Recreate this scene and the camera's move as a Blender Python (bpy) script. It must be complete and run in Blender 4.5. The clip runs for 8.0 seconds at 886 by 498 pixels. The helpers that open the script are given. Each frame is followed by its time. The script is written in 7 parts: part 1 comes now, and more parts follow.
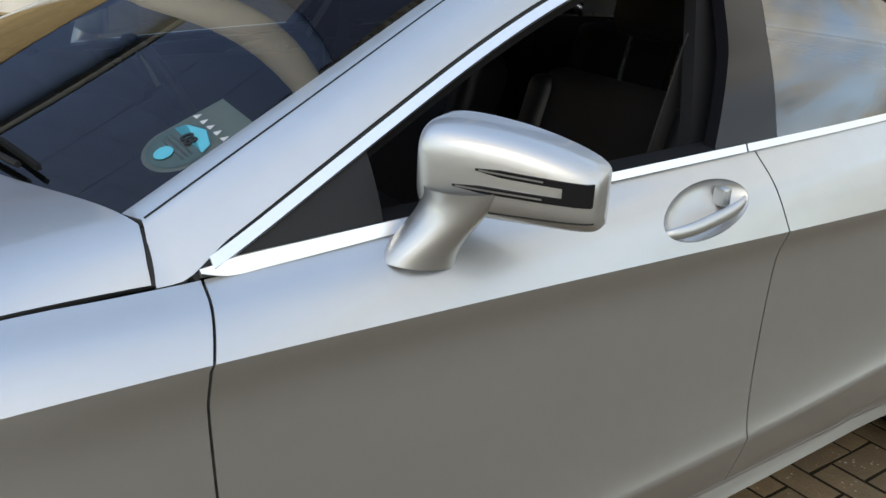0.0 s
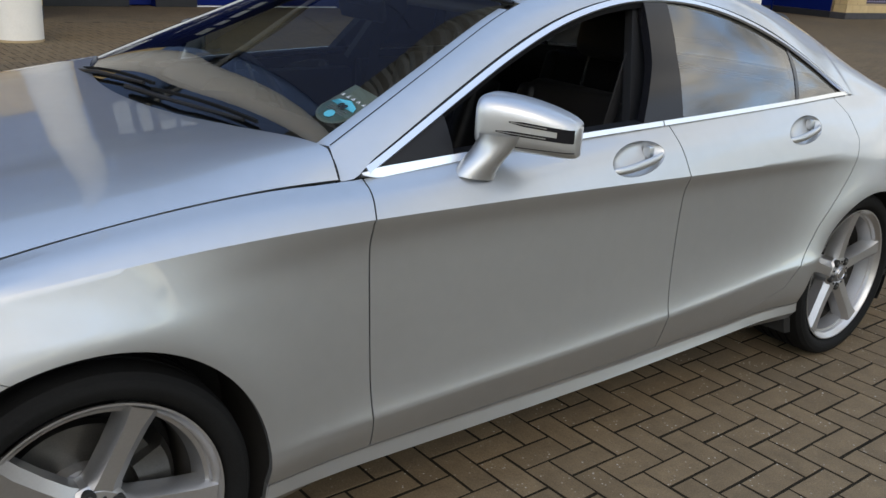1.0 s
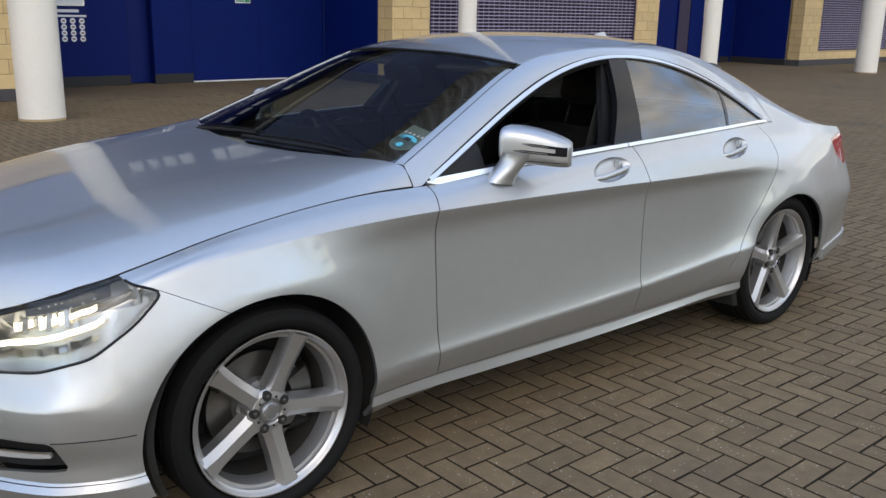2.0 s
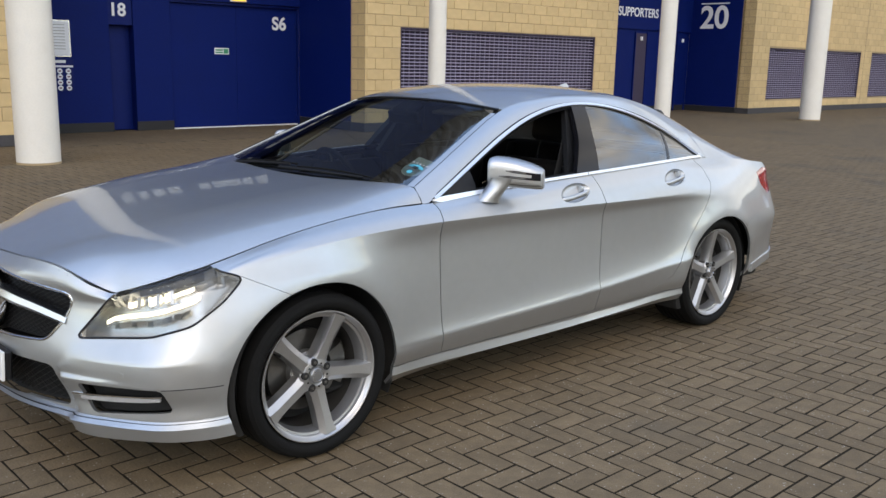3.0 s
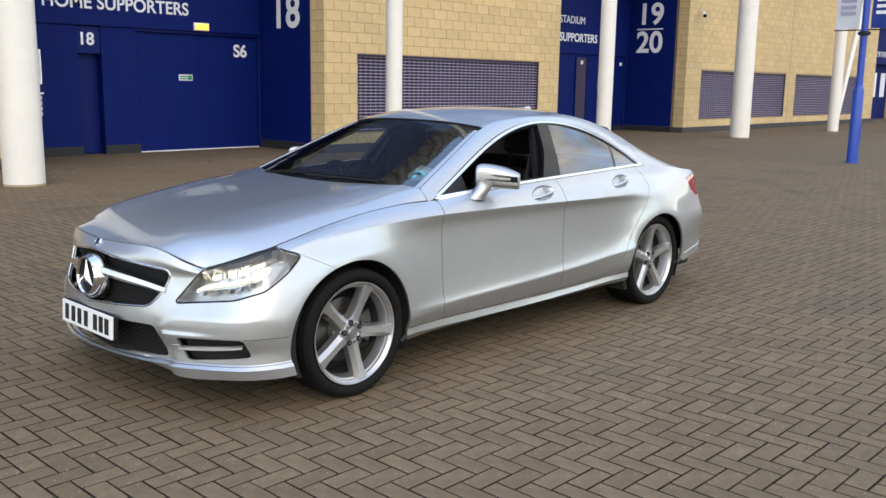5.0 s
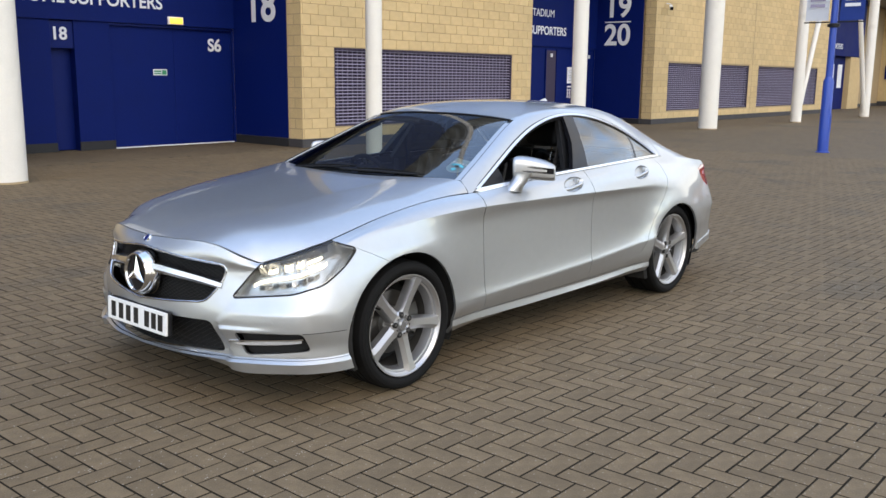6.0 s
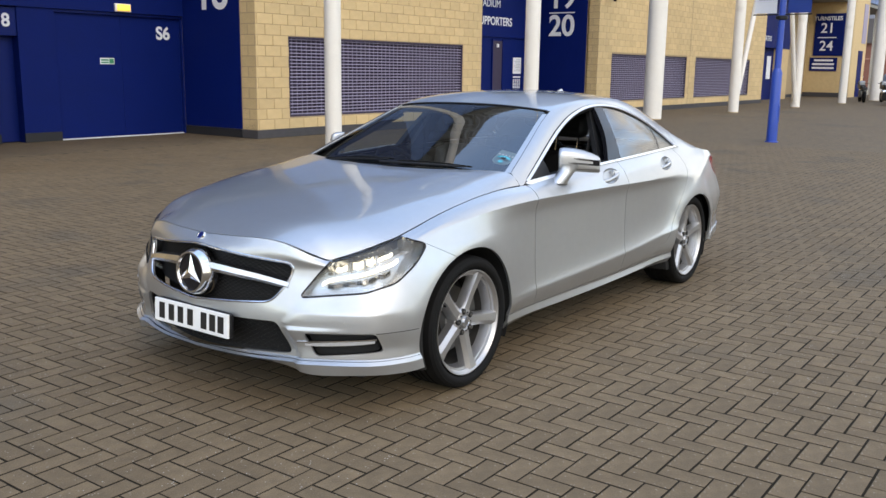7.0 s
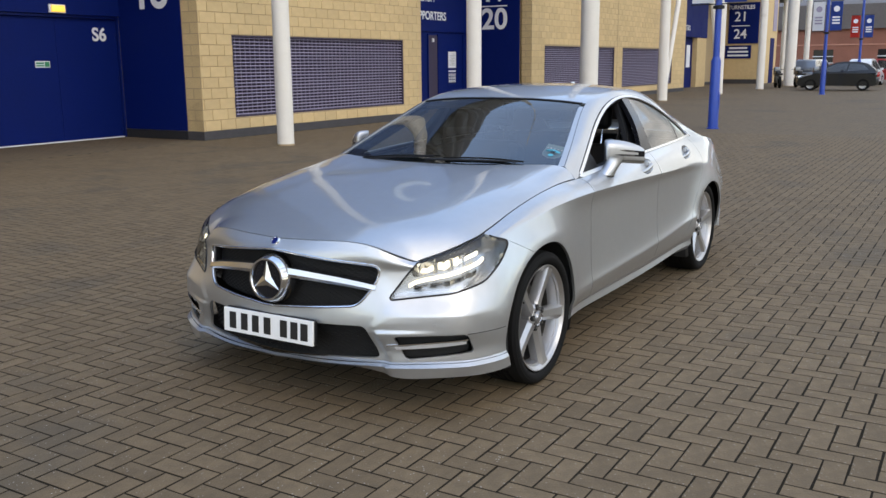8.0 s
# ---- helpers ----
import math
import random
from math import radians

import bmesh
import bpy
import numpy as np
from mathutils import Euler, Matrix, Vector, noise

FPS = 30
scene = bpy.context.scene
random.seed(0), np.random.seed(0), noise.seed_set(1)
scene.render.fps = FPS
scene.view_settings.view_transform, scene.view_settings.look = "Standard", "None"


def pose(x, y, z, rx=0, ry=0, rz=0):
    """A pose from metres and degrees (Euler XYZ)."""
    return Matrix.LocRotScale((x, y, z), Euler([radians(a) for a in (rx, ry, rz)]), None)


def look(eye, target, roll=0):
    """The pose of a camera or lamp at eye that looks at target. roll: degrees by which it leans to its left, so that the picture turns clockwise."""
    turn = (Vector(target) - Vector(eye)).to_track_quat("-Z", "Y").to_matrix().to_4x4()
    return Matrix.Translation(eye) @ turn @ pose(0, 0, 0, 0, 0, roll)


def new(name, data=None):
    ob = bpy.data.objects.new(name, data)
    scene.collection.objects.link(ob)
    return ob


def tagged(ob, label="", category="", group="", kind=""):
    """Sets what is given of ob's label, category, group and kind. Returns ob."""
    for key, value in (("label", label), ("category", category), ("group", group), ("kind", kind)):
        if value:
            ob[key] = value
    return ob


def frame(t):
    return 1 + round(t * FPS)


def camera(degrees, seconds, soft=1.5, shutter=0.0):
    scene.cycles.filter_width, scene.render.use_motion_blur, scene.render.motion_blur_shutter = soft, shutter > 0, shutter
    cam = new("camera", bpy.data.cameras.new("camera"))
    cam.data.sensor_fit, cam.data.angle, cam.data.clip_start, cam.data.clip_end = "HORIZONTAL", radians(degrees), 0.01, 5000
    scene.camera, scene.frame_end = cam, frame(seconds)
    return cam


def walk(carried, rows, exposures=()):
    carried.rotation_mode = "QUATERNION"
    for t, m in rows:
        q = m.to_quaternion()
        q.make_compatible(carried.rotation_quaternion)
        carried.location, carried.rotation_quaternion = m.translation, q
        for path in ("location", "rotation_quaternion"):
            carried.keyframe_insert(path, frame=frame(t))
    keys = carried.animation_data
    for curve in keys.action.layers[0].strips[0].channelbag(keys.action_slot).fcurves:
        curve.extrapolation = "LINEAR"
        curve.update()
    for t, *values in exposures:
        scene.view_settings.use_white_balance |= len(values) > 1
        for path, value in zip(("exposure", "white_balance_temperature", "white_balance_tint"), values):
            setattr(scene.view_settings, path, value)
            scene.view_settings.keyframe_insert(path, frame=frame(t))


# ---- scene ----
cam = camera(52.4, 8.0)
PATH = [
    (0, (1.151, 1.811, 1.399), (0.043, 0.31, 0.677), 2.9),
    (0.5, (1.533, 2.146, 1.441), (0.361, 0.663, 0.788), 2.8),
    (1, (1.896, 2.455, 1.467), (0.689, 0.998, 0.819), 3.8),
    (1.5, (2.266, 2.777, 1.497), (1.049, 1.315, 0.879), 3.9),
    (2, (2.684, 3.104, 1.52), (1.423, 1.64, 1.004), 1.2),
    (2.2, (2.834, 3.19, 1.522), (1.542, 1.742, 1.039), 1.2),
    (3.3, (3.569, 3.784, 1.557), (2.227, 2.358, 1.147), 1.1),
    (3.5, (3.701, 3.848, 1.557), (2.362, 2.423, 1.136), 0.7),
    (4, (3.937, 4.054, 1.563), (2.593, 2.619, 1.192), -0.2),
    (4.5, (4.169, 4.221, 1.569), (2.768, 2.851, 1.168), 1.0),
    (4.7, (4.231, 4.245, 1.574), (2.82, 2.877, 1.202), 1.2),
    (5.8, (4.608, 3.999, 1.581), (3.127, 2.71, 1.197), -0.1),
    (6, (4.664, 3.917, 1.571), (3.176, 2.635, 1.196), 0.6),
    (6.5, (4.795, 3.626, 1.564), (3.3, 2.368, 1.139), -1.1),
    (7, (4.984, 3.324, 1.562), (3.401, 2.167, 1.168), 0.8),
    (7.5, (5.219, 3.004, 1.585), (3.588, 1.935, 1.14), -0.6),
    (8, (5.347, 2.688, 1.562), (3.67, 1.676, 1.158), -0.5),
]
walk(cam, [(t, look(eye, target, roll)) for t, eye, target, roll in PATH],
     exposures=[(0, 0.36, 8200, 8), (0.5, -0.22, 7600, 8), (1, 0.26, 7600, 10), (1.5, 0.30, 7500, 12), (2, 0.32, 7500, 12), (3.5, 0.56, 7600, 12), (4.5, 0.74, 7600, 12),
                (6, 0.72, 7600, 12), (7, 0.69, 7600, 12), (7.5, 0.61, 7550, 12), (8, 0.44, 7500, 12)])

# ---- light ----
SUN_EL, SUN_AZ = radians(38), radians(35)
world = bpy.data.worlds.new("sky")
scene.world = world
world.use_nodes = True
wn, wl = world.node_tree.nodes, world.node_tree.links
wn.clear()
sky = wn.new("ShaderNodeTexSky")
sky.sky_type, sky.sun_disc = "NISHITA", False
sky.sun_elevation, sky.sun_rotation = SUN_EL, SUN_AZ
sky.dust_density, sky.air_density, sky.ozone_density = 0.5, 1.1, 3.0
wtc = wn.new("ShaderNodeTexCoord")
wmap = wn.new("ShaderNodeMapping")
wmap.inputs["Scale"].default_value, wmap.inputs["Location"].default_value = (1.0, 1.0, 2.6), (0.31, 8.05, 4.78)
cloud = wn.new("ShaderNodeTexNoise")
cloud.inputs["Scale"].default_value, cloud.inputs["Detail"].default_value, cloud.inputs["Roughness"].default_value = 2.3, 7.0, 0.55
ramp = wn.new("ShaderNodeValToRGB")
ramp.color_ramp.elements[0].position, ramp.color_ramp.elements[1].position = 0.33, 0.55
grey = wn.new("ShaderNodeTexNoise")
grey.inputs["Scale"].default_value, grey.inputs["Detail"].default_value = 3.1, 5.0
gramp = wn.new("ShaderNodeValToRGB")
gramp.color_ramp.elements[0].position, gramp.color_ramp.elements[0].color = 0.35, (2.5, 2.8, 3.2, 1)
gramp.color_ramp.elements[1].position, gramp.color_ramp.elements[1].color = 0.65, (8.4, 8.6, 8.7, 1)
wmix = wn.new("ShaderNodeMix")
wmix.data_type = "RGBA"
bg = wn.new("ShaderNodeBackground")
bg.inputs["Strength"].default_value = 0.15
wout = wn.new("ShaderNodeOutputWorld")
wl.new(wtc.outputs["Generated"], wmap.inputs["Vector"])
wl.new(wmap.outputs[0], cloud.inputs["Vector"])
wl.new(wmap.outputs[0], grey.inputs["Vector"])
wl.new(cloud.outputs["Fac"], ramp.inputs["Fac"])
wl.new(grey.outputs["Fac"], gramp.inputs["Fac"])
# unseen cloud bank set over the forecourt side to brighten reflections, clearing past zenith
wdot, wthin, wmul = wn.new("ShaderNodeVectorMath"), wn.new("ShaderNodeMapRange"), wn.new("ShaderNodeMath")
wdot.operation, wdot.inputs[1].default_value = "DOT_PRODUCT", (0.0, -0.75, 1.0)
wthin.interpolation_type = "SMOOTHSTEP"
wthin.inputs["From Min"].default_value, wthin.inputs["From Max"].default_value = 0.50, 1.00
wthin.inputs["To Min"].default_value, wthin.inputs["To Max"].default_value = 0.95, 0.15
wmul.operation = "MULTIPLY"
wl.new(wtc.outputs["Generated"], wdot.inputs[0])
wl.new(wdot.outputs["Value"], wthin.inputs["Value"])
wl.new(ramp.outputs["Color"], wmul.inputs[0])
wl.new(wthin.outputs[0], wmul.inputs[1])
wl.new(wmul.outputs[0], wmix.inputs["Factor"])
wgain = wn.new("ShaderNodeVectorMath")
wgain.operation, wgain.inputs["Scale"].default_value = "SCALE", 3.8
wl.new(sky.outputs[0], wgain.inputs[0])
wl.new(wgain.outputs[0], wmix.inputs["A"])
wl.new(gramp.outputs["Color"], wmix.inputs["B"])
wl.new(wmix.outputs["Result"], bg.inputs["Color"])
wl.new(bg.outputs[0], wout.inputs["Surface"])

sun = new("sun", bpy.data.lights.new("sun", "SUN"))
sun.data.energy, sun.data.angle, sun.data.color = 0.42, radians(24), (1.0, 0.90, 0.75)
sun_way = Vector((math.sin(SUN_AZ) * math.cos(SUN_EL), math.cos(SUN_AZ) * math.cos(SUN_EL), math.sin(SUN_EL)))
sun.matrix_world = look(sun_way * 60, (0, 0, 0))


# ---- materials ----
def material(name, colour, rough=0.5, metal=0.0, vary=0.0, scale=6.0, bump=0.0, bump_scale=120.0, coat=0.0, stain=None, object_vary=0.0,
             rough_vary=0.0, spec=0.5):
    """A principled surface with grain at two scales, stains and fine relief."""
    m = bpy.data.materials.new(name)
    m.use_nodes = True
    n, l = m.node_tree.nodes, m.node_tree.links
    p = n["Principled BSDF"]
    p.inputs["Base Color"].default_value = (*colour, 1)
    p.inputs["Roughness"].default_value, p.inputs["Metallic"].default_value = rough, metal
    p.inputs["Specular IOR Level"].default_value = spec
    if coat:
        p.inputs["Coat Weight"].default_value, p.inputs["Coat Roughness"].default_value = coat, 0.03
    tc = n.new("ShaderNodeTexCoord")
    if vary or stain or object_vary:
        big, fine = n.new("ShaderNodeTexNoise"), n.new("ShaderNodeTexNoise")
        big.inputs["Scale"].default_value, big.inputs["Detail"].default_value = scale, 6.0
        fine.inputs["Scale"].default_value, fine.inputs["Detail"].default_value = scale * 14, 4.0
        add = n.new("ShaderNodeMath")
        add.operation = "ADD"
        for t in (big, fine):
            l.new(tc.outputs["Object"], t.inputs["Vector"])
        l.new(big.outputs["Fac"], add.inputs[0])
        l.new(fine.outputs["Fac"], add.inputs[1])
        span = n.new("ShaderNodeMapRange")
        span.inputs["From Min"].default_value, span.inputs["From Max"].default_value = 0.6, 1.4
        span.inputs["To Min"].default_value, span.inputs["To Max"].default_value = 1 - vary, 1 + vary
        l.new(add.outputs[0], span.inputs["Value"])
        value = span.outputs[0]
        if object_vary:
            info, osp, mul = n.new("ShaderNodeObjectInfo"), n.new("ShaderNodeMapRange"), n.new("ShaderNodeMath")
            geo, sm = n.new("ShaderNodeNewGeometry"), n.new("ShaderNodeMath")
            sm.operation = "ADD"
            l.new(info.outputs["Random"], sm.inputs[0])
            l.new(geo.outputs["Random Per Island"], sm.inputs[1])
            fr = n.new("ShaderNodeMath")
            fr.operation = "FRACT"
            l.new(sm.outputs[0], fr.inputs[0])
            osp.inputs["To Min"].default_value, osp.inputs["To Max"].default_value = 1 - object_vary, 1 + object_vary
            mul.operation = "MULTIPLY"
            l.new(fr.outputs[0], osp.inputs["Value"])
            l.new(osp.outputs[0], mul.inputs[0])
            l.new(value, mul.inputs[1])
            value = mul.outputs[0]
        vm = n.new("ShaderNodeVectorMath")
        vm.operation = "SCALE"
        vm.inputs[0].default_value = colour
        l.new(value, vm.inputs["Scale"])
        shade = vm.outputs[0]
        if stain:
            blot, br, mix = n.new("ShaderNodeTexNoise"), n.new("ShaderNodeValToRGB"), n.new("ShaderNodeMix")
            blot.inputs["Scale"].default_value, blot.inputs["Detail"].default_value = stain[1], 8.0
            br.color_ramp.elements[0].position, br.color_ramp.elements[1].position = stain[2], stain[2] + 0.14
            br.color_ramp.elements[1].color = (stain[3],) * 3 + (1,)
            mix.data_type = "RGBA"
            mix.inputs["B"].default_value = (*stain[0], 1)
            l.new(tc.outputs["Object"], blot.inputs["Vector"])
            l.new(blot.outputs["Fac"], br.inputs["Fac"])
            l.new(br.outputs["Color"], mix.inputs["Factor"])
            l.new(shade, mix.inputs["A"])
            shade = mix.outputs["Result"]
        l.new(shade, p.inputs["Base Color"])
        if rough_vary:
            rs = n.new("ShaderNodeMapRange")
            rs.inputs["To Min"].default_value, rs.inputs["To Max"].default_value = rough - rough_vary, rough + rough_vary
            l.new(big.outputs["Fac"], rs.inputs["Value"])
            l.new(rs.outputs[0], p.inputs["Roughness"])
    if bump:
        bt, bn = n.new("ShaderNodeTexNoise"), n.new("ShaderNodeBump")
        bt.inputs["Scale"].default_value, bt.inputs["Detail"].default_value = bump_scale, 5.0
        bn.inputs["Strength"].default_value, bn.inputs["Distance"].default_value = bump, 0.004
        l.new(tc.outputs["Object"], bt.inputs["Vector"])
        l.new(bt.outputs["Fac"], bn.inputs["Height"])
        l.new(bn.outputs[0], p.inputs["Normal"])
    return m


def pane(name, tint, ior=1.5, rough=0.0):
    """Thin glass: clear with a tint, and the gloss of its Fresnel."""
    m = bpy.data.materials.new(name)
    m.use_nodes = True
    n, l = m.node_tree.nodes, m.node_tree.links
    n.clear()
    clear, gloss, fres, mix, out = (n.new("ShaderNode" + k) for k in ("BsdfTransparent", "BsdfGlossy", "Fresnel", "MixShader", "OutputMaterial"))
    clear.inputs["Color"].default_value = (*tint, 1)
    gloss.inputs["Roughness"].default_value = rough
    fres.inputs["IOR"].default_value = ior
    l.new(fres.outputs[0], mix.inputs[0])
    l.new(clear.outputs[0], mix.inputs[1])
    l.new(gloss.outputs[0], mix.inputs[2])
    l.new(mix.outputs[0], out.inputs["Surface"])
    return m


def glow(name, colour, strength):
    m = material(name, colour, 0.3)
    p = m.node_tree.nodes["Principled BSDF"]
    p.inputs["Emission Color"].default_value, p.inputs["Emission Strength"].default_value = (*colour, 1), strength
    return m


def car_paint():
    """Silver metallic under clear lacquer, with fine flake."""
    m = material("silver_paint", (0.460, 0.473, 0.483), 0.43, 0.90, vary=0.03, scale=1.5, coat=1.0)
    n, l = m.node_tree.nodes, m.node_tree.links
    flake, bn, tc = n.new("ShaderNodeTexVoronoi"), n.new("ShaderNodeBump"), n.new("ShaderNodeTexCoord")
    flake.inputs["Scale"].default_value = 900
    bn.inputs["Strength"].default_value, bn.inputs["Distance"].default_value = 0.12, 0.001
    l.new(tc.outputs["Object"], flake.inputs["Vector"])
    l.new(flake.outputs["Distance"], bn.inputs["Height"])
    l.new(bn.outputs[0], n["Principled BSDF"].inputs["Normal"])
    return m


def speckle(m, scale, colour, amount):
    """Pale grit scattered in a surface's colour."""
    n, l = m.node_tree.nodes, m.node_tree.links
    p = n["Principled BSDF"]
    old = p.inputs["Base Color"].links[0].from_socket
    tc, vo, rp, mix, no = (n.new("ShaderNode" + k) for k in ("TexCoord", "TexVoronoi", "ValToRGB", "Mix", "TexNoise"))
    vo.inputs["Scale"].default_value = scale
    rp.color_ramp.elements[0].position, rp.color_ramp.elements[0].color = 0.10, (amount, amount, amount, 1)
    rp.color_ramp.elements[1].position, rp.color_ramp.elements[1].color = 0.20, (0, 0, 0, 1)
    no.inputs["Scale"].default_value = scale * 0.25
    gate, mul = n.new("ShaderNodeMapRange"), n.new("ShaderNodeMath")
    gate.inputs["From Min"].default_value, gate.inputs["From Max"].default_value = 0.5, 0.62
    mul.operation = "MULTIPLY"
    mix.data_type = "RGBA"
    mix.inputs["B"].default_value = (*colour, 1)
    l.new(tc.outputs["Object"], vo.inputs["Vector"])
    l.new(tc.outputs["Object"], no.inputs["Vector"])
    l.new(vo.outputs["Distance"], rp.inputs["Fac"])
    l.new(no.outputs["Fac"], gate.inputs["Value"])
    l.new(rp.outputs["Color"], mul.inputs[0])
    l.new(gate.outputs[0], mul.inputs[1])
    l.new(mul.outputs[0], mix.inputs["Factor"])
    l.new(old, mix.inputs["A"])
    l.new(mix.outputs["Result"], p.inputs["Base Color"])


PAINT = car_paint()
CHROME = material("chrome", (0.70, 0.71, 0.73), 0.12, 1.0, vary=0.02)
SATIN = material("satin_silver", (0.62, 0.63, 0.65), 0.25, 1.0, vary=0.03)
BLACK = material("black_plastic", (0.009, 0.009, 0.010), 0.45, vary=0.15, bump=0.1, spec=0.25)
GLOSSBLACK = material("gloss_black", (0.010, 0.010, 0.012), 0.15, vary=0.1, spec=0.3)
CAVITY = material("underbody_black", (0.012, 0.012, 0.012), 0.9, vary=0.2)
RUBBER = material("tyre_rubber", (0.007, 0.007, 0.007), 0.75, vary=0.25, scale=9, bump=0.15, rough_vary=0.1, spec=0.12)
RIM = material("alloy_silver", (0.44, 0.44, 0.445), 0.40, 0.9, vary=0.06, scale=12, coat=0.7)
# barrel alloy: shade behind the spokes is put into its dark colour
BARRELSHADE = material("shaded_barrel_alloy", (0.055, 0.053, 0.050), 0.6, 0.5, vary=0.25, scale=15)
STEEL = material("brake_steel", (0.12, 0.116, 0.11), 0.42, 0.9, vary=0.2, scale=20)
LEATHER = material("black_leather", (0.007, 0.007, 0.008), 0.5, vary=0.15, scale=10, bump=0.2, bump_scale=300)
DASH = material("dashboard_vinyl", (0.008, 0.0085, 0.010), 0.6, vary=0.15, scale=10, bump=0.15, bump_scale=400)
LINING = material("grey_headlining", (0.16, 0.155, 0.15), 0.9, vary=0.1)
BELTCLOTH = material("seat_belt_webbing", (0.03, 0.03, 0.032), 0.7, vary=0.1)
SCREEN = pane("windscreen_glass", (0.40, 0.47, 0.46), 2.25)
TINTED = pane("side_glass", (0.34, 0.40, 0.38), 2.8)
LAMPGLASS = pane("lamp_glass", (0.92, 0.94, 0.95), 1.45)
REFLECTOR = material("lamp_reflector", (0.72, 0.73, 0.74), 0.16, 1.0, vary=0.05)
LAMPLIT = glow("lit_lamp", (1.0, 0.95, 0.78), 1.15)
LAMPBOWL = material("lamp_silver", (0.40, 0.405, 0.41), 0.25, 0.8, vary=0.1, scale=30)
LAMPSMOKE = material("lamp_smoke", (0.10, 0.10, 0.105), 0.25, 0.3, vary=0.1)
TRIM = material("bright_trim", (0.78, 0.79, 0.80), 0.30, 0.9, vary=0.03)
LAMPGREY = material("lamp_grey", (0.30, 0.305, 0.31), 0.28, 0.75, vary=0.1)
TAILRED = material("tail_lamp_red", (0.35, 0.012, 0.015), 0.12, vary=0.1, coat=1.0)
PLATEWHITE = material("plate_white", (0.74, 0.74, 0.72), 0.4, vary=0.03)
PLATEBLACK = material("plate_black", (0.012, 0.012, 0.012), 0.4, vary=0.05)
LEDCLEAR = material("led_strip", (0.65, 0.66, 0.68), 0.2, 0.6, vary=0.1, scale=60)
DISCBLUE = material("paper_pale_blue", (0.42, 0.62, 0.68), 0.6, vary=0.06, scale=30)
DISCTEAL = material("paper_teal", (0.05, 0.33, 0.42), 0.6, vary=0.06, scale=30)
PAPER = material("paper_holder", (0.62, 0.72, 0.73), 0.35, vary=0.06, scale=30)

PAVER = material("paver_concrete", (0.146, 0.104, 0.060), 0.85, vary=0.30, scale=14, bump=1.0, bump_scale=75, object_vary=0.11, spec=0.3,
                 stain=((0.075, 0.066, 0.050), 0.9, 0.54, 0.45), rough_vary=0.1)
speckle(PAVER, 55, (0.46, 0.43, 0.38), 0.85)
speckle(PAVER, 150, (0.045, 0.040, 0.033), 0.9)
speckle(PAVER, 230, (0.33, 0.29, 0.235), 0.6)
JOINT = material("joint_sand", (0.017, 0.0135, 0.0088), 0.95, vary=0.3, scale=12, bump=0.5, spec=0.1)
BLOCK = material("buff_block", (0.55, 0.40, 0.205), 0.85, vary=0.10, scale=5, bump=0.35, bump_scale=90, object_vary=0.07,
                 stain=((0.40, 0.29, 0.16), 1.3, 0.60, 0.35))
MORTAR = material("mortar", (0.36, 0.265, 0.15), 0.95, vary=0.15, scale=20, bump=0.4)
PLINTH = material("plinth_engineering", (0.045, 0.042, 0.045), 0.75, vary=0.25, scale=4, bump=0.3)
BLUE = material("blue_paint", (0.0003, 0.0088, 0.100), 0.6, spec=0.12, vary=0.10, scale=1.6, bump=0.08, bump_scale=40, rough_vary=0.1)
BLUEDARK = material("blue_gloss_paint", (0.0003, 0.0082, 0.096), 0.5, spec=0.15, vary=0.10, scale=1.6, rough_vary=0.1)
BLUEPOST = material("blue_post_paint", (0.012, 0.055, 0.33), 0.38, vary=0.1, scale=5, stain=((0.006, 0.03, 0.16), 7, 0.62, 0.6))
WHITEPAINT = material("white_paint", (0.69, 0.655, 0.595), 0.45, vary=0.05, scale=3, stain=((0.52, 0.48, 0.42), 2.2, 0.60, 0.4), bump=0.06, bump_scale=30)
SIGNPALE = material("pale_blue_sign", (0.44, 0.52, 0.62), 0.5, vary=0.05)
PORTAL = material("royal_blue_cladding", (0.007, 0.022, 0.085), 0.45, vary=0.10, scale=1.2, rough_vary=0.1)
SIGNWHITE = material("sign_white", (0.72, 0.73, 0.76), 0.55, vary=0.04)
SLAT = material("louvre_mauve", (0.29, 0.26, 0.36), 0.5, vary=0.08, scale=4)
# dark copy of the slat colour, standing in for shade inside the vents
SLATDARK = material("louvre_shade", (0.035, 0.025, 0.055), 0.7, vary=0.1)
KICK = material("kick_board_black", (0.012, 0.012, 0.014), 0.7, vary=0.2)
SLATE = material("slate_blue_cladding", (0.085, 0.155, 0.33), 0.45, vary=0.10, scale=1.2, rough_vary=0.1)
CLADDING = material("grey_cladding", (0.19, 0.19, 0.18), 0.5, 0.2, vary=0.08, scale=1)
YELLOWLAMP = glow("amber_bulkhead", (1.0, 0.62, 0.10), 0.65)


# ---- building tools ----
def finish(bm, angle=32):
    """Smooth faces, with edges sharper than the angle kept hard."""
    bm.normal_update()
    lim = radians(angle)
    for f in bm.faces:
        f.smooth = True
    for e in bm.edges:
        e.smooth = len(e.link_faces) == 2 and e.calc_face_angle(0) < lim
    return bm


def part(name, bm, mat, parent=None, label="", angle=32, at=None):
    finish(bm, angle)
    me = bpy.data.meshes.new(name)
    bm.to_mesh(me)
    bm.free()
    for m in (mat if isinstance(mat, (list, tuple)) else [mat]):
        me.materials.append(m)
    ob = new(name, me)
    if parent is not None:
        ob.parent = parent
    if at is not None:
        ob.matrix_basis = at
    if label:
        tagged(ob, label)
    return ob


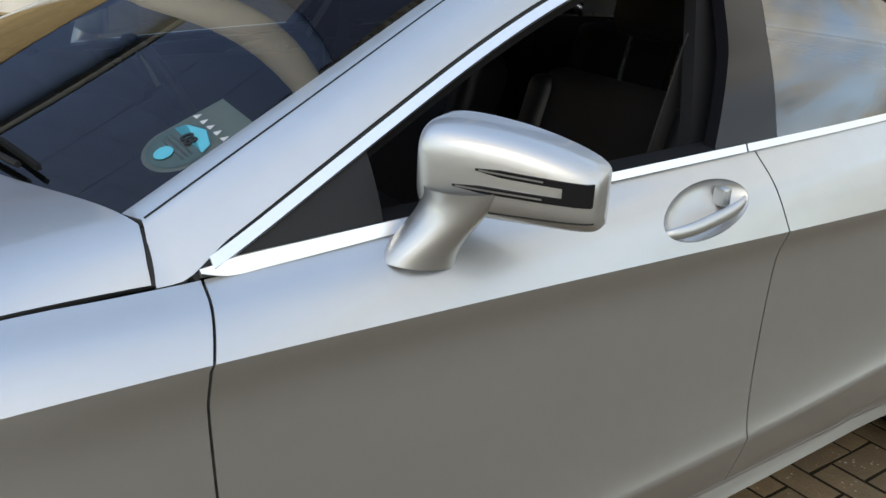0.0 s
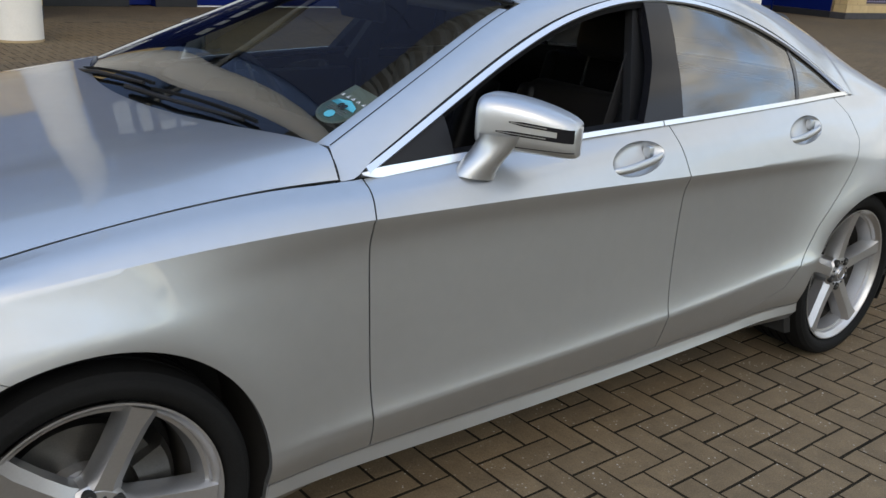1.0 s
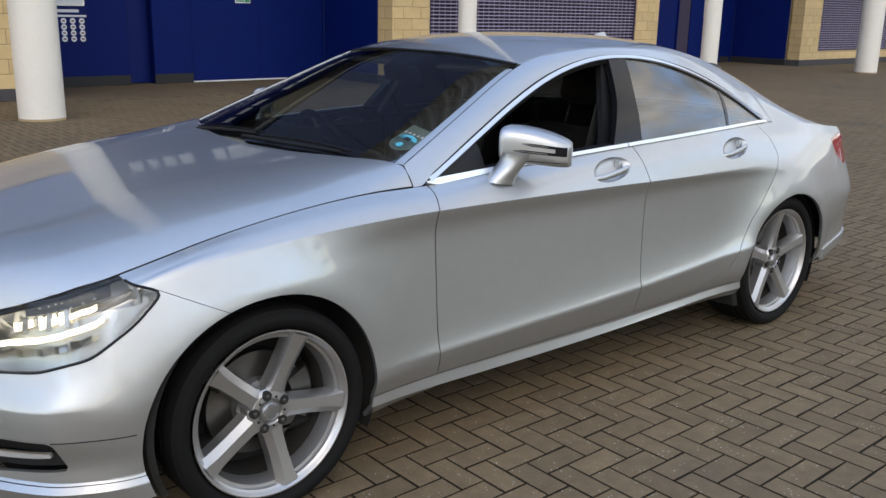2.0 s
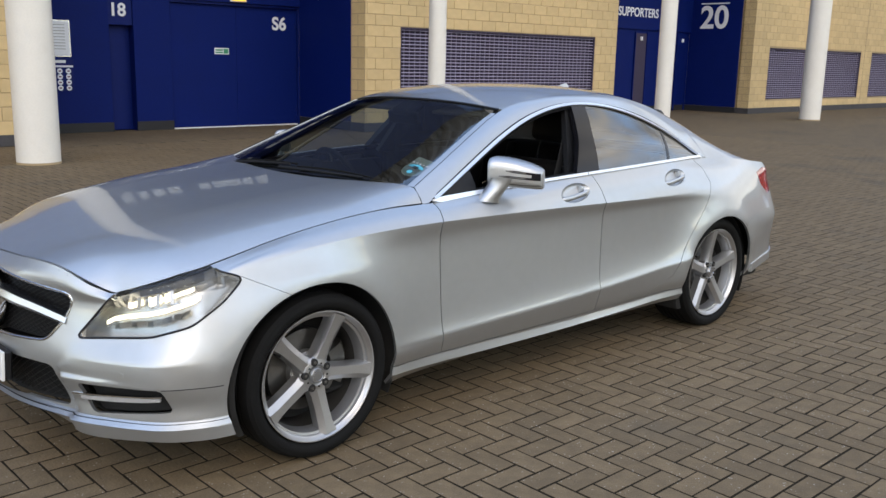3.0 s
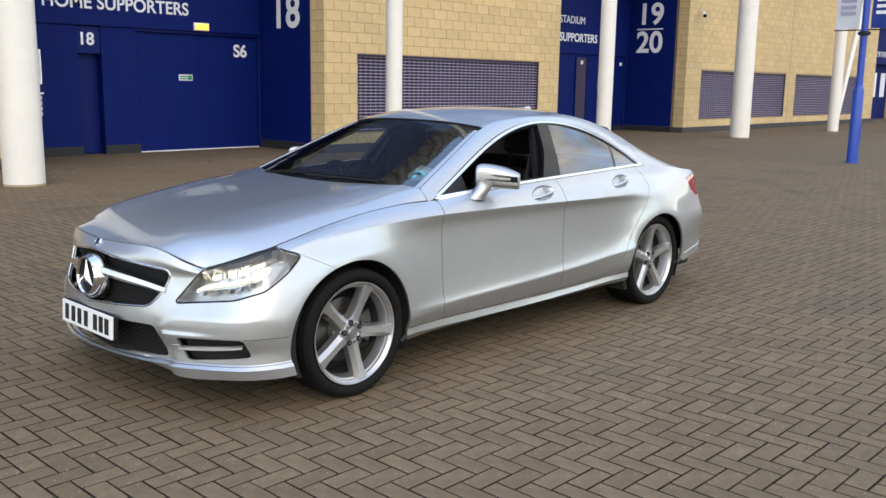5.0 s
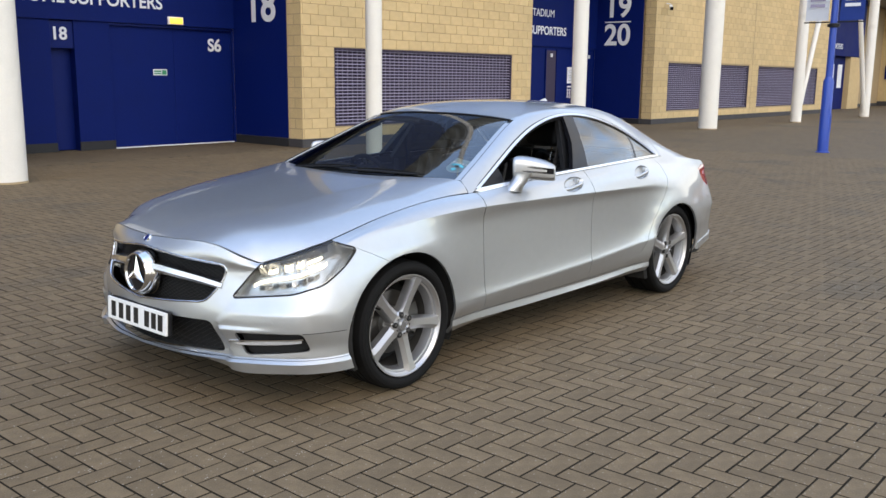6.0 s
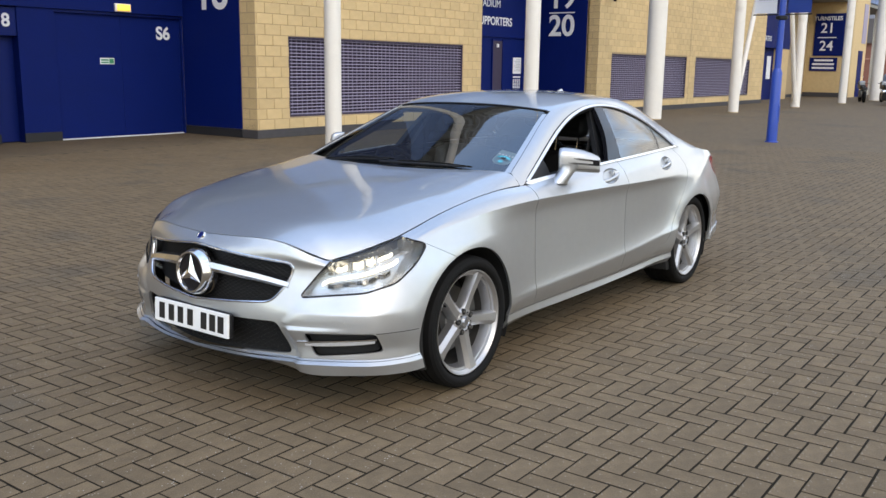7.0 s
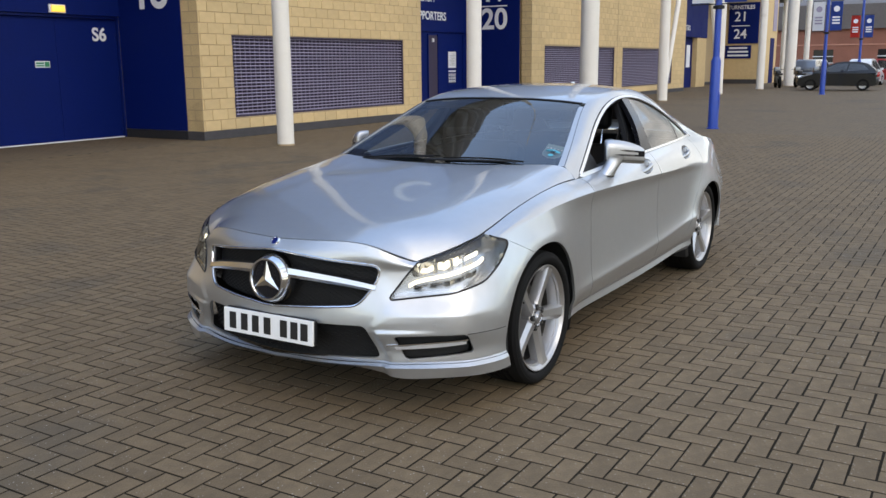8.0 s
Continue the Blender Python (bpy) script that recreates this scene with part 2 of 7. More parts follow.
def root(name, x, y, z, label, category, group="", rz=0):
    ob = new(name)
    ob.empty_display_size = 0.1
    ob.matrix_basis = pose(x, y, z, 0, 0, rz)
    return tagged(ob, label, category, group)


def box(x0, x1, y0, y1, z0, z1, bev=0.0, bm=None, seg=1):
    out = bm or bmesh.new()
    made = bmesh.ops.create_cube(out, size=1, matrix=Matrix.Translation(((x0 + x1) / 2, (y0 + y1) / 2, (z0 + z1) / 2))
                                 @ Matrix.Diagonal((abs(x1 - x0), abs(y1 - y0), abs(z1 - z0), 1)))
    if bev:
        es = list({e for v in made["verts"] for e in v.link_edges})
        bmesh.ops.bevel(out, geom=es, offset=bev, segments=seg, affect="EDGES", profile=0.5)
    return out


def prism(pts, y0, y1, plane="xz", bev=0.0):
    """A flat outline given a thickness. plane xz: drawn in x, z and extruded over y; yz: over x; xy: over z."""
    bm = bmesh.new()
    put = {"xz": lambda a, b, d: (a, d, b), "yz": lambda a, b, d: (d, a, b), "xy": lambda a, b, d: (a, b, d)}[plane]
    lo, hi = [bm.verts.new(put(a, b, y0)) for a, b in pts], [bm.verts.new(put(a, b, y1)) for a, b in pts]
    n = len(pts)
    bm.faces.new(lo)
    bm.faces.new(hi[::-1])
    for i in range(n):
        bm.faces.new((lo[i], hi[i], hi[(i + 1) % n], lo[(i + 1) % n]))
    bmesh.ops.recalc_face_normals(bm, faces=bm.faces)
    if bev:
        bmesh.ops.bevel(bm, geom=list(bm.edges), offset=bev, segments=2, affect="EDGES", profile=0.5)
    return bm


def lathe(profile, steps=48, axis="y", bm=None, closed=False):
    """A ring turned from (radius, offset along the axis) pairs."""
    bm = bm or bmesh.new()
    rings = []
    for r, d in profile:
        ring = []
        for i in range(steps):
            a = 2 * math.pi * i / steps
            c, s = r * math.cos(a), r * math.sin(a)
            ring.append(bm.verts.new({"y": (c, d, s), "z": (c, s, d), "x": (d, c, s)}[axis]))
        rings.append(ring)
    pairs = list(zip(rings, rings[1:])) + ([(rings[-1], rings[0])] if closed else [])
    for a, b in pairs:
        for i in range(steps):
            j = (i + 1) % steps
            bm.faces.new((a[i], a[j], b[j], b[i]))
    bmesh.ops.recalc_face_normals(bm, faces=bm.faces)
    return bm


def tube(pts, radius, steps=10, bm=None, cap=True):
    """A round bar along points; radius may be one per point."""
    bm = bm or bmesh.new()
    pts = [Vector(p) for p in pts]
    rad = radius if isinstance(radius, (list, tuple)) else [radius] * len(pts)
    rings, side = [], None
    for i, p in enumerate(pts):
        way = (pts[min(i + 1, len(pts) - 1)] - pts[max(i - 1, 0)]).normalized()
        if side is None:
            side = way.orthogonal().normalized()
        side = (side - way * side.dot(way)).normalized()
        up = way.cross(side)
        rings.append([bm.verts.new(p + rad[i] * (math.cos(2 * math.pi * k / steps) * side + math.sin(2 * math.pi * k / steps) * up)) for k in range(steps)])
    for a, b in zip(rings, rings[1:]):
        for k in range(steps):
            bm.faces.new((a[k], a[(k + 1) % steps], b[(k + 1) % steps], b[k]))
    if cap:
        bm.faces.new(rings[0][::-1])
        bm.faces.new(rings[-1])
    return bm


def strip(pts, across, thick, bm=None, normals=None):
    """A flat bar along points, its width along across (a vector or one per point), thick along the third way."""
    bm = bm or bmesh.new()
    pts = [Vector(p) for p in pts]
    rings = []
    for i, p in enumerate(pts):
        way = (pts[min(i + 1, len(pts) - 1)] - pts[max(i - 1, 0)]).normalized()
        a = Vector(across[i] if isinstance(across, list) else across)
        n = way.cross(a).normalized() * thick / 2
        rings.append([bm.verts.new(p + q) for q in (a / 2 + n, -a / 2 + n, -a / 2 - n, a / 2 - n)])
    for a, b in zip(rings, rings[1:]):
        for k in range(4):
            bm.faces.new((a[k], a[(k + 1) % 4], b[(k + 1) % 4], b[k]))
    bm.faces.new(rings[0][::-1])
    bm.faces.new(rings[-1])
    bmesh.ops.recalc_face_normals(bm, faces=bm.faces)
    return bm


def lettering(name, text, size, m, mat, parent=None, spread=1.0, bold=0.0, label="", category="", narrow=1.0):
    """Built-in font as a mesh, with a slight thickness; m places its middle, reading along x, facing z."""
    cu = bpy.data.curves.new(name, "FONT")
    cu.body, cu.size, cu.align_x, cu.align_y = text, size / 0.73, "CENTER", "CENTER"
    cu.extrude, cu.offset, cu.space_character = 0.004, bold, spread
    tmp = new(name, cu)
    me = bpy.data.meshes.new_from_object(tmp.evaluated_get(bpy.context.evaluated_depsgraph_get()))
    bpy.data.objects.remove(tmp)
    me.materials.clear()
    me.materials.append(mat)
    me.name = name
    ob = new(name, me)
    ob.matrix_basis = m @ Matrix.Diagonal((narrow, 1, 1, 1))
    if parent is not None:
        ob.parent = parent
    return tagged(ob, label, category)


def curve(keys, x):
    """A smooth curve through (place, value) pairs, straight tangents at the ends."""
    ks = np.array([k for k, _ in keys], float)
    vs = np.array([v for _, v in keys], float)
    x = np.clip(np.asarray(x, float), ks[0], ks[-1])
    d = np.diff(vs) / np.diff(ks)
    t = np.concatenate([[d[0]], (d[:-1] * np.diff(ks)[1:] + d[1:] * np.diff(ks)[:-1]) / (ks[2:] - ks[:-2]), [d[-1]]])
    i = np.clip(np.searchsorted(ks, x, side="right") - 1, 0, len(ks) - 2)
    h = ks[i + 1] - ks[i]
    q = (x - ks[i]) / h
    return ((2 * q**3 - 3 * q**2 + 1) * vs[i] + (q**3 - 2 * q**2 + q) * h * t[i] + (-2 * q**3 + 3 * q**2) * vs[i + 1] + (q**3 - q**2) * h * t[i + 1])


def soft(keys, reach):
    """The same curve as many keys, evened out over the given reach so that mirrored lines run smoothly."""
    a, b = keys[0][0], keys[-1][0]
    step = reach / 3
    x = np.arange(a, b + step / 2, step)
    x[-1] = b
    off = np.linspace(-2, 2, 17)
    w = np.exp(-off**2)
    at = x[:, None] + off[None] * reach * np.clip(np.minimum(x - a, b - x) / (2 * reach), 0, 1)[:, None]
    return list(zip(x.tolist(), ((curve(keys, at) * w).sum(1) / w.sum()).tolist()))


# ---- the ground ----
bm = bmesh.new()
bmesh.ops.create_grid(bm, x_segments=2, y_segments=2, size=900)
for v in bm.verts:
    v.co.z = -0.0010
ground = tagged(part("ground", bm, JOINT), "brown block-paved forecourt reaching to the horizon", "ground", kind="structure")

PAVE_X0, PAVE_X1, PAVE_Y0, PAVE_Y1 = -15.0, 8.0, -11.4, 7.0


def far_paving():
    """Herringbone by material alone, where single blocks are too far off to tell."""
    m = material("far_paving", (0.150, 0.108, 0.063), 0.82, spec=0.3, vary=0.20, scale=1.2, bump=0.3, bump_scale=40,
                 stain=((0.080, 0.070, 0.054), 0.35, 0.56, 0.5), rough_vary=0.1)
    n, l = m.node_tree.nodes, m.node_tree.links
    p = n["Principled BSDF"]
    old = p.inputs["Base Color"].links[0].from_socket
    tc, br, mix = n.new("ShaderNodeTexCoord"), n.new("ShaderNodeTexBrick"), n.new("ShaderNodeMix")
    br.inputs["Scale"].default_value = 1.0
    br.inputs["Mortar Size"].default_value, br.inputs["Brick Width"].default_value, br.inputs["Row Height"].default_value = 0.004, 0.2, 0.1
    br.inputs["Color1"].default_value, br.inputs["Color2"].default_value, br.inputs["Mortar"].default_value = (1, 1, 1, 1), (0.82, 0.82, 0.82, 1), (0.2, 0.2, 0.2, 1)
    mix.data_type, mix.blend_type = "RGBA", "MULTIPLY"
    mix.inputs["Factor"].default_value = 1.0
    l.new(tc.outputs["Object"], br.inputs["Vector"])
    l.new(old, mix.inputs["A"])
    l.new(br.outputs["Color"], mix.inputs["B"])
    l.new(mix.outputs["Result"], p.inputs["Base Color"])
    return m


FARPAVE = far_paving()
bm = bmesh.new()
for x0, x1, y0, y1 in ((-140, PAVE_X0, -16, 60), (PAVE_X1, 60, -16, 60), (PAVE_X0, PAVE_X1, PAVE_Y1, 60), (PAVE_X0, PAVE_X1, -16, PAVE_Y0)):
    vs = [bm.verts.new((x, y, 0.0)) for x, y in ((x0, y0), (x1, y0), (x1, y1), (x0, y1))]
    bm.faces.new(vs)
tagged(part("pavement", bm, FARPAVE), "brown herringbone block paving, weathered", "pavement", kind="structure")

# ---- the stadium wall ----
WALL_Y, LEFT_Y, BACK_Y = -11.5, -11.88, -13.9
COURSE, BLOCK_L = 0.225, 0.45
VENTS = [(-16.12, -9.42, 0.44, 2.20), (-32.7, -25.5, 0.46, 2.16), (-41.0, -33.7, 0.46, 2.16)]


def structure(name, bm, mat, label, category="wall"):
    return tagged(part(name, bm, mat), label, category, kind="structure")


def wall_with_holes(x0, x1, y0, y1, z0, z1, holes):
    """A thick wall along x with rectangular openings that go through it."""
    bm = bmesh.new()
    at = x0
    for hx0, hx1, hz0, hz1 in sorted(holes):
        box(at, hx0, y0, y1, z0, z1, bm=bm)
        box(hx0, hx1, y0, y1, z0, hz0, bm=bm)
        box(hx0, hx1, y0, y1, hz1, z1, bm=bm)
        at = hx1
    box(at, x1, y0, y1, z0, z1, bm=bm)
    return bm


WALL_TOP = 6.2
wall_1 = structure("wall_1", wall_with_holes(-17.05, -8.45, WALL_Y - 0.4, WALL_Y - 0.012, 0, WALL_TOP, [VENTS[0]]), MORTAR, "buff block stadium wall with a louvre vent")
wall_2 = structure("wall_2", wall_with_holes(-43.2, -24.4, WALL_Y - 0.4, WALL_Y - 0.012, 0, WALL_TOP, VENTS[1:]), MORTAR, "buff block stadium wall with two louvre vents")
wall_3 = structure("wall_3", box(-2.05, 14, LEFT_Y - 0.4, LEFT_Y - 0.012, 0, WALL_TOP), MORTAR, "buff block stadium wall")
structure("wall_4", box(-70, -50.5, -14.6, -13.9, 0, WALL_TOP), MORTAR, "buff block stadium wall beyond the turnstiles")


def courses(x0, x1, face, z0, z1, holes=(), axis="x"):
    """Block boxes of a running bond on a face; axis x: along x, facing +y; axis y: along y, facing +x."""
    out, row, z = [], 0, z0
    while z < z1 - 0.05:
        at = x0 - (BLOCK_L / 2 if row % 2 else 0)
        while at < x1 - 0.01:
            a, b = max(at, x0), min(at + BLOCK_L, x1)
            runs = [(a, b)]
            for hx0, hx1, hz0, hz1 in holes:
                if z + COURSE / 2 > hz0 and z + COURSE / 2 < hz1:
                    runs = [r for s in runs for r in ((s[0], min(s[1], hx0)), (max(s[0], hx1), s[1])) if r[1] - r[0] > 0.03]
            for r in runs:
                out.append((r[0], r[1], z, min(z + COURSE, z1)))
            at += BLOCK_L
        row, z = row + 1, z + COURSE
    return out


# plinths
for name, x0, x1, y in (("plinth_1", -17.05, -8.45, WALL_Y), ("plinth_2", -43.2, -24.4, WALL_Y), ("plinth_3", -2.05, 14, LEFT_Y), ("plinth_4", -70, -50.5, -13.9)):
    structure(name, box(x0, x1, y - 0.05, y + 0.012, 0, 0.185, 0.008), PLINTH, "dark engineering brick plinth at the foot of the wall", "plinth")
for name, x in (("plinth_5", -8.45), ("plinth_6", -24.4)):
    structure(name, box(x - 0.05, x + 0.012, -11.98, WALL_Y + 0.010, 0, 0.185, 0.008), PLINTH, "dark engineering brick plinth round the corner", "plinth")

# blue recesses: back wall, returns and head
for name, x0, x1 in (("wall_5", -8.45, -2.05), ("wall_6", -24.4, -17.05)):
    structure(name, box(x0 - 0.3, x1 + 0.3, BACK_Y - 0.6, BACK_Y - 0.30, 0, WALL_TOP), BLUE, "blue painted back wall of the turnstile recess")
for name, x0, x1 in (("wall_7", -8.75, -8.45), ("wall_8", -24.7, -24.4)):
    structure(name, box(x0, x1, BACK_Y - 0.3, WALL_Y - 0.402, 0, WALL_TOP), MORTAR, "return wall of the turnstile recess")
for name, x1 in (("trim_1", -8.45), ("trim_2", -24.4)):
    structure(name, box(x1, x1 + 0.012, BACK_Y, -11.98, 0.19, WALL_TOP), BLUEDARK, "blue painted cladding on the recess return", "cladding")
    structure(name.replace("trim", "kick_board"), box(x1, x1 + 0.02, BACK_Y, -11.98, 0, 0.185, 0.004), KICK, "black kick board along the blue return", "kick board")
for name, x0 in (("wall_9", -2.05), ("wall_10", -17.05)):
    structure(name, box(x0, x0 + 0.3, BACK_Y - 0.3, -11.9, 0, WALL_TOP), BLUE, "blue painted return of the turnstile recess")
for name, x0, x1 in (("fascia_1", -8.43, -2.05),):
    structure(name, box(x0, x1, BACK_Y - 0.3, BACK_Y + 0.05, 2.62, WALL_TOP), BLUE, "blue fascia over the turnstiles", "fascia")


def louvre(x0, x1, z0, z1):
    """A louvred vent set into the wall: back and frame coloured as shade, posts and slats."""
    th = root("louvre_vent", (x0 + x1) / 2, WALL_Y, z0, "mauve metal louvre vent set in the block wall", "vent", "vents in the wall")
    w, h = (x1 - x0) / 2, z1 - z0
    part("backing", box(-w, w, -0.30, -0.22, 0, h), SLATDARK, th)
    fr = bmesh.new()
    for a, b, c, d in ((-w, w, 0, 0.035), (-w, w, h - 0.035, h), (-w, -w + 0.035, 0.035, h - 0.035), (w - 0.035, w, 0.035, h - 0.035)):
        box(a, b, -0.20, -0.015, c, d, bm=fr)
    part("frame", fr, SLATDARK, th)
    n = int(round(h / 0.075))
    for i in range(n):
        z = 0.06 + (h - 0.12) * i / (n - 1)
        bm = strip([(-w + 0.036, -0.055, z), (w - 0.036, -0.055, z)], Vector((0, 0.036, -0.020)), 0.004)
        part("slat", bm, SLAT, th)
    m = int(round(2 * w / 0.155))
    for i in range(1, m):
        x = -w + 2 * w * i / m
        part("post", box(x - 0.006, x + 0.006, -0.088, -0.076, 0.036, h - 0.036), SLAT, th)
    return th


for v in VENTS:
    louvre(*v)

# upper stand: slate-blue cladding above the block walls, a ribbed band over it and the roof behind
PANEL_W, BAND_Z, EAVES_Z = 1.2, 13.6, 17.4


def face_strip(prof, x0, x1, n, wave=0.0):
    """A sheet along x from a (y, z) profile, folded into ribs of the given depth."""
    bm = bmesh.new()
    rows = [[bm.verts.new((x0 + (x1 - x0) * i / n, y + (wave if i % 4 in (1, 2) else 0), z)) for y, z in prof] for i in range(n + 1)]
    for a, b in zip(rows, rows[1:]):
        for j in range(len(prof) - 1):
            bm.faces.new((a[j], b[j], b[j + 1], a[j + 1]))
    return bm


structure("ceiling", box(-75, 20, -14.5, -11.30, WALL_TOP, WALL_TOP + 0.25), CLADDING, "soffit under the upper stand", "soffit")
bm = box(-75, 20, -11.5, -11.18, WALL_TOP + 0.252, BAND_Z)
for k in range(int(95 / PANEL_W)):
    box(-75 + PANEL_W * k, -75 + PANEL_W * k + 0.02, -11.18, -11.165, WALL_TOP + 0.252, BAND_Z, bm=bm)
for z in (8.6, 11.1):
    box(-75, 20, -11.18, -11.163, z, z + 0.02, bm=bm)
structure("cladding_3", bm, SLATE, "slate-blue cladding panels of the upper stand", "cladding")
structure("upper_stand", face_strip([(-11.3, BAND_Z), (-10.95, 14.3), (-10.8, 15.6), (-11.0, 16.8), (-11.5, EAVES_Z)], -75, 20, 760, 0.22), CLADDING, "grey ribbed band under the eaves of the stand", "cladding")
structure("stand_roof", face_strip([(-11.45, EAVES_Z + 0.05), (-20, 18.6), (-42, 19.2)], -75, 20, 80, 0.05), CLADDING, "grey sheet roof of the stand", "roof")
for name, x0, x1 in (("cladding_4", -8.44, -2.05), ("cladding_5", -24.39, -17.05)):
    bm = box(x0, x1, -11.16, -11.06, WALL_TOP + 0.252, BAND_Z)
    for k in range(1, 5):
        box(x0 + (x1 - x0) * k / 5 - 0.01, x0 + (x1 - x0) * k / 5 + 0.01, -11.06, -11.045, WALL_TOP + 0.252, BAND_Z, bm=bm)
    structure(name, bm, PORTAL, "royal-blue cladding panels over a turnstile recess", "cladding")
# large pale figures on the cladding
bm = bmesh.new()
ring = []
for a in np.linspace(radians(42), radians(318), 30):
    c, s_ = math.cos(a), math.sin(a)
    ring.append([bm.verts.new((-r * c * 1.12, y, r * s_)) for r, y in ((0.82, 0), (1.22, 0), (1.22, 0.05), (0.82, 0.05))])
for a, b in zip(ring, ring[1:]):
    for k in range(4):
        bm.faces.new((a[k], a[(k + 1) % 4], b[(k + 1) % 4], b[k]))
bm.faces.new(ring[0])
bm.faces.new(ring[-1][::-1])
bmesh.ops.recalc_face_normals(bm, faces=bm.faces)
tagged(part("sign_figure", bm, SIGNPALE, at=pose(-14.6, -11.16, 9.3)), "large pale open ring fixed to the slate-blue cladding", "sign")

# slate-blue cladding band over the block walls
for name, x0, x1, y, z0 in (("cladding_1", -17.05, -8.44, WALL_Y, 4.4), ("cladding_2", -2.05, 14, LEFT_Y, 4.0)):
    bm = box(x0, x1, y + 0.004, y + 0.05, z0, WALL_TOP)
    for k in range(int((x1 - x0) / 1.2)):
        box(x0 + 1.2 * k + 1.18, x0 + 1.2 * k + 1.2, y + 0.052, y + 0.064, z0, WALL_TOP, bm=bm)
    structure(name, bm, SLATE, "slate-blue cladding panels above the block wall", "cladding")

# columns in front of the wall
COLS = [(-1.05, 0.29), (-8.38, 0.165), (-15.73, 0.195), (-23.25, 0.30), (-30.65, 0.20), (-38.6, 0.20), (-46.7, 0.20), (-54.0, 0.33), (-70.0, 0.2), (-70.05, 0.2)]
for x, r in COLS:
    y = {-70.0: -11.6, -70.05: -9.9}.get(x, -9.38 - 0.0238 * (x + 1.1))
    th = root("column", x, y, 0, "white painted round steel column on the paving", "column", "columns along the wall")
    part("shaft", lathe([(0.0, 0.012), (r, 0.012), (r, 3.0), (r, 9.5), (r * 0.9, 17.2), (0.05, 17.3)], 40, "z"), WHITEPAINT, th)
    part("mast", tube([(0, 0, 17.25), (0, 0, 23.0)], [0.045, 0.03], 8), WHITEPAINT, th)
    part("roof_arm", tube([(0, 0, 15.2), (0, -1.5, 15.5)], 0.09, 10), WHITEPAINT, th)
    part("base", lathe([(r + 0.004, 0.0), (r + 0.006, 0.02), (r + 0.003, 0.03)], 40, "z"), MORTAR, th)
    for lean in {-30.65: (-2.6,), -38.6: (2.6,)}.get(x, ()):
        part("brace", tube([(lean * 0.06, 0, 0.25), (lean, 0, 6.2)], 0.10, 14), WHITEPAINT, th)

# ---- the car ----
# Car axes: x forward from the middle of the wheelbase, y to its left, z up.
CAR_Y, CAR_WIDE = -0.028, 1.010
AXLE, HUB_Z = 1.437, 0.330
GAP = 0.004

# plan outline from the middle of the nose round to the middle of the tail
OUT_X = [2.375, 2.345, 2.268, 2.200, 2.095, 1.985, 1.82, 1.437, 1.0, 0.5, 0.0, -0.5, -1.0, -1.437, -1.8, -2.1, -2.35, -2.50, -2.56, -2.575]
OUT_Y = [0.0, 0.26, 0.50, 0.650, 0.812, 0.884, 0.922, 0.938, 0.930, 0.938, 0.945, 0.947, 0.947, 0.950, 0.930, 0.880, 0.79, 0.60, 0.30, 0.0]
STN = list(range(len(OUT_X)))


def by_station(keys, k):
    return curve(soft(keys, 0.28), k)


# bonnet: height of its middle, of its edge, half width, and how late it falls to the edge
BON_C = [(0.7, 1.04), (1.0, 1.012), (1.4, 0.972), (1.8, 0.912), (2.1, 0.850), (2.26, 0.806), (2.40, 0.755)]
BON_E = [(0.7, 0.943), (0.87, 0.942), (1.03, 0.938), (1.22, 0.924), (1.46, 0.891), (1.61, 0.862), (1.69, 0.843), (1.85, 0.803), (1.95, 0.776), (2.0, 0.758), (2.05, 0.738), (2.1, 0.716), (2.4, 0.63)]
BON_W = [(0.7, 0.826), (0.87, 0.823), (1.13, 0.818), (1.5, 0.813), (1.69, 0.811), (1.782, 0.808), (1.846, 0.802), (1.9, 0.791), (1.95, 0.769), (2.01, 0.718), (2.05, 0.678), (2.1, 0.622), (2.15, 0.60), (2.4, 0.58)]
BON_P = [(0.7, 16.0), (0.9, 15.0), (1.05, 9.0), (1.4, 7.0), (1.8, 6.5), (2.1, 6.0), (2.4, 6.0)]

BON_C, BON_P = soft(BON_C, 0.12), soft(BON_P, 0.12)


def bonnet_z(x, y):
    t = np.minimum(np.abs(y) / curve(BON_W, x), 1.0)
    c, e = curve(BON_C, x), curve(BON_E, x)
    power = curve(BON_P, x)
    ridge = 0.0020 * np.exp(-(np.sqrt((np.abs(y) - (0.46 - 0.10 * (x - 1.0))) ** 2 + 0.010**2) - 0.010) / 0.085) * np.clip((2.2 - x) / 0.6, 0, 1)
    return c - (c - e) * t**power - 0.012 * (np.abs(y) / 0.6) ** 2 * np.clip(1 - t, 0, 1) + ridge * np.clip((1 - t) * 6, 0, 1)


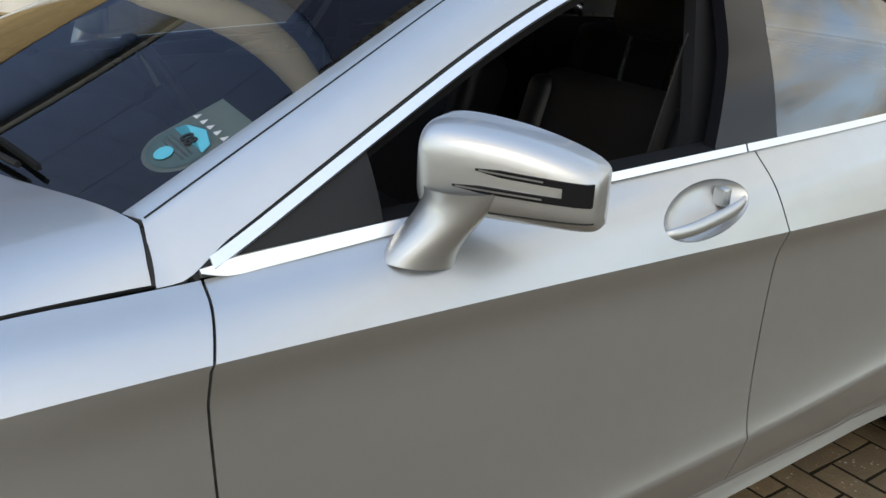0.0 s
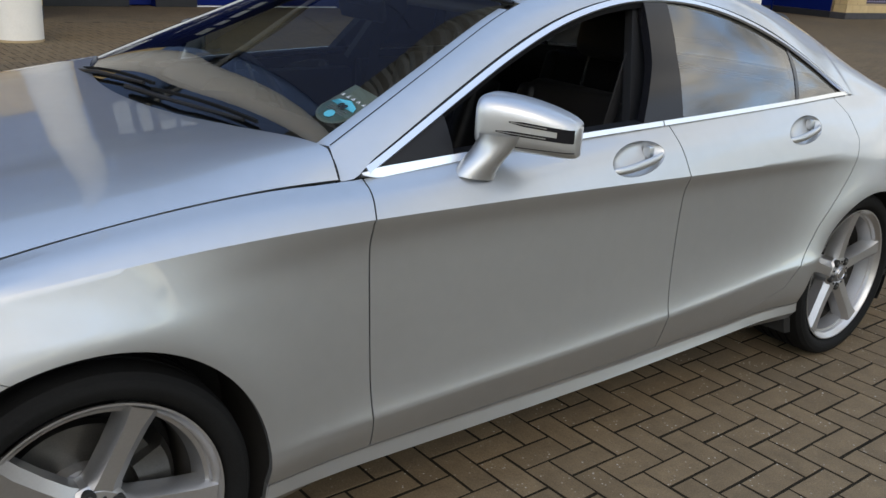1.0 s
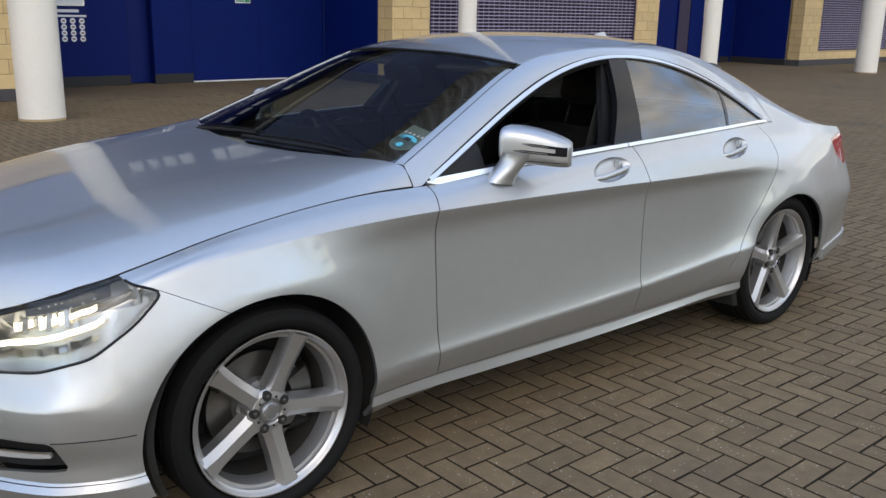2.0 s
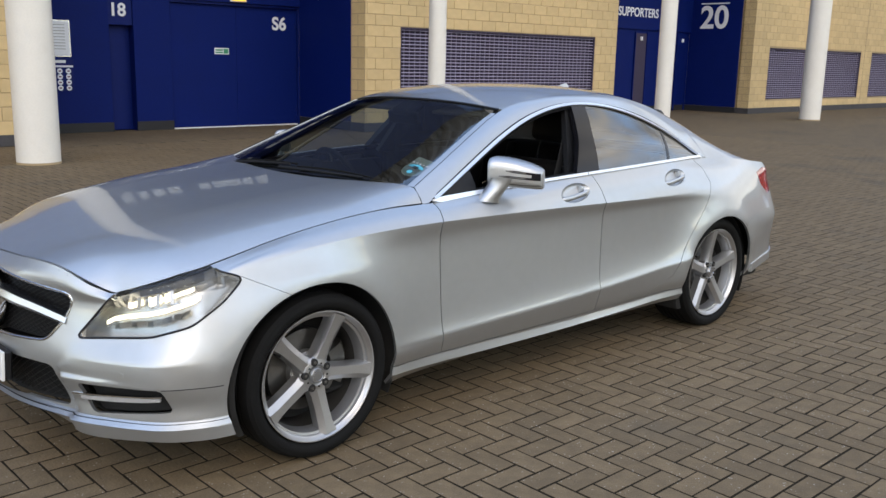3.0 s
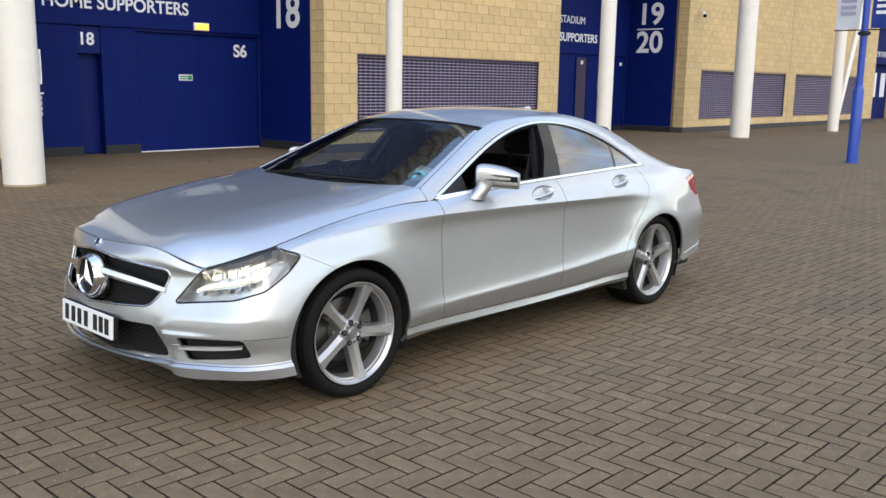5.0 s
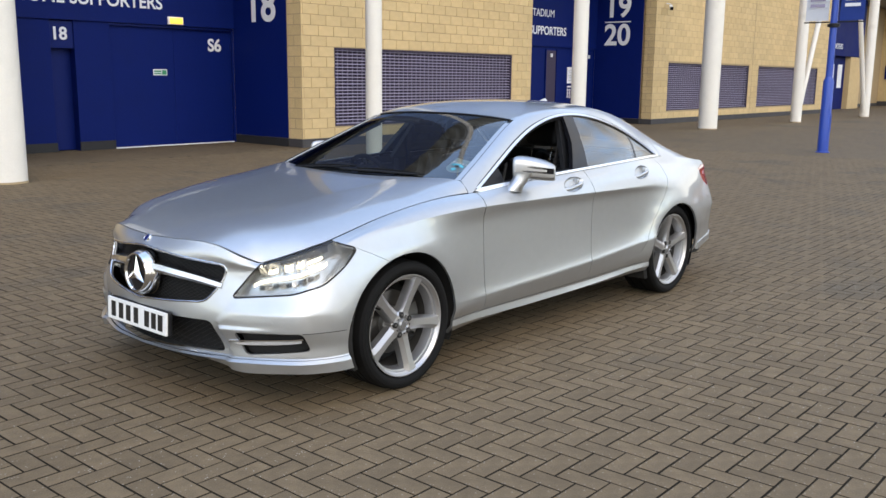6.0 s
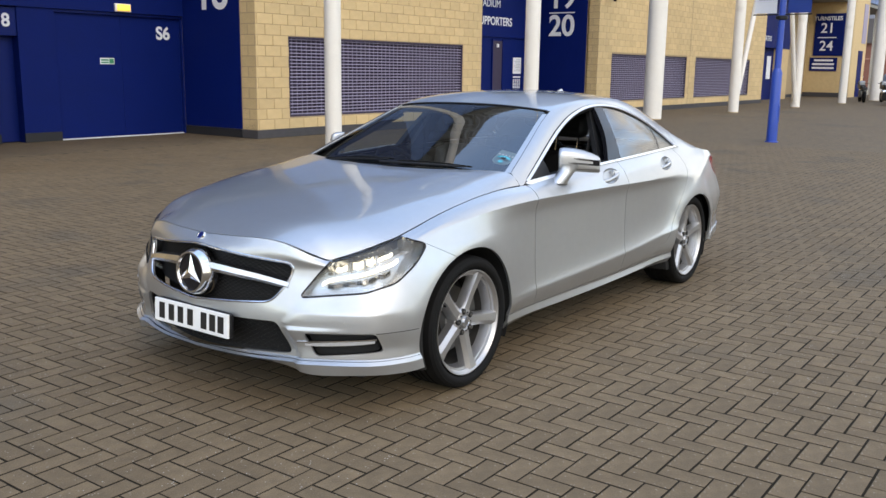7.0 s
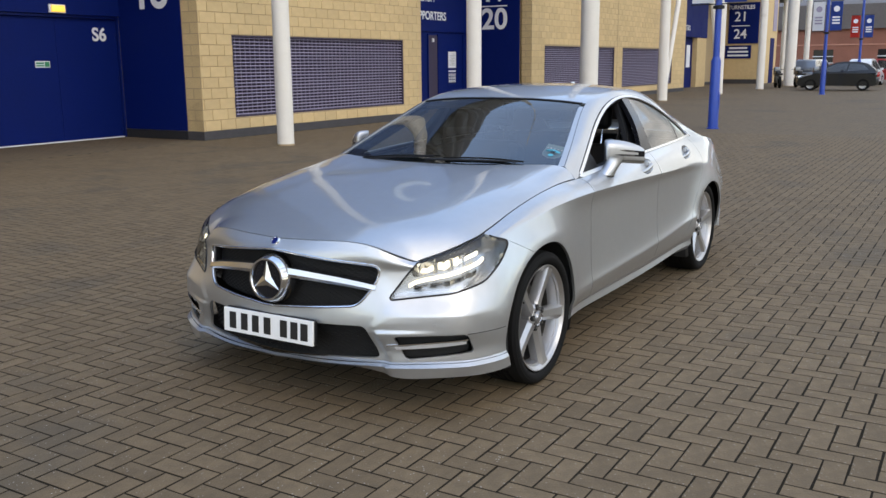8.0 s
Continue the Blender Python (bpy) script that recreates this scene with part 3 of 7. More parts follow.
# rows of the body side from the underside to the bonnet edge and belt: (station, height, inset)
ROWS_DEF = [
    [(0, .250, .02), (1.8, .243, .012), (2.5, .216, 0), (4, .212, 0), (6, .207, 0), (7, .207, .03), (8, .212, .066), (12, .225, .066), (13, .24, .05), (14, .25, .06), (16, .24, .05), (19, .24, .05)],
    [(0, .265, 0), (2, .262, -.01), (4, .258, -.01), (6, .256, 0), (7, .26, .03), (8, .248, .034), (12, .260, .036), (13, .28, .04), (14, .29, .03), (16, .29, .02), (19, .29, .02)],
    [(0, .285, .03), (2, .28, .02), (4, .28, .015), (6, .28, .012), (7, .28, .03), (8, .283, .037), (12, .292, .039), (13, .32, .03), (14, .33, .02), (16, .33, 0), (19, .33, 0)],
    [(0, .34, .02), (4, .335, .015), (6, .33, .01), (7, .33, .01), (8, .335, .022), (12, .352, .022), (13, .40, .01), (14, .42, .01), (16, .42, 0), (19, .42, 0)],
    [(0, .41, 0), (2, .41, 0), (4, .405, 0), (6, .40, .005), (7, .41, .006), (8, .374, .020), (9, .385, .019), (10, .402, .016), (11, .424, .015), (12, .462, .015), (13, .515, .004), (14, .51, 0), (16, .53, -.01), (19, .53, -.01)],
    [(0, .50, .004), (3, .487, .002), (4, .487, .002), (5, .492, .002), (6, .50, .003), (7, .56, .006), (8, .60, .021), (10, .61, .022), (12, .60, .020), (13, .64, 0), (14, .61, 0), (16, .60, -.015), (19, .60, -.015)],
    [(0, .60, 0), (2, .585, .03), (3, .575, .050), (4, .575, .052), (5, .59, .036), (6, .62, .018), (7, .71, .012), (8, .78, .021), (10, .79, .020), (12, .78, .018), (13, .77, .006), (14, .73, .02), (16, .71, .018), (19, .71, .01)],
    [(0, .69, .008), (2, .67, .05), (3, .665, .07), (4, .67, .08), (5, .70, .066), (6, .760, .056), (6.5, .820, .050), (7, .848, .038), (8, .876, .010), (9, .876, .006), (10, .868, .003), (11, .855, .003), (12, .845, .010), (13, .850, .030), (14, .83, .05), (16, .81, .05), (19, .80, .04)],
]
TOP_IN = [(0, .072), (1, .070), (2, .060), (2.5, .070), (3, .090), (4, .126), (5, .120), (6, .118), (7, .124), (8, .110), (8.6, .104), (9, .100), (10, .090), (11, .086), (12, .105), (13, .165), (14, .150), (15, .12), (16, .09), (17, .08), (18, .07), (19, .07)]
BELT_Z = [(8, .934), (8.5, .945), (9, .963), (10, .987), (11, 1.003), (12, 1.014), (13, 1.012), (14, .985), (15, .950), (16, .922), (17, .905), (19, .90)]
ARCHES = [(AXLE, 0.338, 0.372), (-AXLE, 0.318, 0.362)]


def arch_away(x, z, ax, az, r):
    """Distance outside a wheel arch, whose front reaches a little further than a circle."""
    dx = (x - ax) * np.where(x > ax, 0.90 if ax > 0 else 0.985, 1.0 if ax > 0 else 0.96)
    return np.hypot(dx, z - az) - r


def side_sheet():
    """The body side of one half as a grid: places, girth, quads; and its top line."""
    fine = np.linspace(0, 19, 4000)
    px, py = curve(list(zip(STN, OUT_X)), fine), curve(list(zip(STN, OUT_Y)), fine)
    girth = np.concatenate([[0], np.cumsum(np.hypot(np.diff(px), np.diff(py)))])
    s = np.linspace(0, girth[-1], 440)
    for hx in (-0.084, -0.955):
        mid = np.interp(-hx, -px, girth)
        s = np.union1d(s[np.abs(s - mid) > 0.122], np.linspace(mid - 0.12, mid + 0.12, 61))
    k = np.interp(s, girth, fine)
    x, y = curve(list(zip(STN, OUT_X)), k), curve(list(zip(STN, OUT_Y)), k)
    tx, ty = np.gradient(x, s), np.gradient(y, s)
    tl = np.hypot(tx, ty)
    nx, ny = ty / tl * 1.0, -tx / tl * 1.0
    nx[0], ny[0], nx[-1], ny[-1] = 1, 0, -1, 0
    lines = []
    for keys in ROWS_DEF:
        z, d = by_station([(a, b) for a, b, _ in keys], k), by_station([(a, c) for a, _, c in keys], k)
        lines.append(np.stack([x - nx * d, y - ny * d, z], 1))
    d = by_station(TOP_IN, k)
    top = np.stack([x - nx * d, y - ny * d, by_station(BELT_Z, k)], 1)
    front = k < 8.6
    blend = np.clip((8.6 - k) / 0.5, 0, 1)
    top[:, 2] = np.where(front, top[:, 2] * (1 - blend) + blend * bonnet_z(top[:, 0], top[:, 1]), top[:, 2])
    mid = lines[-1] * 0.45 + top * 0.55
    mid[:, :2] += np.stack([nx, ny], 1) * 0.010
    mid[:, 2] += 0.004
    lines += [mid, top]
    L = np.array(lines)
    for line in (L,):
        line[:, 0, 1] = 0
        line[:, -1, 1] = 0
    nrow = len(L)
    # how hard each row is creased, along the stations
    hard = np.zeros((nrow, len(s)))
    hard[0], hard[1], hard[2] = 1, 1, 1
    hard[4] = np.clip((k - 7.3) / 0.5, 0, 1) * np.clip((13.2 - k) / 0.8, 0, 1) * 0.85 + np.clip((5.5 - k) / 0.5, 0, 1) * 0.6
    hard[5] = np.clip((5.6 - k) / 0.8, 0, 1) * np.clip((k - 2.2) / 0.5, 0, 1) * 0.7
    hard[7] = np.clip((k - 6.2) / 0.7, 0, 1) * np.clip((12.6 - k) / 1.2, 0, 1) * 0.85
    rows = []
    for i in range(nrow - 1):
        steps = 14 if i >= 6 else 18 if i == 4 else 8
        a, b = L[i], L[i + 1]
        ca = (L[i + 1] - L[i - 1]) / 2 if i else b - a
        cb = (L[i + 2] - L[i]) / 2 if i + 2 < nrow else b - a
        ha, hb = hard[i][:, None], hard[i + 1][:, None]
        ta, tb = ca * (1 - ha) + (b - a) * ha, cb * (1 - hb) + (b - a) * hb
        for q in np.linspace(0, 1, steps, endpoint=False):
            rows.append((2 * q**3 - 3 * q**2 + 1) * a + (q**3 - 2 * q**2 + q) * ta + (-2 * q**3 + 3 * q**2) * b + (q**3 - q**2) * tb)
    rows.append(L[-1])
    G = np.array(rows)
    N = np.stack([nx, ny, 0 * nx], 1)[None]
    for ax, az, r in ARCHES:
        away = arch_away(G[..., 0], G[..., 2], ax, az, r)
        swell = 0.014 * np.exp(-((away / 0.080) ** 2)) * (G[..., 1] > 0.5) + (0.007 * np.exp(-(((away - 0.10) / 0.12) ** 2)) if ax > 0 else 0.013 * np.exp(-(((away - 0.05) / 0.13) ** 2))) * (G[..., 1] > 0.5)
        fade = np.clip((0.86 - G[..., 2]) / 0.12, 0, 1) if ax > 0 else np.clip((0.93 - G[..., 2]) / 0.28, 0, 1)
        G = G + N * (swell * fade)[..., None]
    # the doors curl outwards to a ledge along the low crease
    over = G[..., 2] - L[4][None, :, 2]
    ledge = np.where(over >= 0, np.exp(-over / 0.034), np.clip(1 + over / 0.16, 0, 1))
    G = G + N * (ledge * (np.interp(k, [7.6, 8.4, 12.0, 12.7], [0.0, 0.008, 0.014, 0.0]))[None])[..., None]
    # the bumper cheeks stand proud of the middle of the nose, along a crisp fold
    fold = np.interp(G[..., 2], [0.20, 0.29, 0.44, 0.552, 0.60], [0.545, 0.535, 0.482, 0.535, 0.56])
    q = np.clip((G[..., 1] - fold) / (0.015 + 0.09 * np.clip((G[..., 2] - 0.44) / 0.14, 0, 1)), 0, 1)
    q = q * q * (3 - 2 * q)
    step = np.clip((0.428 - G[..., 2]) / 0.016, 0, 1)
    q = q * np.clip((fold + 0.26 - G[..., 1]) / 0.22, 0, 1) * (0.45 * np.clip((0.585 - G[..., 2]) / 0.13, 0, 1) + 0.55 * step * step * (3 - 2 * step)) * (G[..., 0] > 1.9)
    G = G + N * (0.016 * q)[..., None]
    R, Cn = G.shape[:2]
    V = np.concatenate([G.reshape(-1, 3), np.tile(s, R)[:, None]], 1)
    F = [(r * Cn + c, r * Cn + c + 1, (r + 1) * Cn + c + 1, (r + 1) * Cn + c) for r in range(R - 1) for c in range(Cn - 1)]
    return V, F, L[-1], s, np.stack([x, y], 1), G


def clip(V, F, f):
    """Keeps what lies where f >= 0, cutting quads cleanly along f = 0."""
    val = f(V)
    V2, out, cuts = [], [], {}
    base = len(V)
    for face in F:
        inside = [val[i] >= 0 for i in face]
        if all(inside):
            out.append(face)
            continue
        if not any(inside):
            continue
        poly = []
        for a, b, ia, ib in zip(face, face[1:] + face[:1], inside, inside[1:] + inside[:1]):
            if ia:
                poly.append(a)
            if ia != ib:
                key = (min(a, b), max(a, b))
                if key not in cuts:
                    q = val[key[0]] / (val[key[0]] - val[key[1]])
                    cuts[key] = base + len(V2)
                    V2.append(V[key[0]] + q * (V[key[1]] - V[key[0]]))
                poly.append(cuts[key])
        if len(poly) > 2:
            out.append(tuple(poly))
    return (np.concatenate([V, np.array(V2)]) if V2 else V), out


def cut(sheet, *tests):
    V, F = sheet
    for f in tests:
        V, F = clip(V, F, f)
    return V, F


def poly_dist(pts, a, b):
    """Signed distance to a closed outline; positive outside."""
    best = np.full(a.shape, 1e9)
    inside = np.zeros(a.shape, bool)
    n = len(pts)
    for i in range(n):
        (x0, y0), (x1, y1) = pts[i], pts[(i + 1) % n]
        dx, dy = x1 - x0, y1 - y0
        t = np.clip(((a - x0) * dx + (b - y0) * dy) / (dx * dx + dy * dy), 0, 1)
        best = np.minimum(best, np.hypot(a - x0 - t * dx, b - y0 - t * dy))
        cross = ((y0 > b) != (y1 > b)) & (a < dx * (b - y0) / (dy if dy else 1e-9) + x0)
        inside ^= cross
    return np.where(inside, -best, best)


def rounded(pts, r, steps=5):
    """An outline with its corners rounded."""
    out, n = [], len(pts)
    for i in range(n):
        p, a, b = Vector(pts[i]), Vector(pts[i - 1]), Vector(pts[(i + 1) % n])
        da, db = (a - p), (b - p)
        ra, rb = min(r, da.length * 0.45), min(r, db.length * 0.45)
        s0, s1 = p + da.normalized() * ra, p + db.normalized() * rb
        for q in np.linspace(0, 1, steps):
            out.append(tuple((1 - q) ** 2 * s0 + 2 * q * (1 - q) * p + q * q * s1))
    return out


def panel(sheet, side=1, both=False, depth=0.014, inset=0.0):
    """A bmesh from a cut sheet, its rim turned inwards. side -1: the mirrored one; both: the two halves welded."""
    V, F = sheet
    used = sorted({i for f in F for i in f})
    bm = bmesh.new()

    def lay(sg):
        at = {i: bm.verts.new((V[i][0], sg * V[i][1], V[i][2])) for i in used}
        for f in F:
            try:
                bm.faces.new([at[i] for i in (f if sg > 0 else f[::-1])])
            except ValueError:
                pass

    lay(side)
    if both:
        lay(-side)
    bmesh.ops.remove_doubles(bm, verts=bm.verts, dist=0.0004)
    bmesh.ops.dissolve_degenerate(bm, edges=bm.edges, dist=0.0003)
    bm.normal_update()
    if inset:
        for v in bm.verts:
            v.co -= v.normal * inset
    if depth:
        rim = [e for e in bm.edges if len(e.link_faces) == 1]
        way = {}
        for e in rim:
            for v in e.verts:
                way[v] = v.normal.copy()
        made = bmesh.ops.extrude_edge_only(bm, edges=rim)
        new_v = [g for g in made["geom"] if isinstance(g, bmesh.types.BMVert)]
        tree = {tuple(round(c, 5) for c in v.co): n for v, n in way.items()}
        for v in new_v:
            n = tree.get(tuple(round(c, 5) for c in v.co))
            if n is not None:
                v.co -= n * depth
    return bm


car = root("car", 0, CAR_Y, 0, "silver four-door coupe saloon with lit headlamps, parked on block paving", "car")
car.matrix_basis = pose(0, CAR_Y, 0) @ Matrix.Diagonal((1, CAR_WIDE, 1, 1))
SV, SF, TOPLINE, GIRTH, PLAN, SHEET = side_sheet()
SIDE = (SV, SF)


def girth_at(x, y):
    return float(GIRTH[np.argmin((PLAN[:, 0] - x) ** 2 + (PLAN[:, 1] - y) ** 2)])


def skin(s, z, out=0.0, sg=1):
    """The place on the body side at girth s and height z, pushed out."""
    c = float(np.interp(s, GIRTH, np.arange(len(GIRTH))))
    i = min(int(c), len(GIRTH) - 2)
    q = c - i
    col = SHEET[:, i] * (1 - q) + SHEET[:, i + 1] * q
    p = np.array([np.interp(z, col[:, 2], col[:, a]) for a in range(3)])
    t = SHEET[20, i + 1] - SHEET[20, i]
    n = np.array([t[1], -t[0], 0]) / np.hypot(t[0], t[1])
    p = p + n * out
    return Vector((p[0], sg * p[1], z))


def girth_x(x):
    return float(np.interp(-x, -PLAN[:, 0], GIRTH))


def arch_free(i, more=0.0):
    ax, az, r = ARCHES[i]
    return lambda V: arch_away(V[:, 0], V[:, 2], ax, az, r) - more


def line_xz(zs, xs):
    return lambda V: np.interp(V[:, 2], zs, xs)


# shut lines, as x over z
SHUT_F = line_xz([0.20, 0.30, 0.47, 0.68, 0.82, 0.87, 0.93, 1.05], [0.775, 0.783, 0.797, 0.806, 0.813, 0.811, 0.784, 0.75])
SHUT_B = line_xz([0.20, 0.28, 0.43, 0.60, 0.86, 1.0, 1.1], [-0.285, -0.287, -0.292, -0.295, -0.294, -0.266, -0.24])
SHUT_R = line_xz([0.20, 0.30, 0.34, 0.38, 0.46, 0.59, 0.76, 0.88, 0.96, 1.1], [-0.60, -0.70, -0.82, -0.94, -0.995, -1.085, -1.24, -1.325, -1.32, -1.22])
SEAM = line_xz([0.10, 0.64, 0.681, 0.768, 0.775, 1.0], [1.50, 1.50, 1.566, 1.745, 1.76, 2.5])
SEAM_RB = line_xz([0.10, 0.60, 0.64, 0.67, 1.1], [-1.70, -1.70, -1.80, -2.20, -2.9])
SILL_TOP = lambda V: 0.287 + np.clip((0.9 - V[:, 0]) * 0.006, 0, 0.012)

LAMP = rounded([(girth_at(2.209, 0.528), 0.552), (girth_at(2.150, 0.600), 0.655), (girth_at(2.10, 0.66), 0.745), (girth_at(2.0, 0.76), 0.90), (girth_at(1.86, 0.82), 0.90),
        (girth_at(1.838, 0.86), 0.800), (girth_at(1.742, 0.860), 0.770), (girth_at(1.83, 0.86), 0.695), (girth_at(1.93, 0.82), 0.615), (girth_at(2.03, 0.76), 0.578)], 0.03)
GRILLE = rounded([(-0.50, 0.700), (0.0, 0.752), (0.50, 0.700), (0.487, 0.620), (0.425, 0.524), (0.0, 0.492), (-0.425, 0.524), (-0.487, 0.620)], 0.035)
INTAKE = rounded([(-0.46, 0.440), (0.46, 0.440), (0.515, 0.292), (0.0, 0.272), (-0.515, 0.292)], 0.03)
FOG = [(girth_at(2.226, 0.574), 0.400), (girth_at(2.066, 0.844), 0.402), (girth_at(2.015, 0.857), 0.316), (girth_at(2.20, 0.622), 0.292)]
FOG = rounded(FOG, 0.02)
TAIL = [(girth_at(-2.04, 0.86), 0.885), (girth_at(-2.20, 0.85), 0.905), (GIRTH[-1] - 0.42, 0.875), (GIRTH[-1] - 0.46, 0.80), (girth_at(-2.2, 0.85), 0.74), (girth_at(-2.08, 0.88), 0.80)]
in_lamp = lambda V: poly_dist(LAMP, V[:, 3], V[:, 2])
in_grille = lambda V: np.where(V[:, 0] > 1.9, poly_dist(GRILLE, V[:, 1], V[:, 2]), 1.0)
in_intake = lambda V: np.where(V[:, 0] > 1.9, poly_dist(INTAKE, V[:, 1], V[:, 2]), 1.0)
in_fog = lambda V: poly_dist(FOG, V[:, 3], V[:, 2])
in_tail = lambda V: poly_dist(TAIL, V[:, 3], V[:, 2])
HANDLES = [(-0.084, 0.925), (-0.970, 0.936)]
CUP_A, CUP_B = 0.113, 0.041


def off_cup(i):
    """Positive outside the oval cup behind a door handle."""
    hx, hz = HANDLES[i]
    s0 = girth_x(hx)
    return lambda V: (np.sqrt(((V[:, 3] - s0) / CUP_A) ** 2 + ((V[:, 2] - hz - 0.10 * (V[:, 3] - s0)) / CUP_B) ** 2) - 1) * 0.05



sills = cut(SIDE, lambda V: SILL_TOP(V) - GAP / 2 - V[:, 2], lambda V: np.minimum(V[:, 0] + AXLE, AXLE - V[:, 0]), arch_free(0), arch_free(1))
lip = cut(SIDE, lambda V: 0.272 - V[:, 2], lambda V: V[:, 0] - 1.5, arch_free(0))
bumper = cut(SIDE, lambda V: V[:, 2] - 0.272 - GAP / 2, lambda V: V[:, 0] - SEAM(V) - GAP / 2, in_lamp, in_grille, in_intake, in_fog, arch_free(0))
fender = cut(SIDE, lambda V: V[:, 2] - SILL_TOP(V) - GAP / 2, lambda V: SEAM(V) - V[:, 0] - GAP / 2, lambda V: V[:, 0] - SHUT_F(V) - GAP / 2, in_lamp, arch_free(0))
fdoor = cut(SIDE, lambda V: V[:, 2] - SILL_TOP(V) - GAP / 2, lambda V: SHUT_F(V) - V[:, 0] - GAP / 2, lambda V: V[:, 0] - SHUT_B(V) - GAP / 2, off_cup(0))
rdoor = cut(SIDE, lambda V: V[:, 2] - SILL_TOP(V) - GAP / 2, lambda V: SHUT_B(V) - V[:, 0] - GAP / 2, lambda V: V[:, 0] - SHUT_R(V) - GAP / 2, off_cup(1))
quarter = cut(SIDE, lambda V: V[:, 2] - SILL_TOP(V) - GAP / 2, lambda V: SHUT_R(V) - V[:, 0] - GAP / 2, lambda V: V[:, 0] - SEAM_RB(V) - GAP / 2,
              arch_free(1), in_tail)
rbumper = cut(SIDE, lambda V: SEAM_RB(V) - V[:, 0] - GAP / 2, in_tail, arch_free(1))

part("front_bumper", panel(bumper, both=True), PAINT, car)
part("front_lip", panel(lip, both=True), PAINT, car)
part("rear_bumper", panel(rbumper, both=True), PAINT, car)
for sg in (1, -1):
    part("sill", panel(sills, sg), PAINT, car)
    part("front_wing", panel(fender, sg), PAINT, car)
    part("rear_wing", panel(quarter, sg), PAINT, car)
FDOOR = [part("front_door", panel(fdoor, sg), PAINT, car) for sg in (1, -1)]
RDOOR = [part("rear_door", panel(rdoor, sg), PAINT, car) for sg in (1, -1)]

# bonnet
by, bx = np.meshgrid(np.linspace(0, 0.83, 50), np.linspace(0.80, 2.33, 114))
hw = curve(BON_W, bx)
yy = by / 0.83 * hw
BV = np.stack([bx.ravel(), yy.ravel(), bonnet_z(bx, yy).ravel(), bx.ravel()], 1)
BF = [(r * 50 + c + 50, r * 50 + c + 51, r * 50 + c + 1, r * 50 + c) for r in range(113) for c in range(49)]
REAR_EDGE = lambda y: 1.03 - 0.198 * np.minimum(np.abs(y) / 0.757, 1) ** 2 + 0.010 * np.clip((np.abs(y) - 0.757) / 0.06, 0, 1)
top_half = TOPLINE[(TOPLINE[:, 0] > 0.6)]
edge_poly = [(float(p[0]), float(p[1])) for p in top_half[::3]] + [(0.60, 0.80), (0.60, -0.2), (2.3, -0.2)]
in_top = lambda V: -poly_dist(edge_poly, V[:, 0], V[:, 1]) - 0.0045 - 0.004 * np.clip((V[:, 0] - 2.12) / 0.05, 0, 1)
bonnet = cut((BV, BF), lambda V: V[:, 0] - REAR_EDGE(V[:, 1]), in_top)
part("bonnet", panel(bonnet, both=True, depth=0.02), PAINT, car)

# black bars added in the bonnet's shut line, standing in for the gap's shade
line = [TOPLINE[i] - np.array([PLAN[i, 0] - TOPLINE[i, 0], PLAN[i, 1] - TOPLINE[i, 1], 0]) / max(1e-6, np.hypot(PLAN[i, 0] - TOPLINE[i, 0], PLAN[i, 1] - TOPLINE[i, 1])) * 0.0023 for i in range(len(TOPLINE)) if TOPLINE[i, 0] > 0.755]
half_line = [(float(p[0]), float(p[1]), float(p[2]) - 0.010) for p in line[::3]]
part("bonnet_seal", tube([(x, -y, z) for x, y, z in half_line[:0:-1]] + half_line, 0.006, 6), CAVITY, car)
for sg in (1, -1):
    pts = [(float(REAR_EDGE(y)) - 0.003, sg * y, float(bonnet_z(np.array([REAR_EDGE(y)]), np.array([y]))[0]) - 0.012) for y in np.linspace(0.735, 0.816, 12)]
    part("scuttle_seal", tube(pts, 0.007, 6), CAVITY, car)

# greenhouse: belt, window arc, roof rail, shoulder and middle, all over x
ARC_Y = [(-2.1, .80), (-1.55, .795), (-1.40, .788), (-1.25, .742), (-1.08, .700), (-0.8, .655), (-0.5, .638), (-0.28, .638), (0.0, .658), (0.25, .702), (0.45, .750), (0.6, .785), (0.80, .828), (1.1, .85)]
ARC_Z = [(-2.1, .92), (-1.55, 1.005), (-1.40, 1.020), (-1.25, 1.110), (-1.08, 1.195), (-0.8, 1.290), (-0.5, 1.335), (-0.28, 1.332), (0.0, 1.275), (0.25, 1.185), (0.45, 1.100), (0.6, 1.033), (0.80, .945), (1.1, .86)]
RAIL_Y = [(-2.15, .66), (-2.0, .64), (-1.6, .585), (-1.2, .552), (-0.9, .548), (-0.5, .552), (-0.1, .562), (0.12, .577), (0.35, .632), (0.6, .700), (0.83, .757), (1.1, .81)]
RAIL_Z = [(-2.15, .89), (-2.0, .958), (-1.6, 1.150), (-1.2, 1.298), (-0.9, 1.362), (-0.5, 1.380), (-0.1, 1.360), (0.12, 1.312), (0.35, 1.215), (0.6, 1.108), (0.83, 1.008), (1.1, .88)]
MID_Z = [(-2.15, .90), (-2.0, .970), (-1.7, 1.150), (-1.4, 1.290), (-1.2, 1.362), (-0.9, 1.406), (-0.5, 1.420), (-0.1, 1.398), (0.16, 1.348), (0.5, 1.215), (0.8, 1.095), (1.05, .995), (1.1, .97)]
ARC_Y, ARC_Z, RAIL_Y, RAIL_Z, MID_Z = soft(ARC_Y, 0.07), soft(ARC_Z, 0.07), soft(RAIL_Y, 0.12), soft(RAIL_Z, 0.12), soft(MID_Z, 0.12)


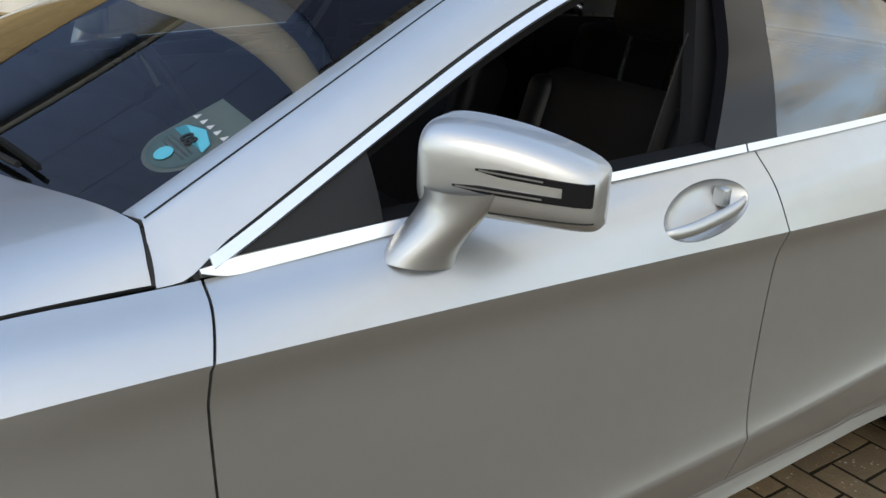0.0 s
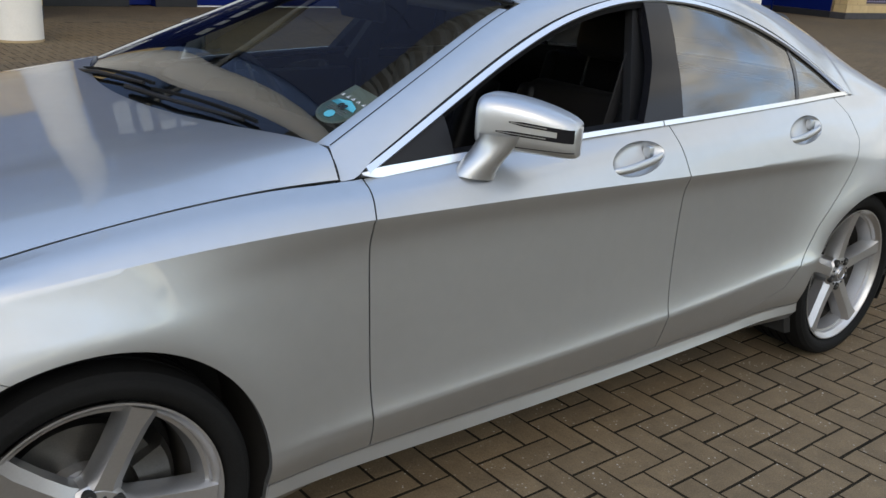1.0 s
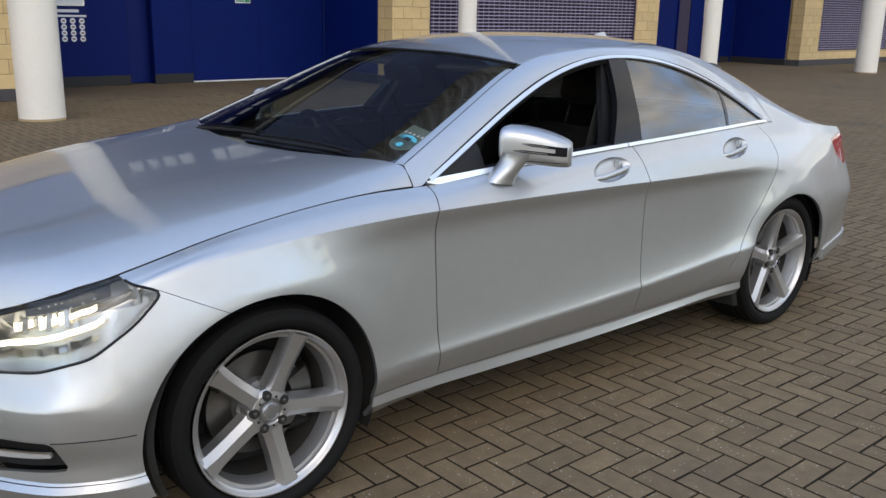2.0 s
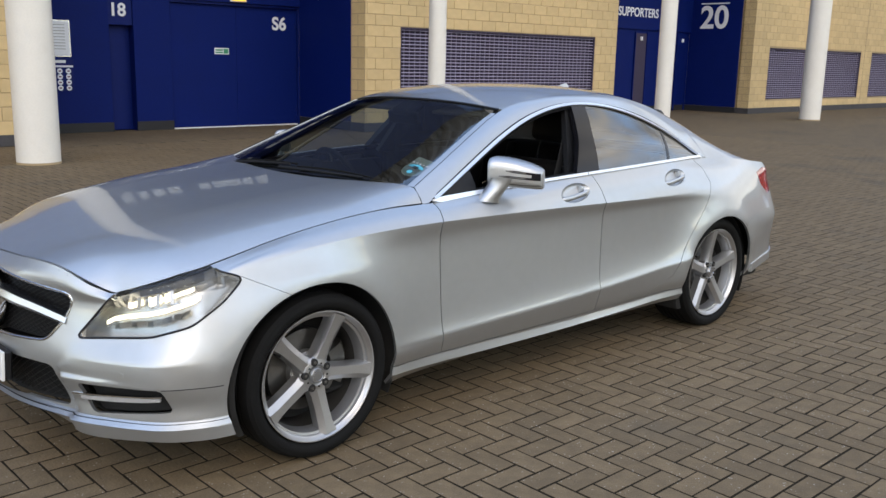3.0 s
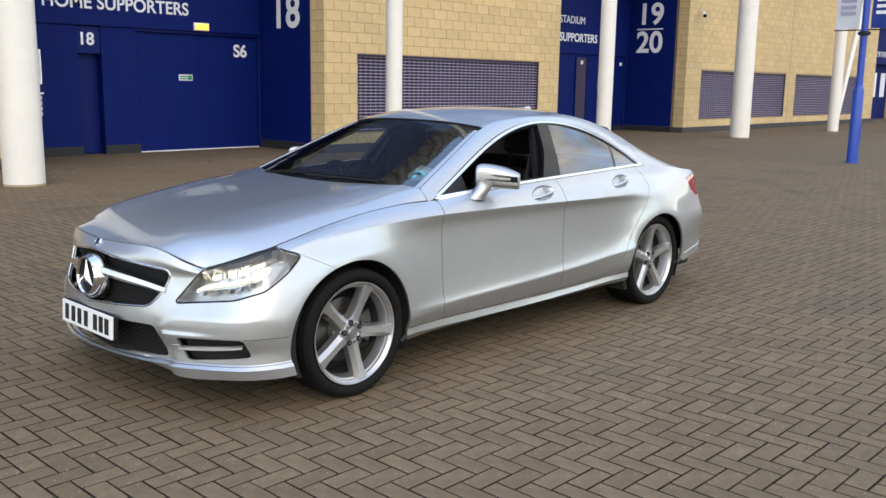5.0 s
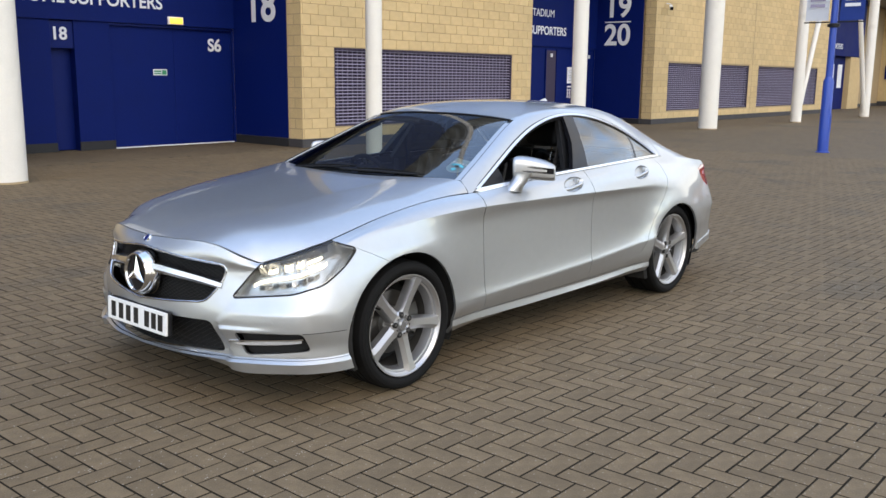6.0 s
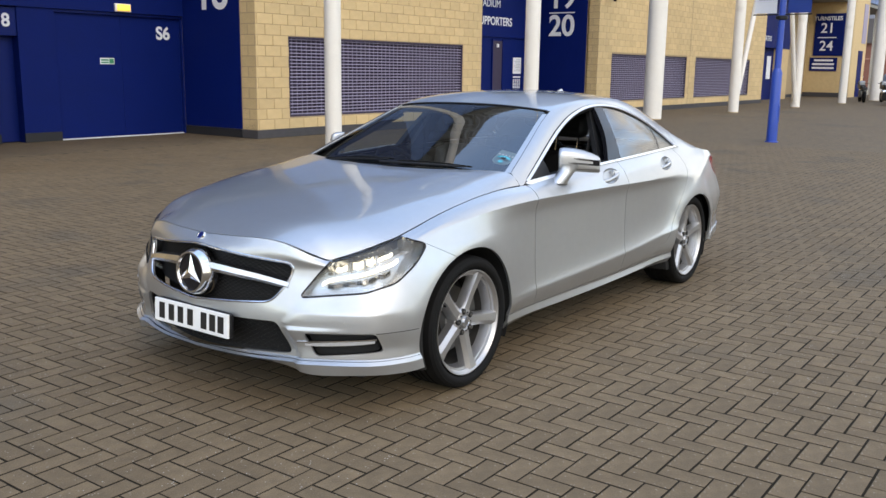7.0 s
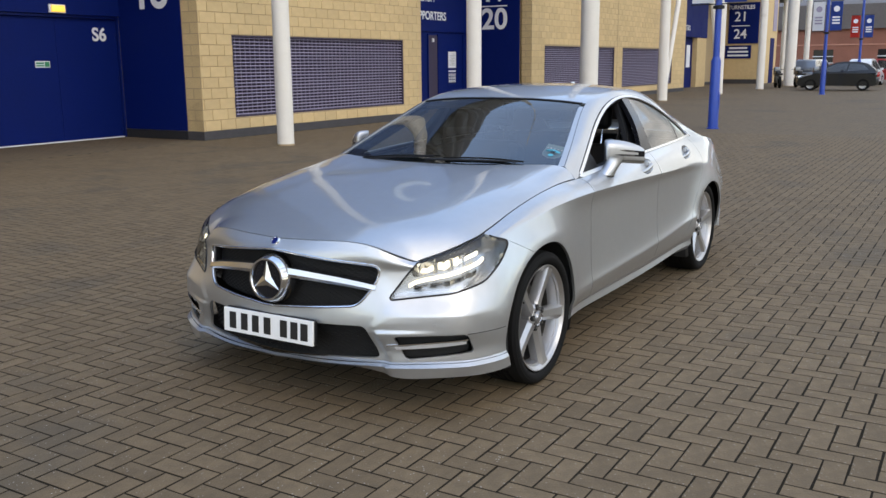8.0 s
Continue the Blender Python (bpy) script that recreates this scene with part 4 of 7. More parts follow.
def roof_point(x, v):
    """v 0 at the belt, 1 at the window arc, 2 at the rail, 3 at the middle of the roof."""
    belt_y = np.interp(-x, -TOPLINE[:, 0], TOPLINE[:, 1])
    belt_z = np.interp(-x, -TOPLINE[:, 0], TOPLINE[:, 2])
    ay, az = curve(ARC_Y, x), np.maximum(curve(ARC_Z, x), belt_z)
    ay = np.where(curve(ARC_Z, x) < belt_z + 0.002, belt_y, ay)
    ry, rz = curve(RAIL_Y, x), curve(RAIL_Z, x)
    mz = curve(MID_Z, x)
    q = np.clip(v, 0, 1)
    bow = 0.020 * np.sin(np.pi * q) * np.clip((az - belt_z) / 0.3, 0, 1)
    y, z = belt_y + (ay - belt_y) * q + bow, belt_z + (az - belt_z) * q
    q2 = np.clip(v - 1, 0, 1)
    y2, z2 = ay + (ry - ay) * q2, az + (rz - az) * q2 + (0.012 - 0.010 * np.clip((x - 0.5) / 0.3, 0, 1)) * np.sin(np.pi * q2)
    q3 = np.clip(v - 2, 0, 1)
    y3 = ry * (1 - q3)
    z3 = rz + (mz - rz) * (1 - (1 - q3) ** 2.4)
    return np.where(v <= 1, y, np.where(v <= 2, y2, y3)), np.where(v <= 1, z, np.where(v <= 2, z2, z3))


gx = np.linspace(1.08, -2.1, 220)
gv = np.concatenate([np.linspace(0, 1, 17), np.linspace(1, 2, 9)[1:], np.linspace(2, 3, 22)[1:]])
GX, GV = np.meshgrid(gx, gv)
GY, GZ = roof_point(GX, GV)
HV = np.stack([GX.ravel(), GY.ravel(), GZ.ravel(), GV.ravel()], 1)
ncol = len(gx)
HF = [(r * ncol + c, r * ncol + c + 1, (r + 1) * ncol + c + 1, (r + 1) * ncol + c) for r in range(len(gv) - 1) for c in range(ncol - 1)]
HOUSE = (HV, HF)
SCREEN_TOP = lambda V: 0.165 - 0.055 * (np.abs(V[:, 1]) / 0.57) ** 2
REAR_TOP = lambda V: -1.27 + 0.05 * (np.abs(V[:, 1]) / 0.55) ** 2
REAR_FOOT = -1.93
roof = cut(HOUSE, lambda V: V[:, 3] - 1.98, lambda V: SCREEN_TOP(V) - V[:, 0] - 0.004, lambda V: V[:, 0] - REAR_TOP(V) - 0.004)
part("roof", panel(roof, both=True), PAINT, car)
on_bonnet = lambda V: V[:, 2] - np.where(V[:, 0] > 0.84, bonnet_z(V[:, 0], V[:, 1]) - 0.02, 0)
windscreen = cut(HOUSE, lambda V: V[:, 3] - 2.045, lambda V: V[:, 0] - SCREEN_TOP(V) - 0.002, on_bonnet)
glass = part("windscreen", panel(windscreen, both=True, depth=0.005, inset=0.004), SCREEN, car)
glass.visible_shadow = False
rear_screen = cut(HOUSE, lambda V: V[:, 3] - 2.10, lambda V: REAR_TOP(V) - V[:, 0] - 0.002, lambda V: V[:, 0] - REAR_FOOT)
glass = part("rear_screen", panel(rear_screen, both=True, depth=0.005, inset=0.004), TINTED, car)
glass.visible_shadow = False
# pillars and rails round the side windows
WINDOW_END = -1.395
rails = cut(HOUSE, lambda V: 1.985 + 0.060 * (V[:, 0] > 0.16) + 0.115 * (V[:, 0] < -1.25) - V[:, 3], lambda V: np.where(V[:, 0] < WINDOW_END, 1.0, V[:, 3] - 1.12 + 0.10 * np.clip((V[:, 0] - 0.74) / 0.05, 0, 1) + 0.06 * np.clip((-V[:, 0] - 1.0) / 0.4, 0, 1)),
            lambda V: REAR_EDGE(V[:, 1]) - 0.0055 - V[:, 0])
for sg in (1, -1):
    part("roof_rail", panel(rails, sg), PAINT, car)
B_FRONT = line_xz([1.0, 1.167, 1.33], [-0.158, -0.272, -0.352])
B_REAR = line_xz([1.02, 1.186, 1.33], [-0.342, -0.395, -0.462])
DIVIDE = line_xz([1.03, 1.20], [-1.003, -1.095])
side_win = lambda a, b: cut(HOUSE, lambda V: 1.0 - V[:, 3], lambda V: a(V) - V[:, 0], lambda V: V[:, 0] - b(V))
front_of = lambda V: 0.80 + 0 * V[:, 0]
back_of = lambda V: WINDOW_END + 0 * V[:, 0]
QUARTERLIGHT = line_xz([0.9, 1.2], [0.52, 0.50])
for i, sg in enumerate((1, -1)):
    ob = part("rear_window", panel(side_win(lambda V: B_REAR(V) - 0.006, lambda V: DIVIDE(V) + 0.012), sg, depth=0.005, inset=0.006), TINTED, RDOOR[i], "tinted glass, shut")
    ob.visible_shadow = False
    ob = part("rear_quarter_window", panel(side_win(lambda V: DIVIDE(V) - 0.012, back_of), sg, depth=0.005, inset=0.006), TINTED, RDOOR[i])
    ob.visible_shadow = False
    part("window_divider", panel(side_win(lambda V: DIVIDE(V) + 0.012, lambda V: DIVIDE(V) - 0.012), sg, depth=0.02, inset=0.004), GLOSSBLACK, RDOOR[i])
    part("b_pillar", panel(side_win(lambda V: B_FRONT(V), lambda V: B_REAR(V)), sg, depth=0.03, inset=0.002), GLOSSBLACK, car)
    part("mirror_triangle", panel(side_win(front_of, QUARTERLIGHT), sg, depth=0.02, inset=0.006), BLACK, FDOOR[i])

# boot lid
lx, ly = np.meshgrid(np.linspace(-1.86, -2.5035, 40), np.linspace(0, 1, 26), indexing="ij")
edge_w = np.interp(-lx, -TOPLINE[220:, 0], TOPLINE[220:, 1])
edge_z = np.interp(-lx, -TOPLINE[220:, 0], TOPLINE[220:, 2])
mid_z = curve([(-2.6, 0.885), (-2.5, 0.898), (-2.3, 0.936), (-2.0, 0.984), (-1.8, 1.015)], lx)
LV = np.stack([lx.ravel(), (ly * edge_w).ravel(), (mid_z - (mid_z - edge_z) * ly**3.2).ravel(), lx.ravel()], 1)
LF = [(r * 26 + c, r * 26 + c + 1, r * 26 + c + 27, r * 26 + c + 26) for r in range(39) for c in range(25)]
part("boot_lid", panel((LV, LF), both=True, depth=0.03), PAINT, car)

# inner shell behind the shut lines, black in place of the shade there
inner = cut((np.concatenate([SV[:, :1], SV[:, 1:2], SV[:, 2:]], 1), SF), lambda V: V[:, 2] - 0.24, arch_free(0, 0.0), arch_free(1, 0.0), in_lamp, in_grille, in_intake, in_fog, off_cup(0), off_cup(1))
part("inner_shell", panel(inner, both=True, depth=0, inset=0.016), CAVITY, car)


# ---- wheels ----
RIM_FIT = 0.963
SPOKE = [(0.050, 0.042), (0.085, 0.033), (0.15, 0.031), (0.215, 0.034), (0.243, 0.037), (0.261, 0.042)]


def spoke(angle):
    """One broad spoke with a flat face and slanted flanks, from the hub to the rim."""
    bm = bmesh.new()
    rings = []
    for r, half in SPOKE:
        y = 0.088 + 0.022 * (max(r - 0.055, 0) / 0.2) ** 1.5
        flat = half * (0.42 if r < 0.24 else 0.5)
        rings.append([bm.verts.new((-r, y - 0.055, half * 1.05)), bm.verts.new((-r, y - 0.016, half)), bm.verts.new((-r, y, flat + 0.012)), bm.verts.new((-r, y + 0.001, -flat + 0.004)),
                      bm.verts.new((-r, y - 0.016, -half)), bm.verts.new((-r, y - 0.055, -half * 1.05))])
    for a, b in zip(rings, rings[1:]):
        for k in range(5):
            bm.faces.new((a[k], a[k + 1], b[k + 1], b[k]))
        bm.faces.new((a[5], a[0], b[0], b[5]))
    bmesh.ops.recalc_face_normals(bm, faces=bm.faces)
    bmesh.ops.rotate(bm, verts=bm.verts, cent=(0, 0, 0), matrix=Matrix.Rotation(radians(angle), 3, "Y"))
    return bm


def tyre():
    prof = [(0.250, -0.105), (0.262, -0.122), (0.290, -0.130), (0.315, -0.125), (0.327, -0.112), (0.332, -0.085)]
    grooves = []
    for y in (-0.055, -0.018, 0.018, 0.055):
        grooves += [(0.3325, y - 0.006), (0.326, y - 0.005), (0.326, y + 0.005), (0.3325, y + 0.006)]
    prof = prof + grooves + [(0.332, 0.085), (0.327, 0.112), (0.315, 0.125), (0.308, 0.1265), (0.304, 0.1285), (0.296, 0.129), (0.284, 0.126), (0.277, 0.121), (0.271, 0.112), (0.262, 0.100)]
    return lathe(prof, 96)


def wheel(x, sg, turn, label):
    base = part("wheel", lathe([(0.232, 0.040), (0.238, 0.070), (0.243, 0.088), (0.252, 0.090), (0.255, 0.101), (0.262, 0.106), (0.266, 0.114), (0.270, 0.118), (0.2745, 0.118),
                                (0.272, 0.108), (0.258, 0.09)], 96), RIM, car, label, at=pose(x, sg * 0.800, HUB_Z, 0, 0, 0 if sg > 0 else 180) @ Matrix.Diagonal((RIM_FIT, 1, RIM_FIT, 1)))
    rubber = tyre()
    bmesh.ops.scale(rubber, verts=rubber.verts, vec=(1 / RIM_FIT, 1, 1 / RIM_FIT))
    part("tyre", rubber, RUBBER, base)
    part("barrel", lathe([(0.253, -0.12), (0.262, -0.118), (0.262, -0.105), (0.238, -0.09), (0.232, 0.01), (0.2325, 0.039)], 96), BARRELSHADE, base)
    for k in range(5):
        part("spoke", spoke(turn + 72 * k), RIM, base, angle=24)
    part("hub", lathe([(0.0, 0.084), (0.038, 0.086), (0.045, 0.092), (0.064, 0.090), (0.075, 0.078), (0.078, 0.04), (0.06, 0.0)], 40), RIM, base)
    part("hub_cap", lathe([(0.0, 0.101), (0.018, 0.101), (0.030, 0.100), (0.034, 0.096), (0.036, 0.088)], 36), LAMPGREY, base, "dark grey hub cap with a plain badge")
    part("hub_ring", lathe([(0.0215, 0.1005), (0.0225, 0.1025), (0.0245, 0.1025), (0.0255, 0.1005)], 32), SATIN, base)
    for k in range(5):
        a = radians(turn + 36 + 72 * k)
        at = pose(-0.056 * math.cos(a), 0, 0.056 * math.sin(a))
        # black discs proud of the hub stand in for the shade of holes
        pocket = part("bolt_pocket", lathe([(0.0, 0.0955), (0.0140, 0.0955), (0.0160, 0.0935), (0.0160, 0.078)], 18), CAVITY, base, at=at)
        part("bolt", lathe([(0.0, 0.0985), (0.0050, 0.0985), (0.0065, 0.0970), (0.0070, 0.094)], 10), STEEL, pocket)
        a = radians(turn + 72 * k)
        part("spoke_recess", lathe([(0.0, 0.0915), (0.0035, 0.0915), (0.0045, 0.088)], 10), CAVITY, base, at=pose(-0.050 * math.cos(a), 0.0035, 0.050 * math.sin(a)))
    part("brake_disc", lathe([(0.08, 0.0), (0.172, 0.0), (0.172, -0.028), (0.08, -0.028)], 64, closed=True), STEEL, base)
    part("brake_bell", lathe([(0.0, 0.035), (0.085, 0.03), (0.088, -0.02)], 40), LAMPGREY, base)
    bm = bmesh.new()
    rings = []
    for a in np.linspace(radians(-28), radians(28), 9):
        c, s_ = math.cos(a), math.sin(a)
        rings.append([bm.verts.new((-r * c, y, r * s_)) for r, y in ((0.118, 0.028), (0.19, 0.028), (0.205, 0.01), (0.205, -0.05), (0.118, -0.05))])
    for a, b in zip(rings, rings[1:]):
        for k in range(5):
            bm.faces.new((a[k], a[(k + 1) % 5], b[(k + 1) % 5], b[k]))
    bm.faces.new(rings[0])
    bm.faces.new(rings[-1][::-1])
    bmesh.ops.recalc_face_normals(bm, faces=bm.faces)
    part("brake_caliper", bm, STEEL, base)
    part("valve", tube([(0.19, 0.075, 0.125), (0.178, 0.100, 0.118)], 0.005, 8), RUBBER, base)
    part("inner_drum", lathe([(0.0, -0.06), (0.227, -0.06), (0.227, -0.10), (0.0, -0.10)], 40), CAVITY, base)
    return base


wheel(AXLE, 1, 65, "five-spoke silver alloy wheel with a low-profile tyre")
wheel(-AXLE, 1, 88, "five-spoke silver alloy wheel with a low-profile tyre")
wheel(AXLE, -1, 30, "five-spoke silver alloy wheel with a low-profile tyre")
wheel(-AXLE, -1, 10, "five-spoke silver alloy wheel with a low-profile tyre")

# wheel housings and underside
for ax, az, r in ARCHES:
    for sg in (1, -1):
        bm = bmesh.new()
        rows = []
        for a in np.linspace(radians(-25), radians(205), 40):
            rows.append([bm.verts.new((ax + (r + d) * math.cos(a), sg * y, az + (r + d) * math.sin(a))) for y, d in ((0.915, 0.004), (0.90, 0.02), (0.62, 0.03), (0.58, -0.25))])
        for a, b in zip(rows, rows[1:]):
            for k in range(3):
                bm.faces.new((a[k], a[k + 1], b[k + 1], b[k]))
        part("wheel_housing", bm, CAVITY, car)
part("underbody", box(-2.2, 2.1, -0.80, 0.80, 0.19, 0.24, 0.02), CAVITY, car)

# ---- nose ----
NOSE = [p for p in SHEET.reshape(-1, 3) if p[0] > 1.85]
NOSE = np.array(NOSE)


def nose_x(y, z):
    d = (NOSE[:, 1] - abs(y)) ** 2 + (NOSE[:, 2] - z) ** 2
    i = np.argsort(d)[:4]
    w = 1 / (d[i] + 1e-6)
    return float((NOSE[i, 0] * w).sum() / w.sum())


def ring_on_nose(outline, radius, out=0.0, steps=8):
    pts = [(nose_x(y, z) + out, y, z) for y, z in outline]
    return tube(pts + pts[:1], radius, steps, cap=False)


def dense(outline, n=120):
    """An outline resampled at even steps."""
    p = np.array(outline + outline[:1])
    d = np.concatenate([[0], np.cumsum(np.hypot(*np.diff(p, axis=0).T))])
    q = np.linspace(0, d[-1], n, endpoint=False)
    return list(zip(np.interp(q, d, p[:, 0]).tolist(), np.interp(q, d, p[:, 1]).tolist()))


def mesh_grid(outline, pitch, deep, bar):
    """Diamond mesh of thin bars filling an outline, set back into the nose."""
    bm = bmesh.new()
    ys = [p[0] for p in outline]
    zs = [p[1] for p in outline]
    y0, y1, z0, z1 = min(ys), max(ys), min(zs), max(zs)
    for slope in (0.55, -0.55):
        c = z0 - abs(slope) * (y1 - y0)
        while c < z1 + abs(slope) * (y1 - y0):
            run = []
            for y in np.linspace(y0, y1, 90):
                z = c + slope * (y - (y0 if slope > 0 else y1))
                ok = poly_dist(outline, np.array([y]), np.array([z]))[0] < -0.002
                if ok:
                    run.append((nose_x(y, z) - deep, y, z))
                elif len(run) > 1:
                    tube(run[::4] + run[-1:], bar, 4, bm, cap=False)
                    run = []
                else:
                    run = []
            if len(run) > 1:
                tube(run[::4] + run[-1:], bar, 4, bm, cap=False)
            c += pitch
    return bm


def backing(outline, deep):
    test = lambda V: np.where(V[:, 0] > 1.9, -poly_dist(outline, V[:, 1], V[:, 2]) + 0.012, -1)
    V, F = cut(SIDE, test)
    V = V.copy()
    V[:, 0] -= deep
    return panel((V, F), both=True, depth=0)


grille = part("grille", backing(GRILLE, 0.075), CAVITY, car, "black diamond-mesh grille with one silver bar")
part("grille_mesh", mesh_grid(dense(GRILLE, 60), 0.017, 0.055, 0.0017), BLACK, grille)
part("grille_surround", ring_on_nose(dense(GRILLE), 0.0065, -0.003), SATIN, grille, "thin silver surround")
for sg in (1, -1):
    bm = bmesh.new()
    rings = []
    for y in np.linspace(0.075, 0.49, 16):
        z = 0.640 - 0.055 * (y / 0.5) ** 2 + 0.004
        x = nose_x(y, z)
        h = 0.038 - 0.012 * (y / 0.5)
        rings.append([bm.verts.new((x + dx, sg * y, z + dz)) for dx, dz in ((-0.045, h), (-0.004, h * 0.9), (0.004, h * 0.2), (-0.006, -h * 0.3), (-0.04, -h * 0.5))])
    for a, b in zip(rings, rings[1:]):
        for k in range(4):
            bm.faces.new((a[k], a[k + 1], b[k + 1], b[k]))
    bmesh.ops.recalc_face_normals(bm, faces=bm.faces)
    part("grille_bar", bm, SATIN, grille, "satin silver bar")
# round badge: dish, ring and a plain three-armed figure
bx_ = nose_x(0, 0.615) + 0.004
face = pose(bx_, 0, 0.617, 0, -4, 0)
badge = part("badge", lathe([(0.0, 0.0), (0.086, 0.0), (0.09, -0.03)], 48, "x"), GLOSSBLACK, grille, "round badge, silver on black", at=face)
part("badge_ring", lathe([(0.084, 0.002), (0.088, 0.012), (0.096, 0.012), (0.112, -0.02), (0.114, -0.06)], 56, "x"), CHROME, badge)
for k in range(3):
    a = radians(90 + 120 * k)
    c, s_ = math.cos(a), math.sin(a)
    bm = bmesh.new()
    tip, l, r, mid = (0.084, 0.0), (0.014, 0.024), (0.014, -0.024), (0.02, 0.0)
    spin = lambda p: (p[0] * c - p[1] * s_, p[0] * s_ + p[1] * c)
    vs = [bm.verts.new((x, *spin(p))) for x, p in ((0.006, tip), (0.003, l), (0.003, r), (0.016, (0.0, 0.0)))]
    for f in ((0, 1, 3), (0, 3, 2), (1, 0, 2)):
        bm.faces.new([vs[i] for i in f])
    bmesh.ops.recalc_face_normals(bm, faces=bm.faces)
    part("badge_arm", bm, CHROME, badge, angle=10)

intake = part("lower_intake", backing(INTAKE, 0.07), CAVITY, car, "black mesh lower air intake")
part("intake_mesh", mesh_grid(dense(INTAKE, 60), 0.021, 0.045, 0.0022), BLACK, intake)
foot_, head_ = skin(0, 0.768), skin(0, 0.796)
slope_ = (head_ - foot_).normalized()
emblem_at = Matrix.Translation((foot_ + head_) / 2) @ Vector((slope_.z, 0, -slope_.x)).to_track_quat("Z", "Y").to_matrix().to_4x4()
emblem = part("bonnet_emblem", lathe([(0.0, 0.0035), (0.015, 0.003), (0.0155, 0.0)], 28, "z"), BLUEDARK, car, "small round blue bonnet emblem", at=emblem_at)
part("emblem_rim", lathe([(0.015, 0.002), (0.0165, 0.005), (0.021, 0.0045), (0.0235, -0.004)], 28, "z"), CHROME, emblem)

# number plate with bars in place of its characters
plate = part("number_plate", box(-0.006, 0.006, -0.262, 0.262, -0.056, 0.056, 0.002), PLATEWHITE, car, "white number plate with black bars, on a black carrier", at=pose(2.392, 0.0, 0.402, 0, -3, 0))
part("plate_carrier", box(-0.035, -0.007, -0.262, 0.262, -0.058, 0.058, 0.008), BLACK, plate)
for y in (-0.205, -0.135, -0.068, 0.002, 0.098, 0.158, 0.215):
    part("plate_bar", box(0.0062, 0.0078, y - 0.020, y + 0.020, -0.038, 0.040), PLATEBLACK, plate)

# head lamps
in_lamp_test = lambda V: -in_lamp(V) - 0.003
for sg in (1, -1):
    lamp = part("head_lamp", panel(cut(SIDE, in_lamp_test), sg, depth=0.02, inset=0.001), LAMPGLASS, car, "lit head lamp with clear cover")
    lamp.visible_shadow = False
    part("lamp_bowl", panel(cut(SIDE, lambda V: -in_lamp(V) + 0.004), sg, depth=-0.082, inset=0.085), LAMPBOWL, lamp)
    pts = [skin(s_, z, 0.0015, sg) for s_, z in dense(LAMP, 140) if z < float(np.interp(s_, GIRTH, TOPLINE[:, 2])) - 0.004]
    k0 = max(range(len(pts)), key=lambda i: (pts[i] - pts[i - 1]).length)
    part("lamp_seal", tube(pts[k0:] + pts[:k0], 0.0042, 6), GLOSSBLACK, lamp)
    s0, s1 = girth_at(2.18, 0.60), girth_at(1.86, 0.86)

    def at(q, f, d):
        s_ = s0 + (s1 - s0) * q
        zs = [z for z in np.linspace(0.54, 0.90, 73) if poly_dist(LAMP, np.array([s_]), np.array([z]))[0] < 0]
        lo, hi = min(zs), min(max(zs), float(np.interp(s_, GIRTH, TOPLINE[:, 2])) - 0.006)
        return skin(s_, lo + (hi - lo) * f, -d, sg)

    # lit guide along the lower third, and the pair of projectors above it
    part("light_guide", strip([at(q, 0.40, 0.036) for q in np.linspace(0.05, 0.90, 16)], Vector((0, 0, 0.015)), 0.012), LAMPLIT, lamp, "bright daytime light band")
    part("light_guide", strip([at(q, 0.64, 0.045) for q in np.linspace(0.40, 0.86, 10)], Vector((0, 0, 0.014)), 0.012), LAMPLIT, lamp, "bright side light band")
    for q, tall in ((0.16, 0.020), (0.34, 0.030), (0.53, 0.030)):
        part("light_block", strip([at(q + d_, 0.63, 0.046 + 0.6 * abs(d_ - 0.06)) for d_ in (0.0, 0.03, 0.06, 0.09, 0.12)], Vector((0, 0, tall)), 0.010), LAMPLIT, lamp)
        part("light_divider", strip([at(q + 0.14, 0.52, 0.040), at(q + 0.14, 0.78, 0.040)], Vector((0.006, 0.010, 0)), 0.012), LAMPGREY, lamp)
    for k in range(5):
        q = 0.10 + 0.145 * k
        part("reflector_cell", strip([at(q, 0.19, 0.050), at(q + 0.06, 0.19, 0.038), at(q + 0.125, 0.19, 0.050)], Vector((0, 0, 0.022)), 0.006), REFLECTOR, lamp)
    part("eyebrow", strip([at(q, 0.86, 0.040) for q in np.linspace(0.30, 0.97, 12)], [Vector((0, 0, 0.020 + 0.026 * q)) for q in np.linspace(0, 1, 12)], 0.006), LAMPSMOKE, lamp, "smoked upper panel")
    for i in range(14):
        p = at(0.40 + 0.075 * (i % 7), 0.90 if i < 7 else 0.80, 0.034)
        part("led_cell", box(-0.004, 0.004, -0.004, 0.004, -0.003, 0.003, 0.001), REFLECTOR, lamp, at=Matrix.Translation(p))

    # fog recess with its light bar
    fog = part("fog_recess", panel(cut(SIDE, lambda V: -in_fog(V) + 0.006), sg, depth=0, inset=0.055), CAVITY, car, "black bumper recess with a light bar")
    fa, fb = girth_at(2.235, 0.56), girth_at(2.045, 0.848)
    part("light_bar", strip([skin(fa + (fb - fa) * q, 0.343 + 0.022 * q, -0.004, sg) for q in np.linspace(0.06, 0.95, 14)], [Vector((0, 0, 0.010 + 0.008 * math.sin(q * math.pi))) for q in np.linspace(0.06, 0.95, 14)], 0.014), LEDCLEAR, fog, "clear light bar in a silver trim")
    part("bar_trim", strip([skin(fa + (fb - fa) * q, 0.357 + 0.020 * q, -0.002, sg) for q in np.linspace(-0.04, 0.97, 14)], Vector((0, 0, 0.005)), 0.014), CHROME, fog)
